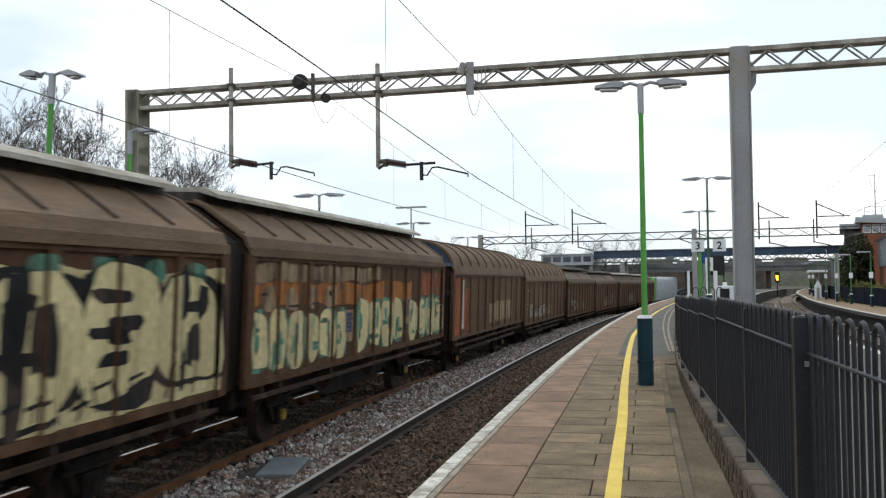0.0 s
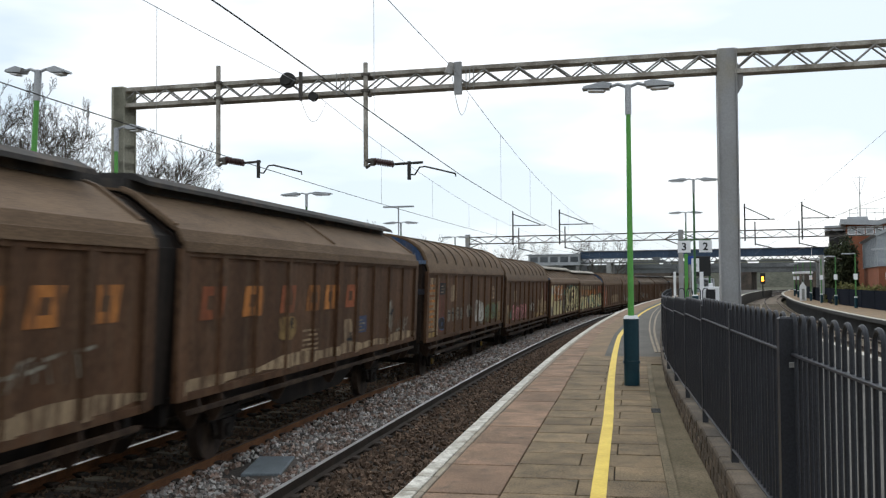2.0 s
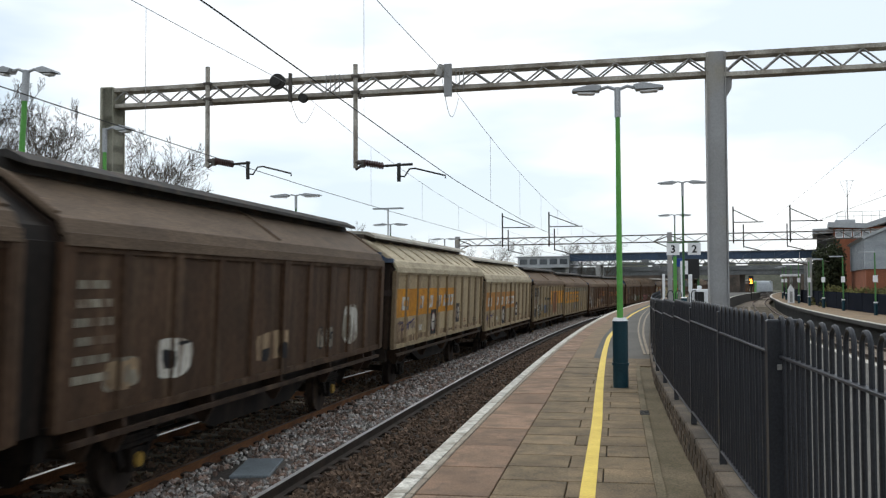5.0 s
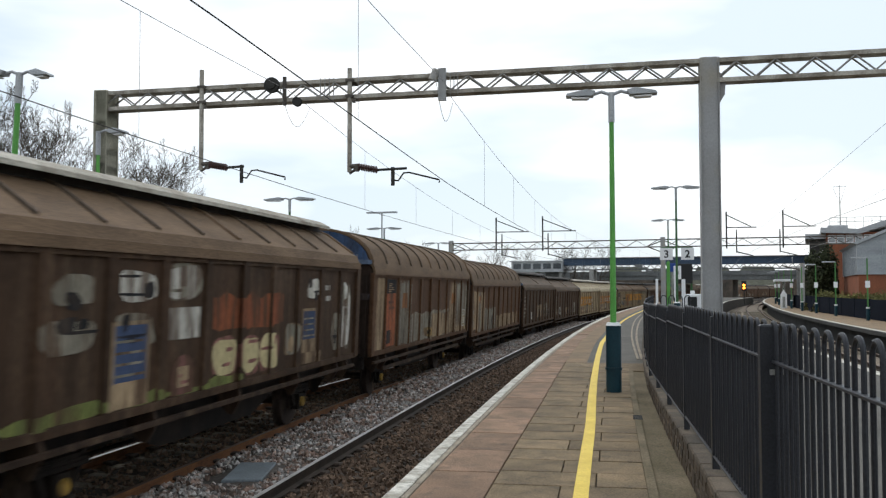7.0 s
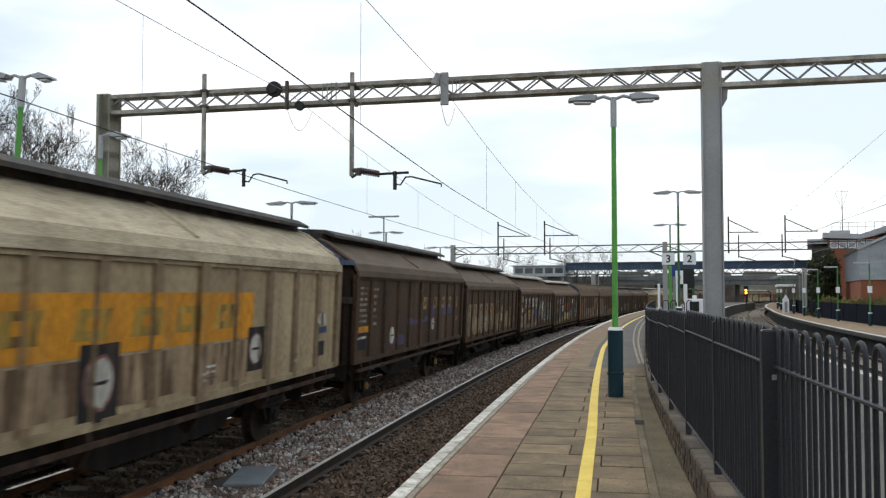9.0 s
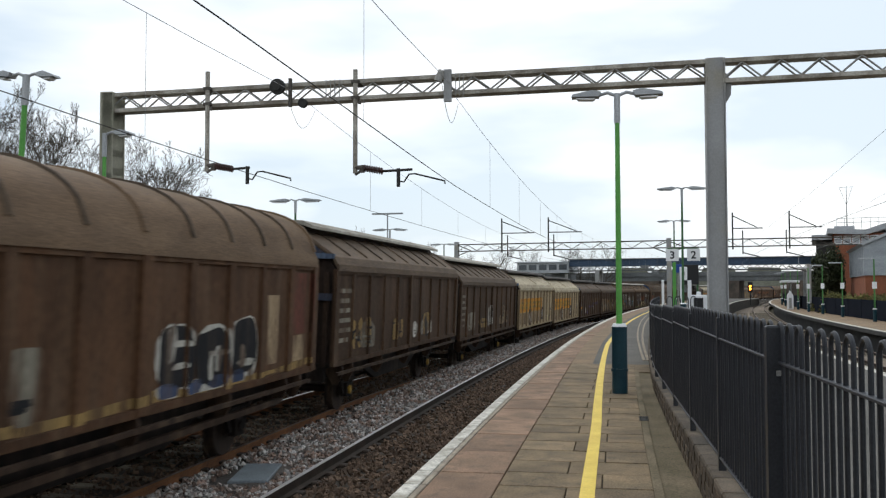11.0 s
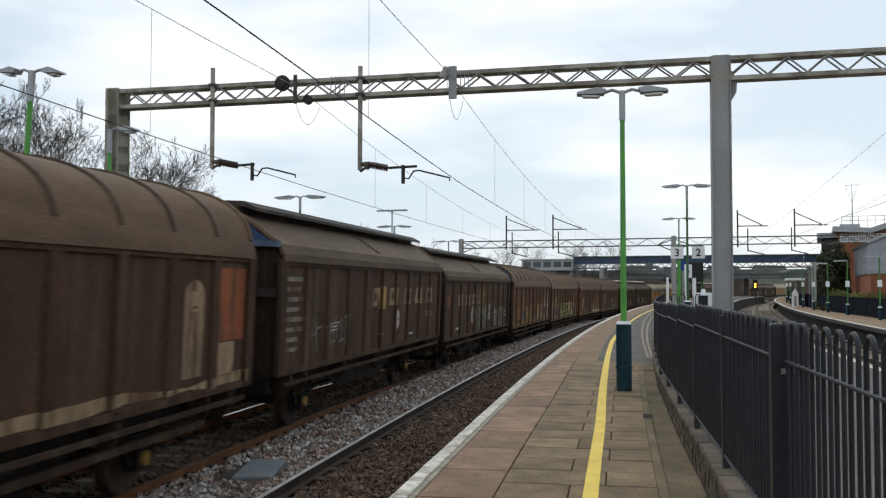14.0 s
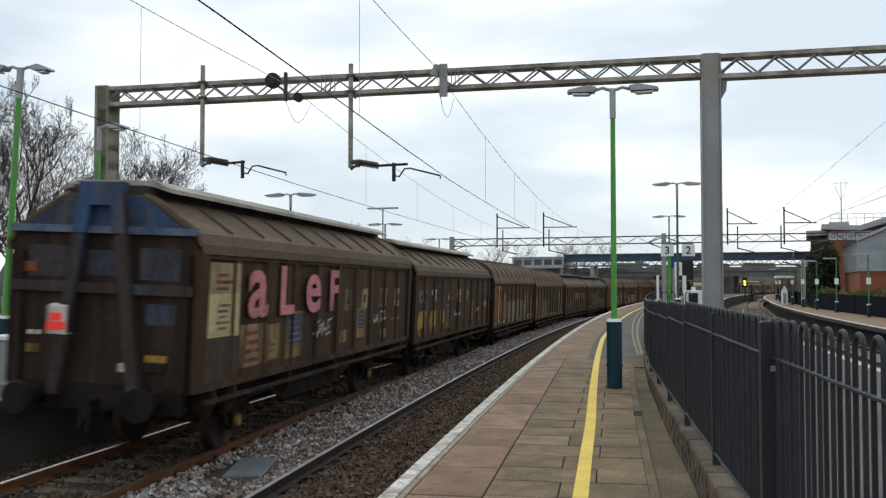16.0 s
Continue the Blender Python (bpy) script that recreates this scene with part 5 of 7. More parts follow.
        v.disc(6.15, 0.33, 0.36, "body_dark").rows(8.6, 9.4, 0.32, 0.42, 3, "p_tan").rows(7.2, 7.6, 0.08, 0.14, 1, "p_white").patch(4.85, 5.1, 0.5, 0.8, "p_ochre", 1).rows(4.8, 5.2, 0.16, 0.2, 1, "p_tan")
        v.rows(0.2, 0.9, 0.15, 0.95, 8, "p_grey").scrawl(1.2, 3.2, 0.1, 0.5, 9, "p_grey").rows(2.0, 2.6, 0.3, 0.42, 3, "p_white")
    elif n == 28:
        v.worn(0.2, 0.95, 0.05, 0.62, "p_orange").patch(0.3, 0.8, 0.62, 0.7, "p_grey", 1).rows(0.35, 0.7, 0.1, 0.5, 8, "p_tan").tomb(1.7, 2.3, 0.05, 0.86, "p_grey", "p_dkpink").tomb(2.7, 3.3, 0.1, 0.62, "p_grey", "p_grey").tags(2.6, 4.4, 0.05, 0.58, 3, "p_grey", "p_tan", 2, 0.8).patch(9.1, 9.85, 0.35, 0.95, "p_rust").patch(9.1, 9.6, 0.05, 0.34, "p_tan").tomb(8.3, 8.75, 0.1, 0.85, "p_tan").worn(0.1, 9.9, 0.0, 0.07, "p_tan")
    elif n == 29:
        v.patch(0.15, 0.88, 0.12, 0.98, "p_rust").rows(0.3, 0.6, 0.4, 0.75, 4, "p_tan", 2).patch(0.9, 1.15, 0.05, 0.98, "p_cream", 1).patch(1.2, 1.95, 0.1, 0.96, "p_rust").patch(1.25, 1.85, 0.66, 0.86, "p_black", 2).rows(1.35, 1.7, 0.7, 0.84, 4).patch(1.15, 1.5, 0.12, 0.28, "p_black", 2)
        v.worn(2.3, 8.3, 0.0, 0.54, "p_grey").tags(2.4, 8.2, 0.0, 0.58, 7, "p_grey", "p_tan", 3, 0.95).worn(2.4, 6.0, 0.52, 0.57, "p_tan", 5).worn(8.9, 9.7, 0.05, 0.58, "p_orange").rows(9.3, 9.6, 0.1, 0.52, 8, "p_tan").tomb(7.7, 8.3, 0.05, 0.84, "p_tan", "p_dkpink").tomb(2.2, 2.7, 0.3, 0.80, "p_ochre").worn(0.1, 9.9, 0.0, 0.09, "p_tan", 1)
    elif n == 30:
        for b0, b1 in ((0.35, 1.35), (1.6, 2.35), (2.75, 3.15)):
            v.tags(b0, b1, 0.0, 0.48, 1, "p_ochre2", "", 0, 1.0).tags(b0 + 0.3, b1 - 0.3, 0.0, 0.2, 1, "body_dark", "", 0, 1.0, 4)
        v.tags(0.4, 1.3, 0.58, 0.82, 1, "p_grey", "", 4, 0.9).scrawl(1.8, 2.3, 0.55, 0.82, 3, "p_white").tags(1.7, 2.3, 0.70, 0.82, 1, "p_white", "", 1).tags(3.6, 4.2, 0.56, 0.80, 1, "p_tan", "", 2, 0.8).tags(4.8, 5.3, 0.52, 0.82, 1, "p_white", "body_dark", 1, 0.9).tags(6.1, 6.6, 0.54, 0.80, 1, "p_tan", "p_grey", 3, 0.9)
        v.notice(3.4, 0.08, 0.6, 0.75, "p_ochre").notice(6.9, 0.14, 0.55, 0.75).scrawl(4.5, 5.4, 0.24, 0.42, 8, "p_white").scrawl(7.7, 8.4, 0.24, 0.4, 6, "p_white").scrawl(9.2, 9.8, 0.36, 0.52, 6, "p_white").patch(8.3, 8.6, 0.1, 0.2, "p_tan", 2)
    elif n == 31:
        v.patch(0.3, 1.05, 0.36, 0.72, "p_cream").patch(0.3, 1.05, 0.72, 0.98, "body_cream", 1).rows(0.45, 0.95, 0.75, 0.92, 3, "p_rust").rows(0.5, 0.9, 0.42, 0.66, 5, "p_grey").patch(0.15, 1.05, 0.0, 0.36, "body_grey")
        v.patch(1.2, 1.95, 0.06, 0.44, "p_tan").rows(1.25, 1.9, 0.1, 0.42, 4, "p_rust").patch(2.0, 2.5, 0.08, 0.42, "p_ochre").rows(2.1, 2.4, 0.1, 0.38, 5).notice(2.75, 0.06, 0.8, 0.8, "p_ochre").scrawl(3.9, 4.7, 0.2, 0.42, 9, "p_white")
        v.patch(5.25, 5.65, 0.1, 0.25, "p_ochre").notice(6.2, 0.12, 0.65, 0.65, "p_ochre").scrawl(7.2, 8.0, 0.25, 0.42, 7, "p_white").patch(8.6, 9.4, 0.28, 0.32, "p_ochre").patch(7.8, 8.1, 0.06, 0.18, "p_tan")
        for bay, m in ((5.4, "p_grey"), (6.4, "p_tan"), (7.6, "p_tan"), (8.8, "p_tan")):
            v.glyph(bay, 0.48, 0.74, 0.5, m, "body_dark")
    else:
        for i in range(5):
            bay = r.uniform(0.5, 8)
            v.tags(bay, bay + r.uniform(0.8, 2.0), 0.08, r.uniform(0.3, 0.6), r.randint(1, 3), r.choice(["p_tan", "p_grey", "p_ochre", "p_white"]), r.choice(["", "p_grey", "p_black"]), 2, 0.7)
        v.rows(0.2, 0.9, 0.2, 0.9, 6)
    return v


for n in range(-6, 32):
    kind, body, roof, rim = PAIRS[n - n % 2]
    root, shift = wagon(n, kind, body, roof, rim or "rim", True, n % 7, n == 31)
    livery(n).hung(root, shift)
    TRAIN.append((root, -PITCH * n + PITCH / 2))
    LAST, LAST_SHIFT = root, shift


# ---- tail of the train ----
tl = part("tail_lamp", Build().slab(-0.14, 0.0, -0.15, 0.15, 0, 0.42, 0.04), M["p_white"], LAST, "white tail lamp with a red lens")
tl.matrix_basis = LAST_SHIFT @ Matrix.Translation((-LEN / 2 - 0.02, 0.56, FLOOR + 0.72))
part("lens", Build().box(-0.165, -0.14, -0.13, 0.13, 0.06, 0.17), M["headlamp"], tl)
part("lens", Build().box(-0.165, -0.14, -0.08, 0.08, 0.19, 0.29), M["headlamp"], tl)
for y, z, w, h, m in ((-0.85, 1.55, 0.16, 0.05, "yellow_box"), (-0.85, 1.42, 0.14, 0.07, "p_black"), (1.0, 1.85, 0.10, 0.03, "p_white"), (1.0, 1.6, 0.10, 0.06, "p_ochre"), (-0.42, 1.40, 0.12, 0.06, "p_white"), (0.85, 3.28, 0.10, 0.05, "p_tan"), (1.1, 2.72, 0.09, 0.07, "p_rust")):
    ob = part("end_plate", Build().slab(-0.01, 0.01, -w, w, 0, h * 2, 0.004), M[m], LAST)
    ob.matrix_basis = LAST_SHIFT @ Matrix.Translation((-LEN / 2 + 0.005, y, z))
for y0, y1, z0, z1, m in ((-1.15, -0.55, 2.66, 3.10, "end_blue2"), (0.55, 1.15, 2.66, 3.10, "end_blue2"), (-0.25, 0.25, 2.70, 3.05, "end_blue2"), (-1.1, -0.66, 2.05, 2.34, "end_strut")):
    ob = part("end_panel", Build().slab(0, 0.012, y0, y1, z0, z1, 0.004), M[m], LAST)
    ob.matrix_basis = LAST_SHIFT @ Matrix.Translation((-LEN / 2 + 0.018, 0, 0))


def letters(body, size, material, name, parent, m, fat=0.0, depth=0.004):
    cu = bpy.data.curves.new(name, "FONT")
    cu.body, cu.size, cu.extrude, cu.offset, cu.align_x, cu.resolution_u = body, size, depth, fat, "CENTER", 3
    tmp = new("letter_source", cu)
    me = bpy.data.meshes.new_from_object(tmp.evaluated_get(bpy.context.evaluated_depsgraph_get()))
    bpy.data.objects.remove(tmp)
    me.materials.clear()
    me.materials.append(material)
    ob = new(name, me)
    ob.parent = parent
    ob.matrix_basis = m
    return ob


for body, bay, size in (("a", 1.60, 1.46), ("L", 2.60, 1.10), ("e", 3.70, 1.38), ("F", 4.70, 1.06)):
    letters(body, size, M["p_pink"], "sprayed_letter", LAST, LAST_SHIFT @ Matrix.Translation((-LEN / 2 + bay * LEN / BAYS, -W - 0.064, 2.16)) @ Matrix.Rotation(math.pi / 2, 4, "X") @ Matrix.Diagonal((1.28, 1.0, 1.0, 1.0)), 0.032)

# ---- the locomotive far ahead ----
loco = thing("diesel_locomotive", Matrix(), "grey diesel freight locomotive with a green rear cab", "locomotive")
b = Build()
b.prism([(-1.32, 1.15), (1.32, 1.15), (1.32, 2.9), (1.05, 3.5), (0.5, 3.78), (-0.5, 3.78), (-1.05, 3.5), (-1.32, 2.9)], "x", -8.3, 8.3)
part("body", b, M["clad_grey"], loco, "", True)
for sx in (-1, 1):
    b = Build().prism([(8.3 * sx, 1.1), (10.6 * sx, 1.1), (10.7 * sx, 2.2), (10.1 * sx, 3.2), (9.6 * sx, 3.7), (8.3 * sx, 3.75)], "y", -1.33, 1.33)
    c = part("cab", b, M["green" if sx < 0 else "lamp_grey"], loco)
    part("windscreen", Build().prism([(10.66 * sx, 2.3), (10.14 * sx, 3.15), (10.18 * sx, 3.18), (10.71 * sx, 2.33)], "y", -1.1, 1.1), M["glass"], c)
    part("cab_roof", Build().box(min(8.4 * sx, 9.6 * sx), max(8.4 * sx, 9.6 * sx), -1.0, 1.0, 3.75, 3.80), M["white"], c, "pale roof panel")
    g = Build().box(6.5 * sx - 2.1, 6.5 * sx + 2.1, -1.1, 1.1, 0.35, 0.75)
    bogie = part("bogie", g, M["under"], loco)
    for k in (-1, 0, 1):
        child("wheelset", "wheelset", wheelset, M["wheel"], bogie, m=Matrix.Translation((6.5 * sx + 1.6 * k, 0, 0)))
part("fuel_tank", Build().slab(-3.2, 3.2, -1.2, 1.2, 0.4, 1.1, 0.1), M["under"], loco)
part("underframe", Build().box(-10.4, 10.4, -1.3, 1.3, 0.85, 1.15), M["under"], loco)
TRAIN.append((loco, 7 * PITCH + 10.9))

# ---------------- paving of the island platform ----------------
def slab_piece(s0, s1, o0, o1, z, material, parent, name="paving_slab", th=0.04, c=0.006, gap=0.006):
    """One flag between s0 and s1 along the line, o0 to o1 across (o0 nearer the edge)."""
    sm, om = (s0 + s1) / 2, (o0 + o1) / 2
    hx, hy = (s1 - s0) / 2 - gap * 1.7, abs(o1 - o0) / 2 - gap * 0.7
    key = "slab_%s_%.3f_%.3f_%.3f" % (name, hx, hy, th)
    me = cached(key, lambda: Build().slab(-hx, hx, -hy, hy, -th, 0, c).mesh(key, [material]))
    ob = new(name, me)
    ob.material_slots[0].link = "OBJECT"
    ob.material_slots[0].material = material
    ob.parent = parent
    ob.matrix_basis = line_pose(sm, om, z)
    return ob


near0, near1 = 2.77, 45.0
SEAM, KERB = -0.80, -2.125


def seam(s):
    """The joint between the edge slabs and the grey flags."""
    return SEAM if s < 14 else min(SEAM + 0.0125 * (s - 14), -0.60)


s_ = near0
while s_ < near1:
    for half in (0, 1):
        u = s_ + 0.5825 * half
        slab_piece(u, u + 0.5825, 0.02, -0.125, 0.003 + rng.uniform(-0.002, 0.002), M["white_line"], island, "coping_stone", 0.10)
        slab_piece(u, u + 0.5825, -0.125, -0.19, 0.001, M["coping_pale"], island, "edge_strip", 0.05)
    slab_piece(s_, s_ + 1.165, -0.19, seam(s_ + 0.6), rng.uniform(-0.004, 0.003), M["slab_pink"] if rng.random() > 0.07 else M["slab_buff"], island, gap=0.007)
    s_ += 1.165
s_ = 2.665
k = 0
while s_ < 21.2:
    mid = (-1.38, -1.70)[k % 2] + rng.uniform(-0.012, 0.012)
    slab_piece(s_, s_ + 0.605, seam(s_ + 0.3), mid, rng.uniform(-0.004, 0.003), M["slab_grey"] if rng.random() > 0.06 else M["slab_buff"], island, gap=0.0075)
    slab_piece(s_, s_ + 0.605, mid, KERB, rng.uniform(-0.004, 0.003), M["slab_grey"], island, gap=0.0075)
    s_ += 0.605
    k += 1
b = Build()
b.sweep([(-0.17, -0.044), (-0.17, 0.001), (-0.60, 0.001), (-0.60, -0.044)], near1, 165, 3)
b.sweep([(-0.17, -0.044), (-0.17, 0.001), (-0.93, 0.001), (-0.93, -0.044)], -60, near0, 3)
part("paving_strip", b, M["slab_pink"], island, "pinkish paving further along")
b = Build()
b.sweep([(0.02, -0.10), (0.02, 0.003), (-0.17, 0.003), (-0.17, -0.10)], near1, 165, 3)
b.sweep([(0.02, -0.10), (0.02, 0.003), (-0.17, 0.003), (-0.17, -0.10)], -60, near0, 3)
part("coping_strip", b, M["white_line"], island, "white-painted platform edge")
b = Build()
b.sweep([(-0.715, -0.044), (-0.715, 0.0), (-1.20, 0.0), (-1.20, -0.044)], 21.4, 165, 1.5, off=lambda s: seam(s) + 0.715)
part("buff_strip", b, M["slab_buff"], island, "buff tactile paving strip")
b = Build()
b.sweep([(-1.05, -0.044), (-1.05, -0.003), (-2.95, -0.003), (-2.95, -0.044)], 21.4, 165, 3)
part("asphalt_walk", b, M["asphalt"], island, "dark asphalt walkway")
b = Build()
b.sweep([(-0.93, -0.044), (-0.93, -0.001), (-2.12, -0.001), (-2.12, -0.044)], -60, near0, 3)
part("paving_rest", b, M["slab_grey"], island, "grey paving behind")
b = Build()
b.sweep([(-1.51, 0.001), (-1.51, 0.006), (-1.635, 0.006), (-1.635, 0.001)], -60, 160, 1.0, off=lambda s: float(np.interp(s, (11.5, 19.3, 29.2, 50, 66, 160), (0, 0.125, 0.29, 0.22, 0.10, 0.0))))
part("yellow_line", b, M["yellow_line"], island, "yellow safety line")
b = Build()
b.sweep([(-2.12, -0.05), (-2.12, 0.004), (-2.20, 0.004), (-2.20, -0.05)], -60, 19.5, 1)
part("kerb", b, M["gutter"], island, "narrow concrete kerb beside the gutter")
b = Build()
b.sweep([(-2.30, -0.05), (-2.30, 0.012), (-2.36, 0.012), (-2.36, -0.05)], 22.6, 60, 1, off=lambda s: float(np.interp(s, (22.6, 32.8, 50, 60), (-0.01, 0.18, 0.42, 0.50))))
b.sweep([(-2.40, -0.05), (-2.40, 0.012), (-2.47, 0.012), (-2.47, -0.05)], 22.6, 60, 1, off=lambda s: float(np.interp(s, (22.6, 31, 50, 60), (0.0, 0.11, 0.26, 0.30))))
part("kerb_pair", b, M["coping_pale"], island, "two pale kerb strips edging the asphalt")
b = Build()
b.sweep([(-2.20, -0.045), (-2.20, -0.016), (-2.34, -0.028), (-2.56, -0.012), (-2.56, -0.045)], -60, 19.5, 1)
part("gutter", b, M["gutter"], island, "stained concrete gutter channel")
b = Build()
b.sweep([(-2.12, -0.045), (-2.12, -0.003), (-2.56, -0.003), (-2.56, -0.045)], 19.5, 21.4, 0.6)
part("gutter_end", b, M["slab_grey"], island)
grate = thing("drain_grate", line_pose(12.5, -2.16, 0.006), "small dark iron drain grate in the paving", "drain grate")
for i in range(6):
    part("bar", Build().slab(-0.02 + 0.07 * i - 0.2, 0.02 + 0.07 * i - 0.2, -0.06, 0.06, 0, 0.004, 0.002), M["dark"], grate)

# ---- low brick wall ----
def wall_front(s):
    return float(np.interp(s, (2, 8.4, 10.6, 16, 19.5, 28, 45, 66), (-2.54, -2.495, -2.46, -2.40, -2.42, -2.50, -2.63, -2.78)))


def wall_top(s):
    return float(np.interp(s, (2, 8.9, 13.3, 19.5, 28, 66), (0.345, 0.335, 0.28, 0.20, 0.085, 0.085)))


b = Build()
b.sweep([(-0.012, -0.05), (-0.012, 0.001), (-0.29, 0.001), (-0.29, -0.05)], -40, 66, 1.2, off=wall_front, lift=lambda s: wall_top(s) - 0.05)
wall = structure("wall_low", b, M["joint"], "low dark brick wall with stone copings under the fence", "wall")
for row in range(3):
    z0 = -0.012 + row * 0.092
    s_ = 3.6 + row * 0.11
    while s_ < 24:
        if z0 + 0.10 < wall_top(s_):
            f = wall_front(s_) + rng.uniform(-0.004, 0.004)
            slab_piece(s_, s_ + 0.225, f, f - 0.10, z0 + 0.084, M["brick"], wall, "brick", 0.08, 0.006, 0.005)
        s_ += 0.226
s_ = 2.0
while s_ < 45:
    slab_piece(s_, s_ + 0.5, wall_front(s_ + 0.25) + 0.012, wall_front(s_ + 0.25) - 0.30, wall_top(s_ + 0.25) + rng.uniform(-0.006, 0.004), M["coping"], wall, "coping_stone", 0.055, 0.012, 0.004)
    s_ += 0.5
b = Build()
for a, c in ((-40, 2), (45, 66)):
    b.sweep([(0.012, 0.001), (0.012, 0.052), (-0.30, 0.052), (-0.30, 0.001)], a, c, 1.2, off=wall_front, lift=lambda s: wall_top(s) - 0.052)
part("coping_run", b, M["coping"], wall)

# ---- bow-topped fence, panel by panel ----
BAY = 2.43


def bow(w):
    b = Build()
    n = 8
    pts = [(-w / 2, 0, 0.30)] + [(-w / 2 * math.cos(math.pi * i / n), 0, 1.44 + w / 2 * math.sin(math.pi * i / n)) for i in range(n + 1)] + [(w / 2, 0, 0.30)]
    return b.tube(pts, 0.0115, 8)


NEARER = Matrix.Translation(EYE) @ Matrix.Scale(0.886, 4) @ Matrix.Translation((-EYE[0], -EYE[1], -EYE[2]))
fence = thing("platform_fence", Matrix(), "dark painted bow-topped steel fence on a low wall", "fence")


def fence_panel(s0, count=10):
    o = -2.68 + wall_offset(s0)
    th = math.atan2(-wall_offset(s0 + 1) + wall_offset(s0), 1)
    at = NEARER @ line_pose(s0, o, -min(0.31, max(0.0, 0.0135 * (s0 - 8.2)))) @ Matrix.Rotation(-th, 4, "Z")
    child("post", "fence_post", lambda: Build().slab(-0.03, 0.03, -0.03, 0.03, 0.19, 1.46, 0.008), M["fence"], fence, m=at)
    child("top_rail", "fence_rail_t", lambda: Build().slab(0.03, BAY - 0.03, -0.022, 0.022, 1.276, 1.291, 0.004), M["fence"], fence, m=at)
    child("bottom_rail", "fence_rail_b", lambda: Build().slab(0.03, BAY - 0.03, -0.022, 0.022, 0.29, 0.305, 0.004), M["fence"], fence, m=at)
    step = (BAY - 0.10) / count
    for i in range(count):
        child("bow", "bow", lambda: bow(0.125), M["fence"], fence, smooth=True, m=at @ Matrix.Translation((0.05 + (i + 0.5) * step, 0, 0)))


for i in range(-3, 22):
    fence_panel(8.09 + BAY * i)
gp = thing("fence_gate_post", NEARER @ line_pose(5.52, -2.74, 0.19), "broad dark steel box post in the fence", "post")
part("box", Build().slab(-0.04, 0.04, -0.10, 0.10, 0, 1.30, 0.01), M["fence"], gp)
part("latch", Build().slab(-0.055, -0.04, -0.05, 0.05, 1.02, 1.05, 0.004), M["galv"], gp)

# ---------------- sleepers and ballast stones ----------------
bed = bpy.data.objects["trackbed_main"]
for tc, m, zz, s0, s1 in ((TRACK_TRAIN, "sleeper", -1.062, 6.0, 52.0), (TRACK_NEAR, "sleeper_dark", -1.072, 8.0, 62.0)):
    s_ = s0
    while s_ < s1:
        me = cached("sleeper_" + m, lambda: Build().slab(-0.125, 0.125, -1.25, 1.25, -0.14, 0.0, 0.02).mesh("sleeper", [M[m]]))
        ob = new("sleeper", me)
        ob.parent = bed
        ob.matrix_basis = line_pose(s_ + rng.uniform(-0.02, 0.02), tc, zz + (0.03 if m == "sleeper" else 0.006), LEAN * 0.7)
        for sy in (-1, 1):
            c = new("rail_chair", cached("rail_chair", lambda: Build().slab(-0.09, 0.09, -0.17, 0.17, 0, 0.05, 0.015).mesh("rail_chair", [M["rail_web_dark"]])))
            c.parent = ob
            c.matrix_basis = Matrix.Translation((0, sy * 0.7525, 0))
        s_ += 0.66

far_bed = bpy.data.objects["trackbed_far"]
for tc in (TRACK_C, TRACK_D):
    for i in range(110):
        s_ = 44 + 0.68 * i
        ob = new("sleeper", cached("sleeper_far", lambda: Build().slab(-0.125, 0.125, -1.25, 1.25, -0.14, 0.0, 0.02).mesh("sleeper", [M["sleeper"]])))
        ob.parent = far_bed
        ob.matrix_basis = line_pose(s_, tc + far_shift(s_), RAIL + FAR_BED - 0.125)


def stones(name, count, s0, s1, o0, o1, z, size, material, label, skip=()):
    """Loose angular stones, denser nearer the camera."""
    r = np.random.RandomState(hash_of(name))
    u = r.rand(count) ** 1.7
    ss, oo = s0 + (s1 - s0) * u, o0 + (o1 - o0) * r.rand(count)
    keep = np.ones(count, bool)
    for a0, a1, c0, c1 in skip:
        keep &= ~((ss > a0) & (ss < a1) & (oo > c0) & (oo < c1))
    ss, oo = ss[keep], oo[keep]
    count = len(ss)
    th = TH0 - ss / RAD
    base = np.stack([CX + (RAD + oo) * np.cos(th), CY + (RAD + oo) * np.sin(th), z + r.rand(count) * size * 0.9], 1)
    pts = np.array([(1, 0, 0), (-0.4, 0.9, 0.1), (-0.5, -0.8, -0.1), (0.3, 0.3, 0.8), (-0.3, -0.2, 0.75), (0, 0, -0.7)])
    fac = np.array([(0, 1, 3), (1, 4, 3), (1, 2, 4), (2, 0, 4), (0, 3, 4), (1, 0, 5), (2, 1, 5), (0, 2, 5)])
    q = r.normal(size=(count, 4))
    q /= np.linalg.norm(q, axis=1)[:, None]
    w, x, y, zc = q.T
    rot = np.stack([1 - 2 * (y * y + zc * zc), 2 * (x * y - zc * w), 2 * (x * zc + y * w), 2 * (x * y + zc * w), 1 - 2 * (x * x + zc * zc), 2 * (y * zc - x * w), 2 * (x * zc - y * w), 2 * (y * zc + x * w), 1 - 2 * (x * x + y * y)], 1).reshape(-1, 3, 3)
    jit = pts[None] * (0.7 + 0.6 * r.rand(count, 6, 1))
    sc = size * (0.6 + 0.8 * r.rand(count))[:, None, None]
    v = np.einsum("nij,nkj->nki", rot, jit * sc) + base[:, None]
    f = (fac[None] + (np.arange(count) * 6)[:, None, None]).reshape(-1, 3)
    me = bpy.data.meshes.new(name)
    me.from_pydata(v.reshape(-1, 3).tolist(), [], f.tolist())
    me.materials.append(material)
    return tagged(new(name, me), label, "ballast", "", "stuff")


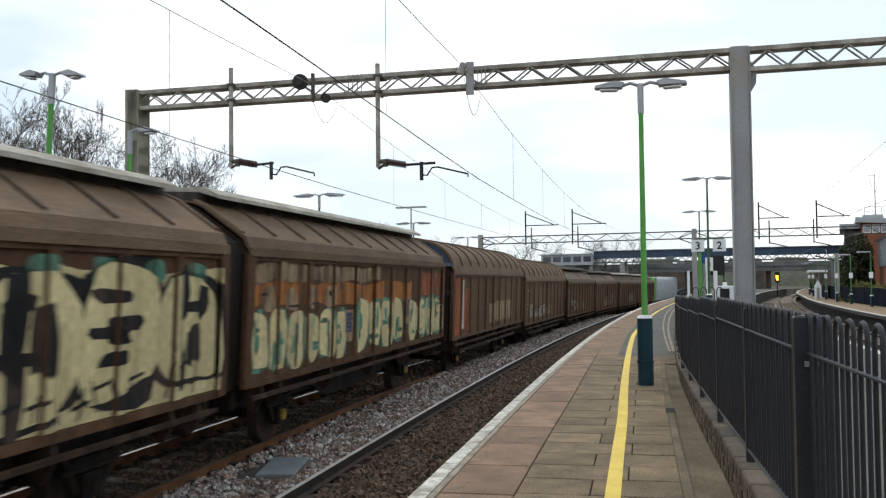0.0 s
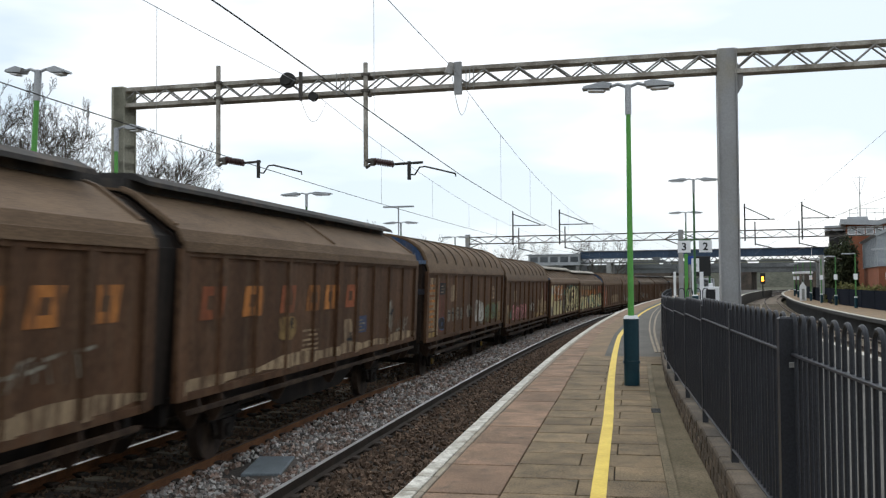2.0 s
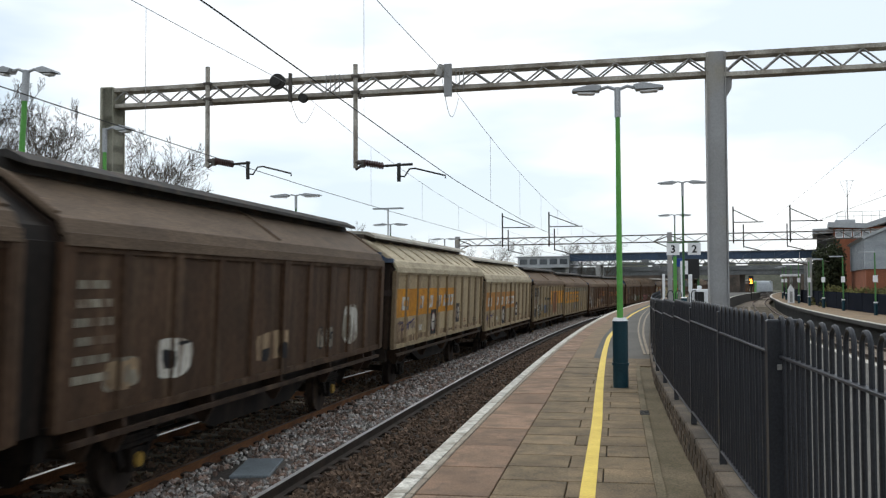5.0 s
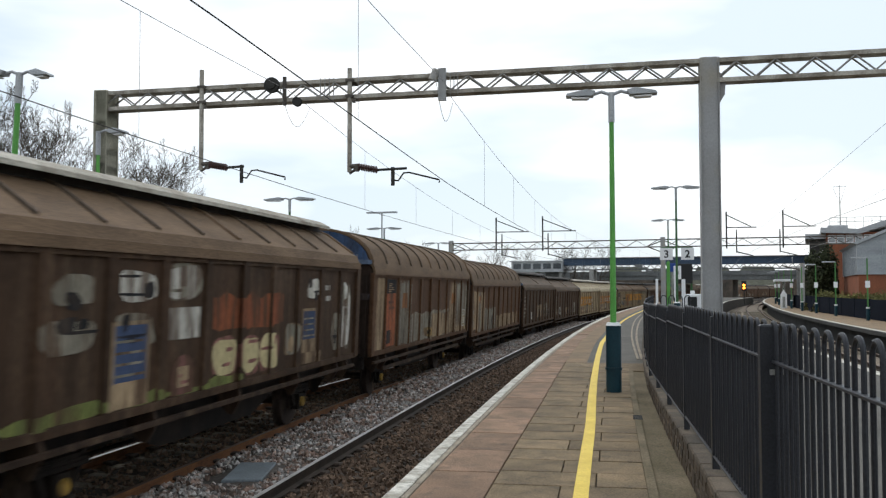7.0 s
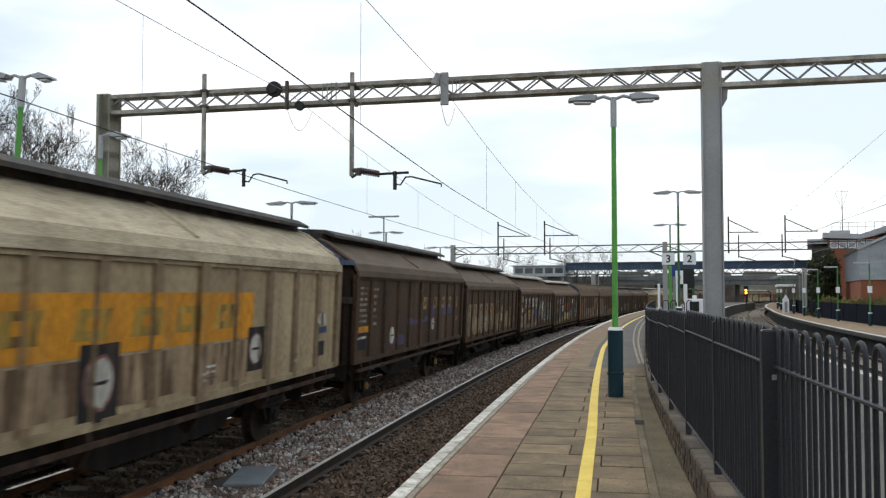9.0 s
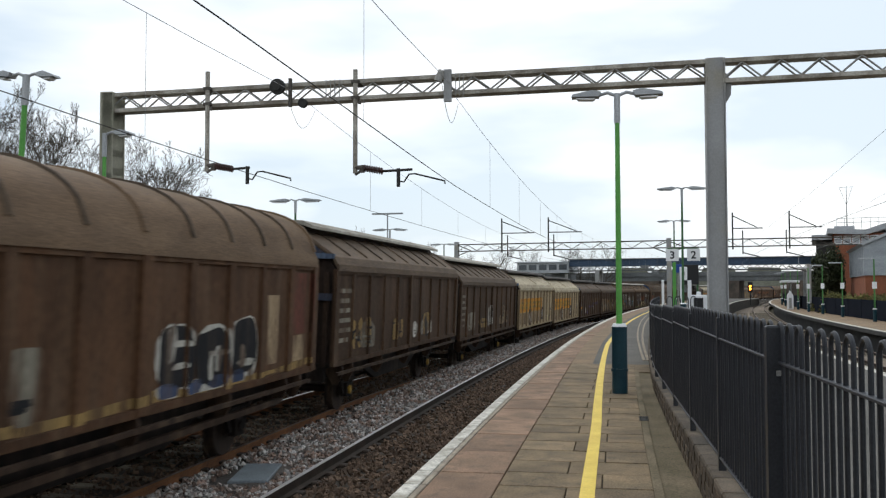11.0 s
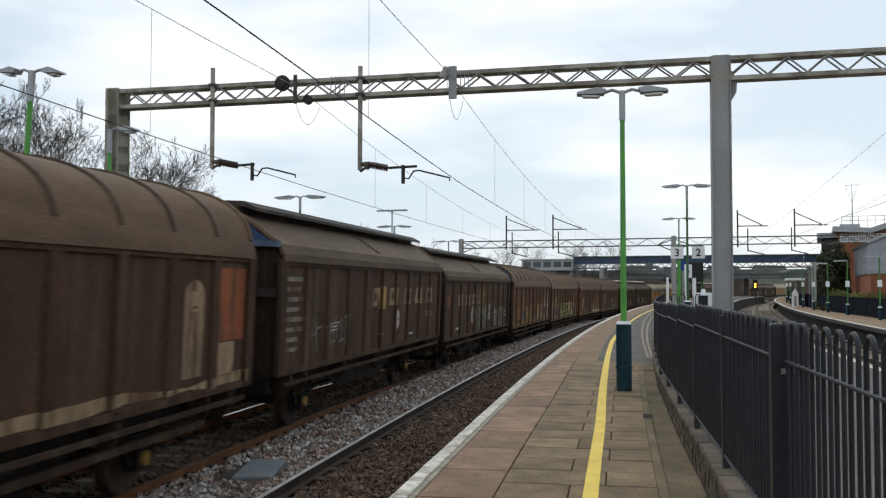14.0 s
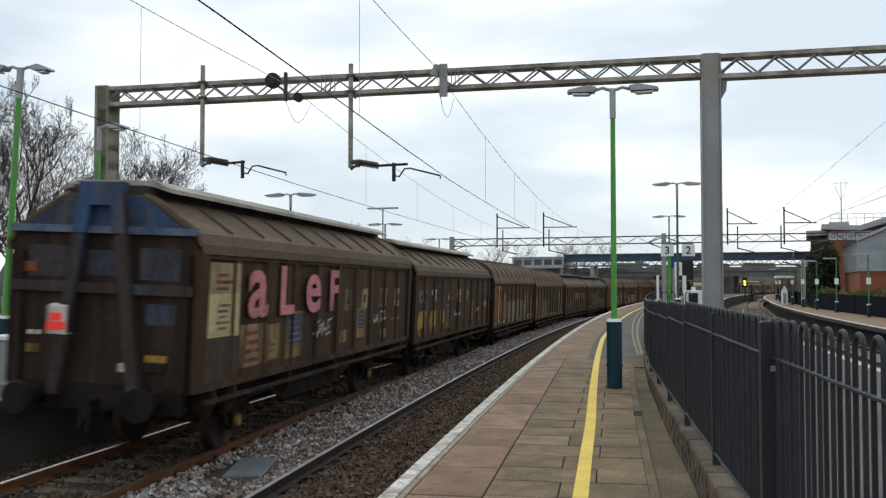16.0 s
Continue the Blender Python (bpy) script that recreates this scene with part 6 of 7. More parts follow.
def hash_of(name):
    return sum(ord(c) * (i + 3) for i, c in enumerate(name)) % 100000


cover = [(12.2, 13.75, 3.05, 3.85)]
stones("ballast_stones", 15000, 8, 75, 2.56, 4.28, -1.04, 0.043, M["stone"], "loose grey and pinkish ballast stones between the tracks", cover)
stones("ballast_stones_oily", 17000, 8, 70, 0.15, 2.38, -1.07, 0.044, M["stone_dark"], "oily brown ballast stones between the near rails")
# these stones take the dark colour to deepen the shade under the wagons
stones("ballast_stones_shaded", 8000, 6, 60, 4.48, 6.85, -1.045, 0.04, M["stone_dark"], "ballast stones coloured dark for the shade under the train")
cov = thing("cable_cover", line_pose(13.15, 3.46, -1.05) @ Matrix.Rotation(0.20, 4, "Z"), "pale blue-grey square cover slab lying in the ballast", "cover slab")
part("slab", Build().slab(-0.66, 0.66, -0.28, 0.28, 0, 0.05, 0.012), mat("cover_slab_grey", (0.19, 0.215, 0.23), (0.14, 0.155, 0.165), 0.6, scale=2, fine=40), cov)


# ---------------- overhead line ----------------
SB = 19.2


def truss(parent, o0, o1, s, zt0, zt1, depth, width, chord, step, mt, mb, md):
    """A lattice beam across the tracks: top and bottom chords and crossing lattice bars as parts."""
    def at(o, z, ds=0.0):
        return place(s + ds, o, z)

    def zt(o):
        return zt0 + (zt1 - zt0) * (o - o0) / (o1 - o0)
    for nm, dz, m in (("top_chord", 0.0, mt), ("bottom_chord", -depth, mb)):
        b = Build()
        vs = []
        for o in (o0, o1):
            for ds, z in ((-width / 2, 0), (width / 2, 0), (width / 2, -chord), (-width / 2, -chord)):
                vs.append(at(o, zt(o) + dz + z, ds))
        b.add(vs, [(0, 1, 2, 3), (7, 6, 5, 4), (0, 4, 5, 1), (1, 5, 6, 2), (2, 6, 7, 3), (3, 7, 4, 0)])
        part(nm, b, m, parent)
    n = int(abs(o1 - o0) / step)
    for i in range(n):
        for ds in (-width / 2 + 0.03, width / 2 - 0.03):
            a, c = o0 + (o1 - o0) * i / n, o0 + (o1 - o0) * (i + 0.5) / n
            e = o0 + (o1 - o0) * (i + 1) / n
            b = Build()
            b.rod(at(a, zt(a) - depth, ds), at(c, zt(c) - chord, ds), 0.019, n=5)
            b.rod(at(c, zt(c) - chord, ds), at(e, zt(e) - depth, ds), 0.019, n=5)
            part("lattice_bar", b, md, parent)


portal = thing("overhead_line_portal", Matrix(), "weathered steel lattice portal carrying the overhead line", "gantry")
truss(portal, 9.5, -3.6, SB, 6.16, 6.27, 0.36, 0.34, 0.085, 0.72, M["beam"], M["beam"], M["galv"])
truss(portal, -3.9, -13.5, SB, 6.27, 6.36, 0.40, 0.34, 0.085, 0.72, M["beam"], M["beam"], M["galv"])
lm = part("mast_left_leg", Build().slab(-0.26, 0.26, -0.24, 0.06, -0.9, 6.18, 0.01), M["mast_left"], portal, "lichen-stained portal leg")
lm.matrix_basis = line_pose(SB, 9.62)
for k in range(9):
    z = 2.2 + 0.42 * k
    ob = part("batten", Build().box(-0.25, 0.25, 0.06, 0.30, z, z + 0.16), M["mast_left"], portal)
    ob.matrix_basis = line_pose(SB, 9.62 - 0.30)
lm2 = part("leg_flange", Build().box(-0.26, -0.23, 0.0, 0.26, -0.9, 6.15).box(0.23, 0.26, 0.0, 0.26, -0.9, 6.15), M["mast_left"], portal)
lm2.matrix_basis = line_pose(SB, 9.36)
rm = part("mast_right_leg", Build().slab(-0.16, 0.16, -0.16, 0.16, -0.1, 6.30, 0.012).box(-0.20, 0.20, -0.19, -0.165, -0.1, 6.28).box(-0.20, 0.20, 0.165, 0.19, -0.1, 6.28), M["mast"], portal, "grey steel portal leg with flaking paint")
rm.matrix_basis = line_pose(SB, -3.75)
rg = part("leg_gusset", Build().prism([(-0.21, 6.0), (-0.32, 5.8), (-0.30, 5.55), (-0.21, 5.4)], "x", -0.08, 0.08), M["mast"], portal)
rg.matrix_basis = line_pose(SB, -3.75)
for o, zb, zt in ((7.08, 4.30, 6.52), (3.68, 4.17, 6.40)):
    part("drop_tube", Build().rod(place(SB - 0.22, o, zb), place(SB - 0.22, o, zt), 0.05, n=12), M["beam"], portal, "", True)
    for z in (6.14, 5.80):
        part("clamp", Build().box(-0.28, 0.22, -0.085, 0.085, z - 0.03, z + 0.03), M["beam_dark"], portal).matrix_basis = line_pose(SB, o)
    part("clamp_bolt", Build().rod(place(SB - 0.3, o - 0.12, 5.72), place(SB - 0.3, o - 0.12, 5.64), 0.035), M["beam_dark"], portal)


def cantilever(o, z, reach):
    """Insulator, steady arm and registration under a drop tube, reaching towards the right-hand side."""
    s = SB - 0.22
    r_ = thing("registration_arm", Matrix(), "brown ribbed insulator and steady arm holding the contact wire", "registration arm", "registration arms")
    part("bracket", Build().rod(place(s, o, z + 0.13), place(s, o - 0.18, z + 0.13), 0.05).rod(place(s, o, z - 0.02), place(s, o - 0.16, z + 0.08), 0.03).rod(place(s, o - 0.16, z + 0.02), place(s, o - 0.16, z + 0.18), 0.05), M["beam_dark"], r_)
    b = Build()
    x0, x1, z0, z1 = o - 0.20, o - 0.62, z + 0.12, z + 0.04
    b.rod(place(s, x0, z0), place(s, x1, z1), 0.03, n=8)
    for i in range(8):
        t = (i + 0.5) / 8
        oo, zz = x0 + (x1 - x0) * t, z0 + (z1 - z0) * t
        b.rod(place(s, oo + 0.012, zz), place(s, oo - 0.012, zz), 0.082, 0.066, n=12)
    part("insulator", b, M["insulator"], r_, "", True)
    part("tube", Build().rod(place(s, x1, z1), place(s, o - 1.25 * reach, z + 0.06), 0.028).rod(place(s, o - 0.95, z + 0.09), place(s, o - 0.95, z - 0.30), 0.04), M["wire"], r_)
    part("steady_arm", Build().tube([place(s, o - 0.95, z - 0.18), place(s, o - 1.07, z - 0.20), place(s, o - 1.18, z - 0.04), place(s, o - 1.3, z - 0.03), place(s, o - 1.95, z - 0.20), place(s, o - 1.95, z - 0.26)], 0.018, 6), M["wire"], r_)


cantilever(7.08, 4.30, 0.80)
cantilever(3.68, 4.16, 1.0)
wheel = thing("tensioning_pulley", Matrix(), "dark cable pulley and clamp on the lattice beam", "pulley", "cable clamps on the beam")
part("pulley", Build().rod(place(SB - 0.24, 5.42, 6.10), place(SB - 0.32, 5.42, 6.10), 0.17, n=24).rod(place(SB - 0.32, 5.42, 6.10), place(SB - 0.38, 5.42, 6.10), 0.10, n=16), M["dark"], wheel)
part("clamp_bar", Build().box(-0.26, -0.18, -0.03, 0.03, 5.66, 6.28), M["beam_dark"], wheel).matrix_basis = line_pose(SB, 5.15)
part("lower_roller", Build().rod(place(SB - 0.2, 4.85, 5.72), place(SB - 0.3, 4.85, 5.72), 0.10, n=16), M["dark"], wheel)
clampc = thing("catenary_clamp", Matrix(), "steel catenary clamp plate fixed across the lattice beam", "clamp", "cable clamps on the beam")
part("plate", Build().box(-0.28, -0.20, -0.10, 0.06, 5.62, 6.30), M["mast"], clampc).matrix_basis = line_pose(SB, 1.68)
part("saddle", Build().rod(place(SB - 0.3, 1.78, 6.28), place(SB - 0.3, 1.86, 6.05), 0.06, 0.09), M["mast"], clampc)
for k, o in enumerate((4.35, 4.25, 4.15, 4.05, 1.5, 1.42, 1.34)):
    part("tie_strap", Build().box(-0.19, -0.175, -0.008, 0.008, 5.74, 6.22), M["galv"], clampc if k > 3 else wheel).matrix_basis = line_pose(SB, o)


def wire(name, pts, r, m, label):
    ob = tagged(part(name, Build().tube(pts, r, 6), m), label, "overhead wire")
    return ob


def sag(s, near, far, top, low):
    u = (s - near) / (far - near)
    return top - (top - low) * 4 * u * (1 - u)


HEIGHT_A = ((-60, 4.10), (9.6, 4.01), (12.7, 3.96), (18.7, 3.92), (60, 3.85), (200, 3.85))
HEIGHT_B = ((-60, 4.20), (7.5, 4.19), (10.5, 4.16), (19.6, 3.98), (34, 3.87), (200, 3.85))


def wire_height(s, table):
    return float(np.interp(s, [p[0] for p in table], [p[1] for p in table]))


for o, table, low in ((TRACK_TRAIN, HEIGHT_A, 4.50), (TRACK_NEAR, HEIGHT_B, 5.0)):
    wire("contact_wire", [place(s, o, wire_height(s, table)) for s in range(-40, 165, 4)], 0.008, M["wire"], "dark copper contact wire over the railway track")
    for a, c in ((-55, SB), (SB, 93), (93, 165)):
        lo = low if a == SB else 5.6
        oc = o - 0.10 if a < 0 and o < 3 else o
        wire("catenary_wire", [place(a + (c - a) * i / 16, oc, sag(a + (c - a) * i / 16, a, c, 6.02, lo)) for i in range(17)], 0.006, M["wire_far"], "thin grey catenary wire carrying the contact wire")
        for i in range(1, 12):
            s = a + (c - a) * i / 12 - 0.2
            if s > 3:
                wire("dropper", [place(s, o, sag(s, a, c, 6.02, lo)), place(s, o, wire_height(s, table))], 0.004, M["wire_far"], "thin dropper wire between catenary and contact wire")
    wire("jumper_loop", [place(SB - 0.5 + 1.9 * i / 12, o + 0.02, 5.98 - 0.62 * math.sin(math.pi * i / 12) - 0.08 * i / 12) for i in range(13)], 0.006, M["wire_far"], "slack wire loop hanging under the lattice beam")
for o in (TRACK_C, TRACK_D):
    wire("contact_wire", [place(s, o, wire_height(s, HEIGHT_A)) for s in range(-30, 165, 5)], 0.007, M["wire_far"], "copper contact wire over the far pair of tracks")
    wire("catenary_wire", [place(SB + (93 - SB) * i / 16, o, sag(SB + (93 - SB) * i / 16, SB, 93, 6.1, 4.9)) for i in range(17)], 0.005, M["wire_far"], "thin grey catenary wire over the far tracks")

# ---- the next portal ----
portal2 = thing("overhead_line_portal", Matrix(), "slender distant lattice portal with raised cantilevers", "gantry")
truss(portal2, 19.6, -24.0, 93, 6.36, 6.47, 0.70, 0.4, 0.10, 1.9, M["beam_dark"], M["beam_dark"], M["beam_dark"])
for o, m in ((19.8, "mast"), (-1.75, "mast"), (-24.2, "mast")):
    part("leg", Build().slab(-0.2, 0.2, -0.22, 0.22, -0.95, 6.6, 0.01), M[m], portal2).matrix_basis = line_pose(93, o)
    for sy in (-1, 1):
        if -23.5 < o + sy * 1.5 < 19.5:
            part("knee_brace", Build().rod(place(93, o, 6.3), place(93, o + sy * 1.5, 5.7), 0.05).rod(place(93, o, 5.1), place(93, o + sy * 1.5, 5.7), 0.05), M["beam_dark"], portal2)
for o, e in ((14.88, 11.5), (10.05, 6.67), (-7.69, -10.4), (-12.76, -15.6)):
    part("upright", Build().rod(place(92.7, o, 5.4), place(92.7, o, 8.9), 0.075), M["dark"], portal2)
    part("cantilever_arm", Build().rod(place(92.7, o, 8.6), place(92.7, e + 0.5, 7.45), 0.045).rod(place(92.7, o, 7.4), place(92.7, e, 7.38), 0.05), M["dark"], portal2)
for o in (14.4, 9.6, -8.6, -12.5):
    part("drop_tube", Build().rod(place(93.2, o, 5.0), place(93.2, o, 7.2), 0.06).rod(place(93.2, o, 5.1), place(93.2, o - 1.5, 4.7), 0.05), M["dark"], portal2)


# ---------------- lamp posts ----------------
def double_lamp(s, o, height, label, pole="green", sleeve=True, z=0.0, lean=0.0, rad=0.055, span=0.72, sides=(-1, 1)):
    root = thing("lamp_post", line_pose(s, o, z, lean), label, "lamp post", "platform lamp posts")
    if sleeve:
        part("sleeve", Build().rod((0, 0, 0), (0, 0, 1.08), 0.125, n=18).rod((0, 0, 0.36), (0, 0, 0.40), 0.14, n=18), M["teal"], root, "dark teal base sleeve", True)
        part("collar", Build().rod((0, 0, 1.08), (0, 0, 1.13), 0.128, 0.10, n=18), M["white"], root, "white collar")
    part("pole", Build().rod((0, 0, 0.2), (0, 0, height * 0.90), rad, rad * 0.72, n=12), M[pole], root, "bright green pole" if pole == "green" else "dark green pole", True)
    part("pole_top", Build().rod((0, 0, height * 0.90), (0, 0, height), rad * 0.95, rad * 0.95, n=12), M["lamp_grey"], root, "grey pole top", True)
    for sy in sides:
        part("arm", Build().tube([(0, 0, height - 0.04), (0, sy * 0.16, height + 0.02), (0, sy * 0.30, height - 0.02)], 0.028, 8), M["lamp_grey"], root)
        pts = [(sy * 0.26, height + 0.02), (sy * 0.40, height + 0.055), (sy * span, height - 0.01), (sy * (span + 0.02), height - 0.05), (sy * 0.30, height - 0.055)]
        hd = part("lantern", Build().prism(pts, "x", -0.12, 0.12), M["lamp_grey"], root, "flat grey lantern")
        part("diffuser", Build().prism([(sy * 0.36, height - 0.08), (sy * (span - 0.06), height - 0.062), (sy * (span - 0.08), height - 0.09), (sy * 0.40, height - 0.10)], "x", -0.09, 0.09), M["white"], hd)
    return root


double_lamp(15.5, -1.85, 4.92, "green double-headed lamp post with a dark teal base sleeve")
r1 = double_lamp(38.25, -3.85, 5.72, "slim dark green double lamp post carrying platform number signs", "dark_green", True, span=0.95)
double_lamp(56.8, -3.6, 5.72, "slim dark green double lamp post on the island platform", "dark_green", True, span=0.95)
double_lamp(15.0, 8.98, 5.62, "bright green double lamp post on the platform across", "green", True, rad=0.068, lean=0.05, span=0.60)
for s, o, h in ((17.6, 8.72, 4.98), (33.2, 10.55, 5.1), (50.5, 12.05, 5.1), (66.0, 13.0, 5.0)):
    double_lamp(s, o, h, "green double lamp post on the far side of the train", "dark_green" if s > 20 else "green", True, span=1.0 if s > 20 else 0.62, sides=(-1, 1) if s > 20 else (-1,))
hl = thing("tall_light_mast", line_pose(62, 16.0), "tall grey lamp mast beyond the platform", "lamp post")
part("pole", Build().rod((0, 0, -1.7), (0, 0, 7.0), 0.07, 0.05), M["lamp_grey"], hl)
for sy in (-1, 1):
    part("lantern", Build().box(-0.15, 0.15, min(0, sy * 1.1), max(0, sy * 1.1), 6.95, 7.05), M["lamp_grey"], hl)

bf = thing("palisade_fence", Matrix(), "grey palisade fence behind the platform across", "fence")
for i in range(80):
    part("pale", Build().box(-0.03, 0.03, -0.01, 0.01, 0.05, 1.75), M["bridge_grey"], bf).matrix_basis = line_pose(12 + 0.22 * i, 12.9)
for z in (0.35, 1.4):
    part("rail", Build().sweep([(12.94, z), (12.94, z + 0.06), (12.98, z + 0.06), (12.98, z)], 11.9, 29.8, 2), M["bridge_grey"], bf)
wb = thing("wire_mesh_bin", line_pose(14.4, 8.3), "pale mesh equipment cage on the platform across", "cage")
part("cage", Build().slab(-0.3, 0.3, -0.3, 0.3, 0, 0.75, 0.02), M["galv"], wb)
part("lid", Build().slab(-0.33, 0.33, -0.33, 0.33, 0.75, 0.82, 0.02), M["white"], wb)

# platform number signs
for sy, num in ((0.40, "3"), (-0.42, "2")):
    sg = part("number_sign", Build().slab(-0.02, 0.02, -0.25, 0.25, -0.24, 0.24, 0.004), M["white"], r1, "white platform number sign")
    sg.matrix_basis = Matrix.Translation((-0.02, sy, 3.04))
    letters(num, 0.42, M["black"], "number", sg, Matrix.Translation((-0.024, 0, -0.145)) @ Matrix.Rotation(-math.pi / 2, 4, "Z") @ Matrix.Rotation(math.pi / 2, 4, "X"), 0.008)
part("sign_arm", Build().rod((0, -0.62, 3.3), (0, 0.62, 3.3), 0.02), M["dark_green"], r1)

# small furniture at the end of the fence
gt = thing("green_shelter_post", line_pose(51.6, -3.62), "bright green steel shelter post", "post")
part("post", Build().slab(-0.07, 0.07, -0.09, 0.09, 0, 3.1, 0.02), M["green"], gt)
part("foot", Build().slab(-0.2, 0.2, -0.2, 0.2, 0, 0.08, 0.02), M["dark_green"], gt)
bs = thing("blue_sign", line_pose(51.7, -3.82), "blue station sign on a dark post", "sign")
part("panel", Build().slab(-0.03, 0.03, -0.24, 0.24, 2.55, 3.0, 0.01), M["blue_sign"], bs)
part("post", Build().rod((0.05, 0, 0), (0.05, 0, 2.6), 0.05), M["galv"], bs)
tt = thing("information_totem", line_pose(46.6, -4.12), "white two-legged information totem with a small panel", "totem")
for sy in (-0.2, 0.16):
    part("leg", Build().slab(-0.05, 0.05, sy - 0.09, sy + 0.09, 0, 2.1 if sy < 0 else 2.7, 0.02), M["white"], tt)
part("panel", Build().slab(-0.08, -0.05, -0.10, 0.26, 2.1, 2.75, 0.01), M["white"], tt)
part("screen", Build().box(-0.086, -0.08, 0.02, 0.14, 2.35, 2.5), M["galv"], tt)
dk = thing("station_display", line_pose(48.5, -4.45), "black information display hanging in a dark case", "display")
part("case", Build().slab(-0.1, 0.1, -0.35, 0.35, 1.9, 2.9, 0.03), M["black"], dk)
part("post", Build().rod((0.12, -0.3, 0), (0.12, -0.3, 2.9), 0.05), M["dark_green"], dk)
kb = thing("white_kiosk", line_pose(46.9, -4.75), "low white cabinet with a black panel", "cabinet")
part("body", Build().slab(-0.3, 0.3, -0.42, 0.42, 0, 1.38, 0.03), M["white"], kb)
part("panel", Build().slab(-0.33, -0.30, -0.2, 0.24, 0.1, 1.25, 0.01), M["black"], kb)
part("cap", Build().slab(-0.1, 0.1, -0.1, 0.1, 1.38, 1.55, 0.02), M["white"], kb)
wp = thing("white_post", line_pose(61.8, -2.79), "slender white post at the platform end", "post")
part("post", Build().slab(-0.08, 0.08, -0.08, 0.08, 0, 2.25, 0.02), M["white"], wp)
hoop = thing("hoop_barrier", line_pose(45.0, -4.0), "dark tubular hoop barrier", "barrier")
for i in range(4):
    part("hoop", Build().tube([(0, 0.75 - 0.36 * i, 0), (0, 0.75 - 0.36 * i, 1.2), (0, 0.68 - 0.36 * i, 1.32), (0, 0.56 - 0.36 * i, 1.32), (0, 0.49 - 0.36 * i, 1.2), (0, 0.49 - 0.36 * i, 0)], 0.025, 6), M["fence"], hoop)

# ---------------- far platform ----------------
fr = thing("platform_fence", Matrix(), "long dark navy boarded fence behind the far platform", "fence")
for i in range(34):
    s = 20 + 4.2 * i
    part("fence_board", Build().sweep([(-0.65, FAR_STEP), (-0.65, 0.95), (-0.73, 0.95), (-0.73, FAR_STEP)], s + 0.03, s + 4.17, 4.2, off=lamp_line), M["fence_navy"], fr)
    part("fence_post", Build().box(-0.05, 0.05, -0.06, 0.0, FAR_STEP, 0.98), M["fence_navy"], fr).matrix_basis = line_pose(s, lamp_line(s) - 0.63)
for i, s in enumerate((40.5, 50.0, 59.5, 68.8, 76.1, 83.5, 92.7, 101.5, 110.5, 120.0)):
    lp = thing("lamp_post", line_pose(s, lamp_line(s), FAR_STEP), "slim green single-arm lamp post on the far platform", "lamp post", "far platform lamp posts")
    part("pole", Build().rod((0, 0, 0), (0, 0, 3.72), 0.05, 0.04), M["green_mid"], lp)
    part("sleeve", Build().rod((0, 0, 0), (0, 0, 0.72), 0.11), M["teal"], lp)
    part("collar", Build().rod((0, 0, 0.72), (0, 0, 0.80), 0.12), M["white"], lp)
    part("lantern", Build().slab(-0.12, 0.12, 0.0, 0.85, 3.68, 3.76, 0.02), M["lamp_grey"], lp)
    part("notice", Build().slab(-0.06, -0.04, -0.13, 0.13, 1.95, 2.35, 0.005), M["white"], lp)
fm = thing("line_mast", line_pose(86.7, -13.95, FAR_STEP), "grey steel overhead line mast on the far platform", "mast")
part("mast", Build().slab(-0.18, 0.18, -0.18, 0.18, 0, 4.08, 0.01), M["mast"], fm)
part("brace", Build().rod((0, 0, 3.4), (0, 1.7, 3.9), 0.06).rod((0, 0, 4.0), (0, -1.6, 3.7), 0.04), M["beam_dark"], fm)
ws = thing("white_ticket_shelter", line_pose(93.5, -12.75, FAR_STEP), "small white gabled cabinet on the far platform", "cabinet")
part("body", Build().prism([(-0.28, 0), (0.28, 0), (0.28, 1.3), (0.0, 1.75), (-0.28, 1.3)], "x", -0.3, 0.3), M["white"], ws)
part("door", Build().slab(-0.33, -0.30, -0.12, 0.12, 0.1, 1.1, 0.01), M["galv"], ws)
cp = thing("platform_canopy", line_pose(99, -13.0, FAR_STEP), "flat white-edged waiting shelter on the far platform", "shelter")
part("roof", Build().slab(-2.5, 2.5, -0.8, 0.9, 2.55, 2.75, 0.03), M["white"], cp)
for x in (-2.2, 2.2):
    part("post", Build().rod((x, 0, 0), (x, 0, 2.55), 0.06), M["galv"], cp)
part("back", Build().box(-2.4, 2.4, -0.8, -0.76, 0.2, 2.5), M["glass"], cp)

# signal showing amber
sig = thing("railway_signal", line_pose(150, -7.4, -0.9), "colour-light signal showing a yellow-orange aspect", "signal")
part("mast", Build().rod((0, 0, 0), (0, 0, 3.2), 0.08), M["dark"], sig)
part("head", Build().slab(-0.15, 0.1, -0.35, 0.35, 2.0, 3.6, 0.05), M["black"], sig)
for dz in (2.52, 2.92):
    part("aspect", Build().rod((-0.16, 0.0, dz), (-0.22, 0.0, dz), 0.17, n=16), M["signal"], sig, "glowing amber aspect")

# ---------------- footbridge and road bridge ----------------
fb = thing("footbridge", Matrix(), "blue-grey covered footbridge spanning all the tracks", "footbridge")
for i in range(11):
    o0 = 15.4 - 3.0 * i
    ob = part("girder_panel", Build().slab(-1.3, 1.3, -1.49, 1.49, 4.8, 5.72, 0.03), M["bridge_blue"], fb)
    ob.matrix_basis = line_pose(130, o0 - 1.5)
    for k in range(3):
        a, c = o0 - k, o0 - (k + 1)
        part("lattice", Build().rod(place(128.7, a, 4.8), place(128.7, (a + c) / 2, 4.26), 0.05).rod(place(128.7, (a + c) / 2, 4.26), place(128.7, c, 4.8), 0.05), M["bridge_grey"], fb)
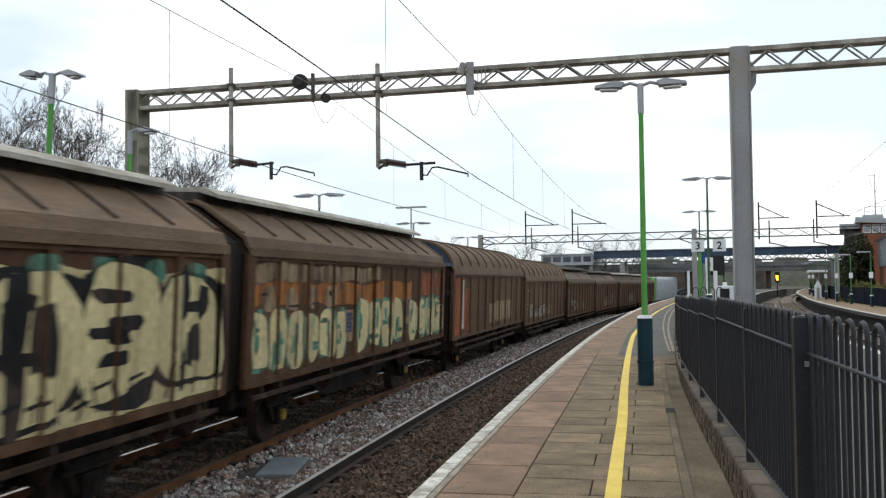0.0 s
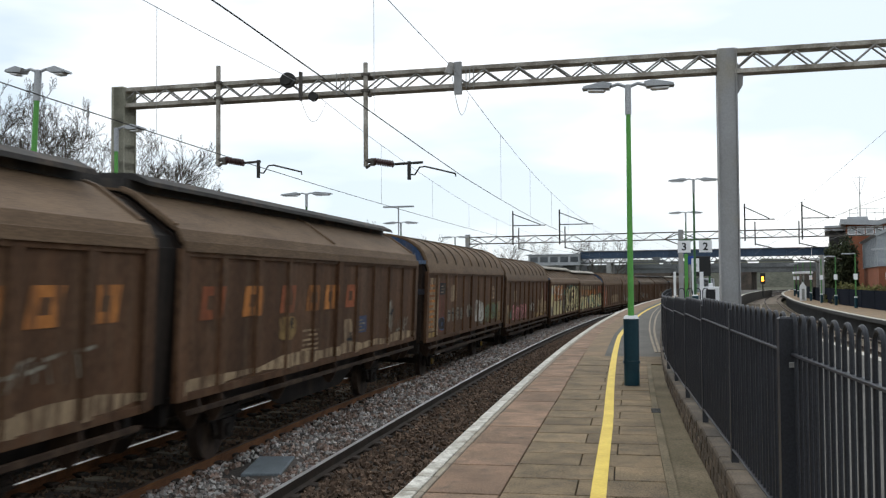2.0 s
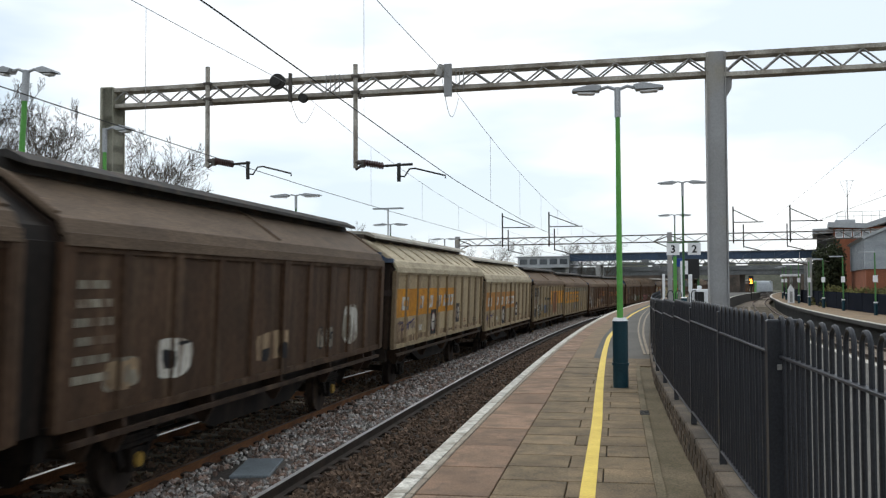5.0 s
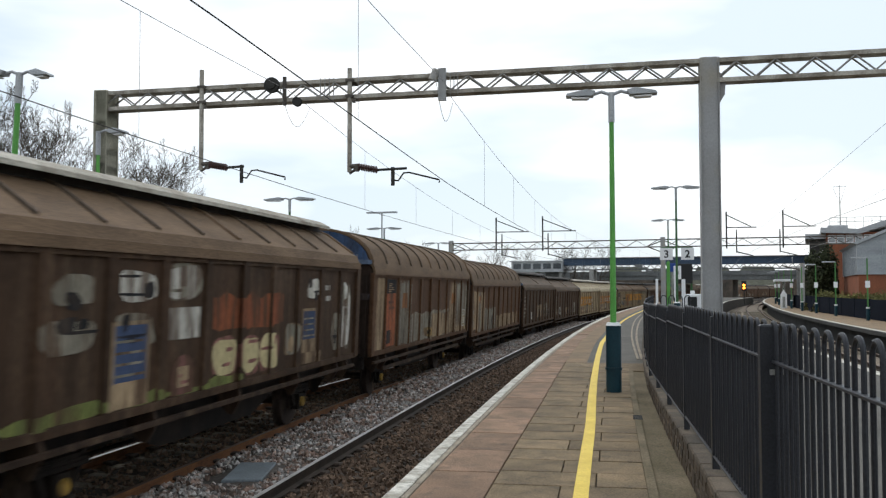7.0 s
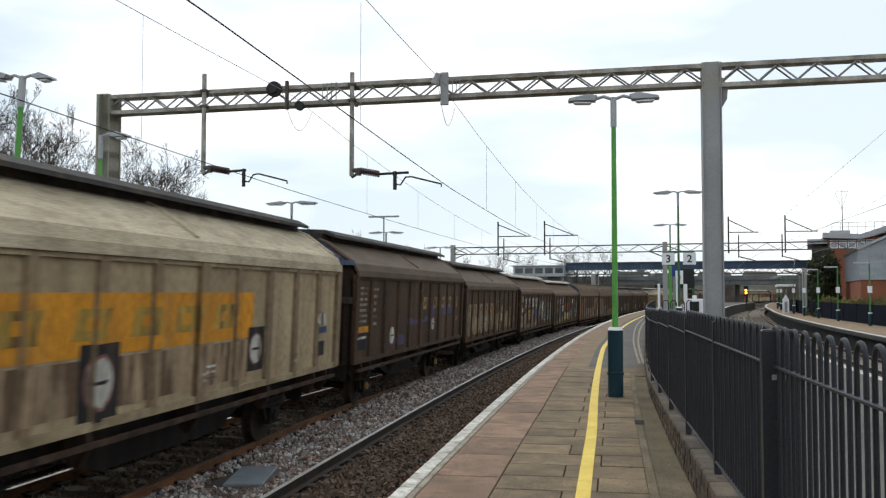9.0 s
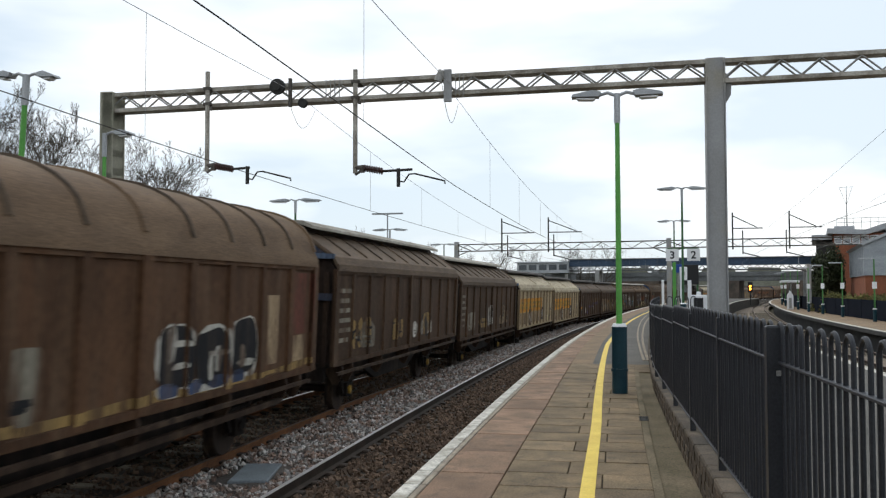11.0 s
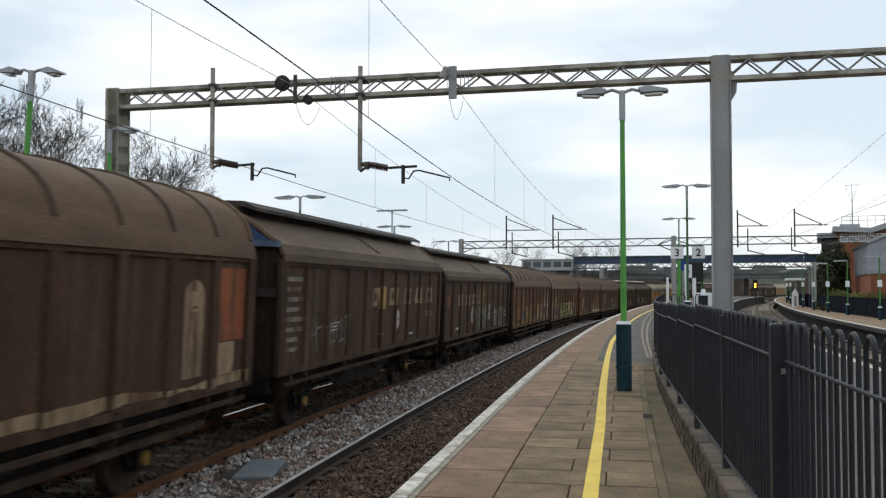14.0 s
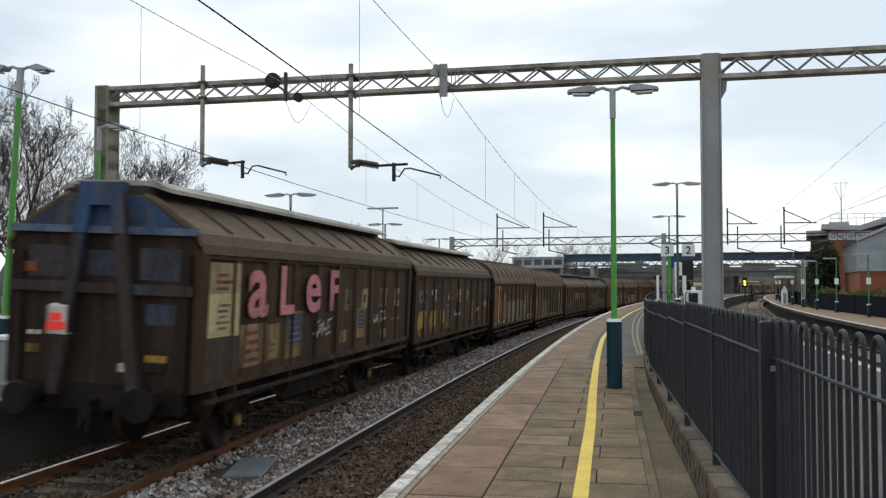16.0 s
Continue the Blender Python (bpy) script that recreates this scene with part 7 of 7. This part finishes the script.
part("bottom_chord", Build().box(-1.2, 1.2, -15.9, 17.1, 4.12, 4.26), M["bridge_grey"], fb).matrix_basis = line_pose(130, -1.7)
part("roof_edge", Build().box(-1.5, 1.5, -15.9, 17.1, 5.72, 5.84), M["bridge_grey"], fb).matrix_basis = line_pose(130, -1.7)
for o in (11.5, -4.6, -15.4):
    for ds in (-1.0, 1.0):
        part("pier", Build().slab(-0.25, 0.25, -0.3, 0.3, -0.9, 4.2, 0.02), M["galv"], fb).matrix_basis = line_pose(130 + ds, o)
st = thing("stair_tower", line_pose(131, 18.4), "pale grey raised landing with windows at the footbridge end", "building")
part("wall", Build().slab(-3, 3, -3.0, 4.4, 3.9, 5.35, 0.03), M["lamp_grey"], st)
for dy in (-2.6, 0.7, 4.0):
    part("leg", Build().slab(-2.6, -2.2, dy - 0.2, dy + 0.2, -1.7, 3.9, 0.02), M["galv"], st)
part("lift_shaft", Build().slab(-1.5, 2.6, -2.8, -0.2, -1.7, 3.9, 0.03), M["bridge_grey"], st)
part("roof", Build().slab(-3.2, 3.2, -3.0, 4.7, 5.35, 5.5, 0.04), M["clad_grey"], st)
for i in range(5):
    part("window", Build().slab(-3.04, -3.0, -2.8 + 1.45 * i, -1.7 + 1.45 * i, 4.35, 5.1, 0.01), M["glass"], st)
for i in range(9):
    stp = part("stair_flight", Build().box(-0.5, 0.5, -0.45, 0.45, 4.4 - 0.4 * i, 4.8 - 0.4 * i), M["bridge_grey"], fb)
    stp.matrix_basis = line_pose(126.4, 10.6 - 0.7 * i - 6)
rb = thing("road_bridge", Matrix(), "dark brick and steel road bridge over the tracks", "bridge")
part("deck", Build().box(-4, 4, -40, 36, 3.0, 3.8), M["bridge_grey"], rb).matrix_basis = line_pose(170, 0)
part("parapet", Build().box(-4.2, -3.9, -40, 36, 3.8, 4.55), M["bridge_grey"], rb).matrix_basis = line_pose(170, 0)
for o0, o1 in ((36, 9.2), (0.4, -4.2), (-11.0, -40)):
    part("abutment", Build().box(-4, 4, min(o0, o1), max(o0, o1), -1.7, 3.0), M["brick_far"], rb).matrix_basis = line_pose(170, 0)

# ---------------- buildings ----------------
gb = thing("grey_clad_building", Matrix.Translation((33.7, 75, -1.75)) @ Matrix.Rotation(radians(-20), 4, "Z"), "grey profiled-metal building on an orange-red brick base", "building")
part("brick_base", Build().box(0, 26, 0, 18, 0, 4.47), M["brick_red"], gb, "orange-red brick lower wall")
part("cladding", Build().prism([(-0.1, 4.47), (26, 4.47), (26, 9.2), (3.4, 8.4), (-0.1, 6.9)], "y", -0.12, 18.1), M["clad_grey"], gb, "grey profiled cladding")
part("roof_edge", Build().prism([(-0.15, 6.9), (3.4, 8.45), (26, 9.25), (26, 9.45), (3.3, 8.65), (-0.4, 7.04)], "y", -0.3, 18.3), M["lamp_grey"], gb)
for i in range(22):
    part("cladding_rib", Build().box(0.6 + i * 1.15, 0.66 + i * 1.15, -0.17, -0.12, 4.5, 7.05 if i < 2 else 8.3), M["clad_grey"], gb)
for i in range(14):
    part("wall_rib", Build().box(-0.16, -0.1, 0.6 + 1.25 * i, 0.68 + 1.25 * i, 4.5, 6.88), M["clad_grey"], gb)
bb = thing("brick_block", Matrix.Translation((43.7, 110, -2.2)) @ Matrix.Rotation(radians(-21.5), 4, "Z"), "red brick office block with a pale overhanging roof", "building")
part("wing", Build().box(0, 1.8, 0, 12, 0, 9.4), M["dark"], bb)
part("wing_roof", Build().slab(-0.5, 1.75, -0.5, 12, 9.6, 10.2, 0.05), M["lamp_grey"], bb)
part("wall", Build().box(1.8, 34, -2, 16, 0, 10.2), M["brick_red"], bb)
part("roof", Build().prism([(1.2, 10.2), (1.2, 10.8), (5.2, 10.55), (9.5, 12.0), (34, 13.6), (34, 12.9), (9.5, 11.3), (5.2, 10.0)], "y", -3, 17), M["lamp_grey"], bb)
# windows and panes are coloured pale: the bright sky reflection is painted in
for i in range(6):
    w_ = part("window", Build().slab(1.95 + i * 0.95, 2.8 + i * 0.95, -2.06, -2.0, 8.95, 9.95, 0.02), M["white"], bb)
    part("pane", Build().box(2.05 + i * 0.95, 2.7 + i * 0.95, -2.09, -2.06, 9.1, 9.6), M["lamp_grey"], w_, "pane coloured pale for the sky it reflects")
for i in range(12):
    part("railing_post", Build().rod((2.2 + i * 0.9, -1.5, 10.4), (2.2 + i * 0.9, -1.5, 12.0), 0.03, n=5), M["lamp_grey"], bb)
for z in (11.5, 12.0):
    part("railing_bar", Build().rod((2.2, -1.5, z), (12.1, -1.5, z), 0.03, n=5), M["lamp_grey"], bb)
for z in (7.4, 5.2):
    part("wall_vent", Build().slab(1.0, 1.45, -0.12, 0.0, z, z + 0.9, 0.02), M["white"], bb)
part("lift_housing", Build().slab(2.0, 4.2, 0, 6, 10.6, 11.2, 0.05), M["lamp_grey"], bb)
an = thing("aerial_mast", Matrix.Translation((47.6, 110.5, 8.4)), "lattice aerial mast on the brick block's roof", "aerial")
part("pole", Build().rod((0, 0, 0), (0, 0, 5.5), 0.09, 0.03), M["mast"], an)
part("spokes", Build().rod((0, 0, 3.2), (-0.8, 0, 5.2), 0.02).rod((0, 0, 3.2), (0.7, 0, 5.4), 0.02).rod((-0.9, 0, 5.3), (0.9, 0, 5.4), 0.02), M["mast"], an)


# ---------------- trees, scrub and distance ----------------
def bare_tree(name, at, height, spread, seed, levels=5, label="bare winter tree with a dense crown of fine twigs", thick=0.24):
    """A leafless tree: a tapered trunk, limbs that sweep upwards, and fine twigs along them."""
    r = random.Random(seed)
    trunk, twigs = Build(), Build()

    def grow(p, d, ln, rad, lv):
        n = 6 if lv == 0 else 4 if lv < 3 else 3
        for k in range(n):
            q = p + d * (ln / n)
            thin = max(rad * (0.86 if lv else 0.82), 0.006)
            (trunk if lv < 2 else twigs).rod(p, q, rad, thin, 7 if lv < 1 else 5 if lv < 2 else 3, False)
            p, rad = q, thin
            d = (d + Vector((r.gauss(0, 0.09), r.gauss(0, 0.09), r.gauss(0.05, 0.05)))).normalized()
            if lv >= levels or (lv == 0 and k < 1):
                continue
            for j in range((3 if k < n - 1 else 4) if lv == 0 else 2 if k == n - 1 else r.choice((1, 1, 2)) if lv < 3 else r.choice((0, 1, 1, 1))):
                side = Matrix.Rotation(r.uniform(0, 6.28), 3, d) @ d.orthogonal().normalized()
                t = r.uniform(0.55, 1.05) * spread * (1.15 if lv == 0 else 0.9)
                e = (d + side * t + Vector((0, 0, 0.10))).normalized()
                far = ln * r.uniform(0.42, 0.62) * ((1.0 - 0.35 * k / n) if lv else (1.12 - 0.55 * k / n))
                grow(p, e, far, max(rad * r.uniform(0.42, 0.6), 0.0075), lv + 1)
    grow(Vector((0, 0, 0)), Vector((0, 0, 1)), height * 0.72, thick, 0)
    root = thing(name, Matrix.Translation(at), label, "tree")
    part("trunk", trunk, M["bark"], root)
    tagged(part("crown", twigs, M["twig"], root), kind="stuff")
    return root


def clump(name, at, size, count, leaf, m, seed, label, category):
    """Foliage of many small leaves over a bent stem, with an uneven outline."""
    r = np.random.RandomState(seed)
    lobes = [(r.uniform(-0.6, 0.6, 3) * np.array(size), r.uniform(0.35, 0.7)) for _ in range(9)]
    v, f = [], []
    for i in range(count):
        c, k = lobes[i % 9]
        d = r.normal(size=3)
        d /= np.linalg.norm(d)
        p = c + d * k * np.array(size) * r.uniform(0.5, 1.05)
        p[2] += size[2]
        a, b_ = r.normal(size=3), r.normal(size=3)
        a, b_ = a / np.linalg.norm(a) * leaf, b_ / np.linalg.norm(b_) * leaf * 0.6
        n = len(v)
        v += [tuple(p - a), tuple(p + b_), tuple(p + a), tuple(p - b_)]
        f.append((n, n + 1, n + 2, n + 3))
    me = bpy.data.meshes.new(name)
    me.from_pydata(v, [], f)
    me.materials.append(m)
    root = thing(name, Matrix.Translation(at), label, category)
    ob = new("crown", me)
    ob.parent = root
    tagged(ob, kind="stuff")
    part("trunk", Build().rod((0, 0, 0), (0, 0, size[2] * 1.5), 0.16, 0.06, 8), M["bark"], root)
    return root


for k, (x, y, h, lv, th_) in enumerate(((-18.7, 40, 11.2, 5, 0.19), (-22.4, 42, 12.0, 5, 0.22), (-20.6, 46, 12.0, 5, 0.19), (-15.9, 46, 10.4, 5, 0.16), (-17.2, 52, 10.4, 5, 0.14), (-26.5, 45, 12.4, 4, 0.22),
                                       (-15.7, 60, 9.6, 4, 0.14), (-9.6, 92, 9.4, 4, 0.14), (-4.6, 100, 8.4, 4, 0.14))):
    bare_tree("bare_tree", (x, y, -1.75), h, 0.95, 3 + 5 * k, lv, thick=th_)
for k, (x, y, h, sd) in enumerate(((8.0, 150, 9.8, 21), (13.0, 152, 9.6, 22), (20.2, 160, 10.0, 23), (26.8, 160, 10.6, 24), (4.0, 148, 8.8, 25), (74, 150, 8.0, 26), (24.0, 165, 10.2, 27))):
    bare_tree("bare_tree", (x, y, -1.75), h, 0.95, sd, 4, "distant bare tree beyond the station", 0.22)
clump("evergreen_tree", (36.6, 90, -1.75), (1.6, 1.8, 3.6), 9000, 0.17, M["evergreen"], 4, "dark evergreen tree beside the buildings", "tree")
clump("evergreen_tree", (38.9, 93, -1.75), (1.4, 1.6, 3.0), 5000, 0.17, M["evergreen"], 5, "dark evergreen tree beside the buildings", "tree")
for k, (x, y) in enumerate(((30.0, 68.5), (31.6, 71.5), (33.0, 73.5), (30.6, 74.0), (32.2, 79.0), (34.2, 72.0), (31.4, 67.0), (32.8, 69.5))):
    clump("scrub_bush", (x, y, -1.0), (1.1, 1.5, 1.15), 2600, 0.10, M["scrub"], 30 + k, "yellow-green scrub behind the platform fence", "bush")
for k in range(9):
    clump("hedge_bush", (-13.2 - 1.0 * (k % 3) - 0.2 * k, 19 + 3.4 * k, -1.75), (1.8, 2.0, 1.35), 2200, 0.09, M["evergreen"] if k % 3 else M["scrub"], 60 + k, "tangled dark hedge behind the platform across", "bush")
b = Build()
for k in range(60):
    a = radians(150 - 150 * k / 59)
    r_ = 420 + 30 * math.sin(k * 1.7)
    h_ = 9 + 3.0 * math.sin(k * 0.9) + 2 * math.sin(k * 2.3)
    b.add([(r_ * math.cos(a - 0.03), r_ * math.sin(a - 0.03), -1.75), (r_ * math.cos(a + 0.03), r_ * math.sin(a + 0.03), -1.75), (r_ * math.cos(a + 0.015) * 1.05, r_ * math.sin(a + 0.015) * 1.05, h_), (r_ * math.cos(a - 0.015) * 1.05, r_ * math.sin(a - 0.015) * 1.05, h_ * 0.97)], [(0, 1, 2, 3)])
structure("backdrop_woods", b, M["hill"], "dim brown-green woods on the horizon", "woods", kind="stuff")


def motions():
    walk(cam, [(t, pose(*EYE, rx, ry, rz)) for t, rx, ry, rz in TURNS],
         [(0.0, 0.38), (4.2, 0.32), (9.2, 0.32), (11.5, 0.23), (13.0, 0.17), (16.0, 0.14)])
    for ob, back in TRAIN:
        walk(ob, [(i * 0.5, line_pose(train_at(i * 0.5) + back + (-0.25 if i % 2 else 0.25 if i else 0.05), TRACK_TRAIN, RAIL + CANT / 2, LEAN)) for i in range(33)])


motions()
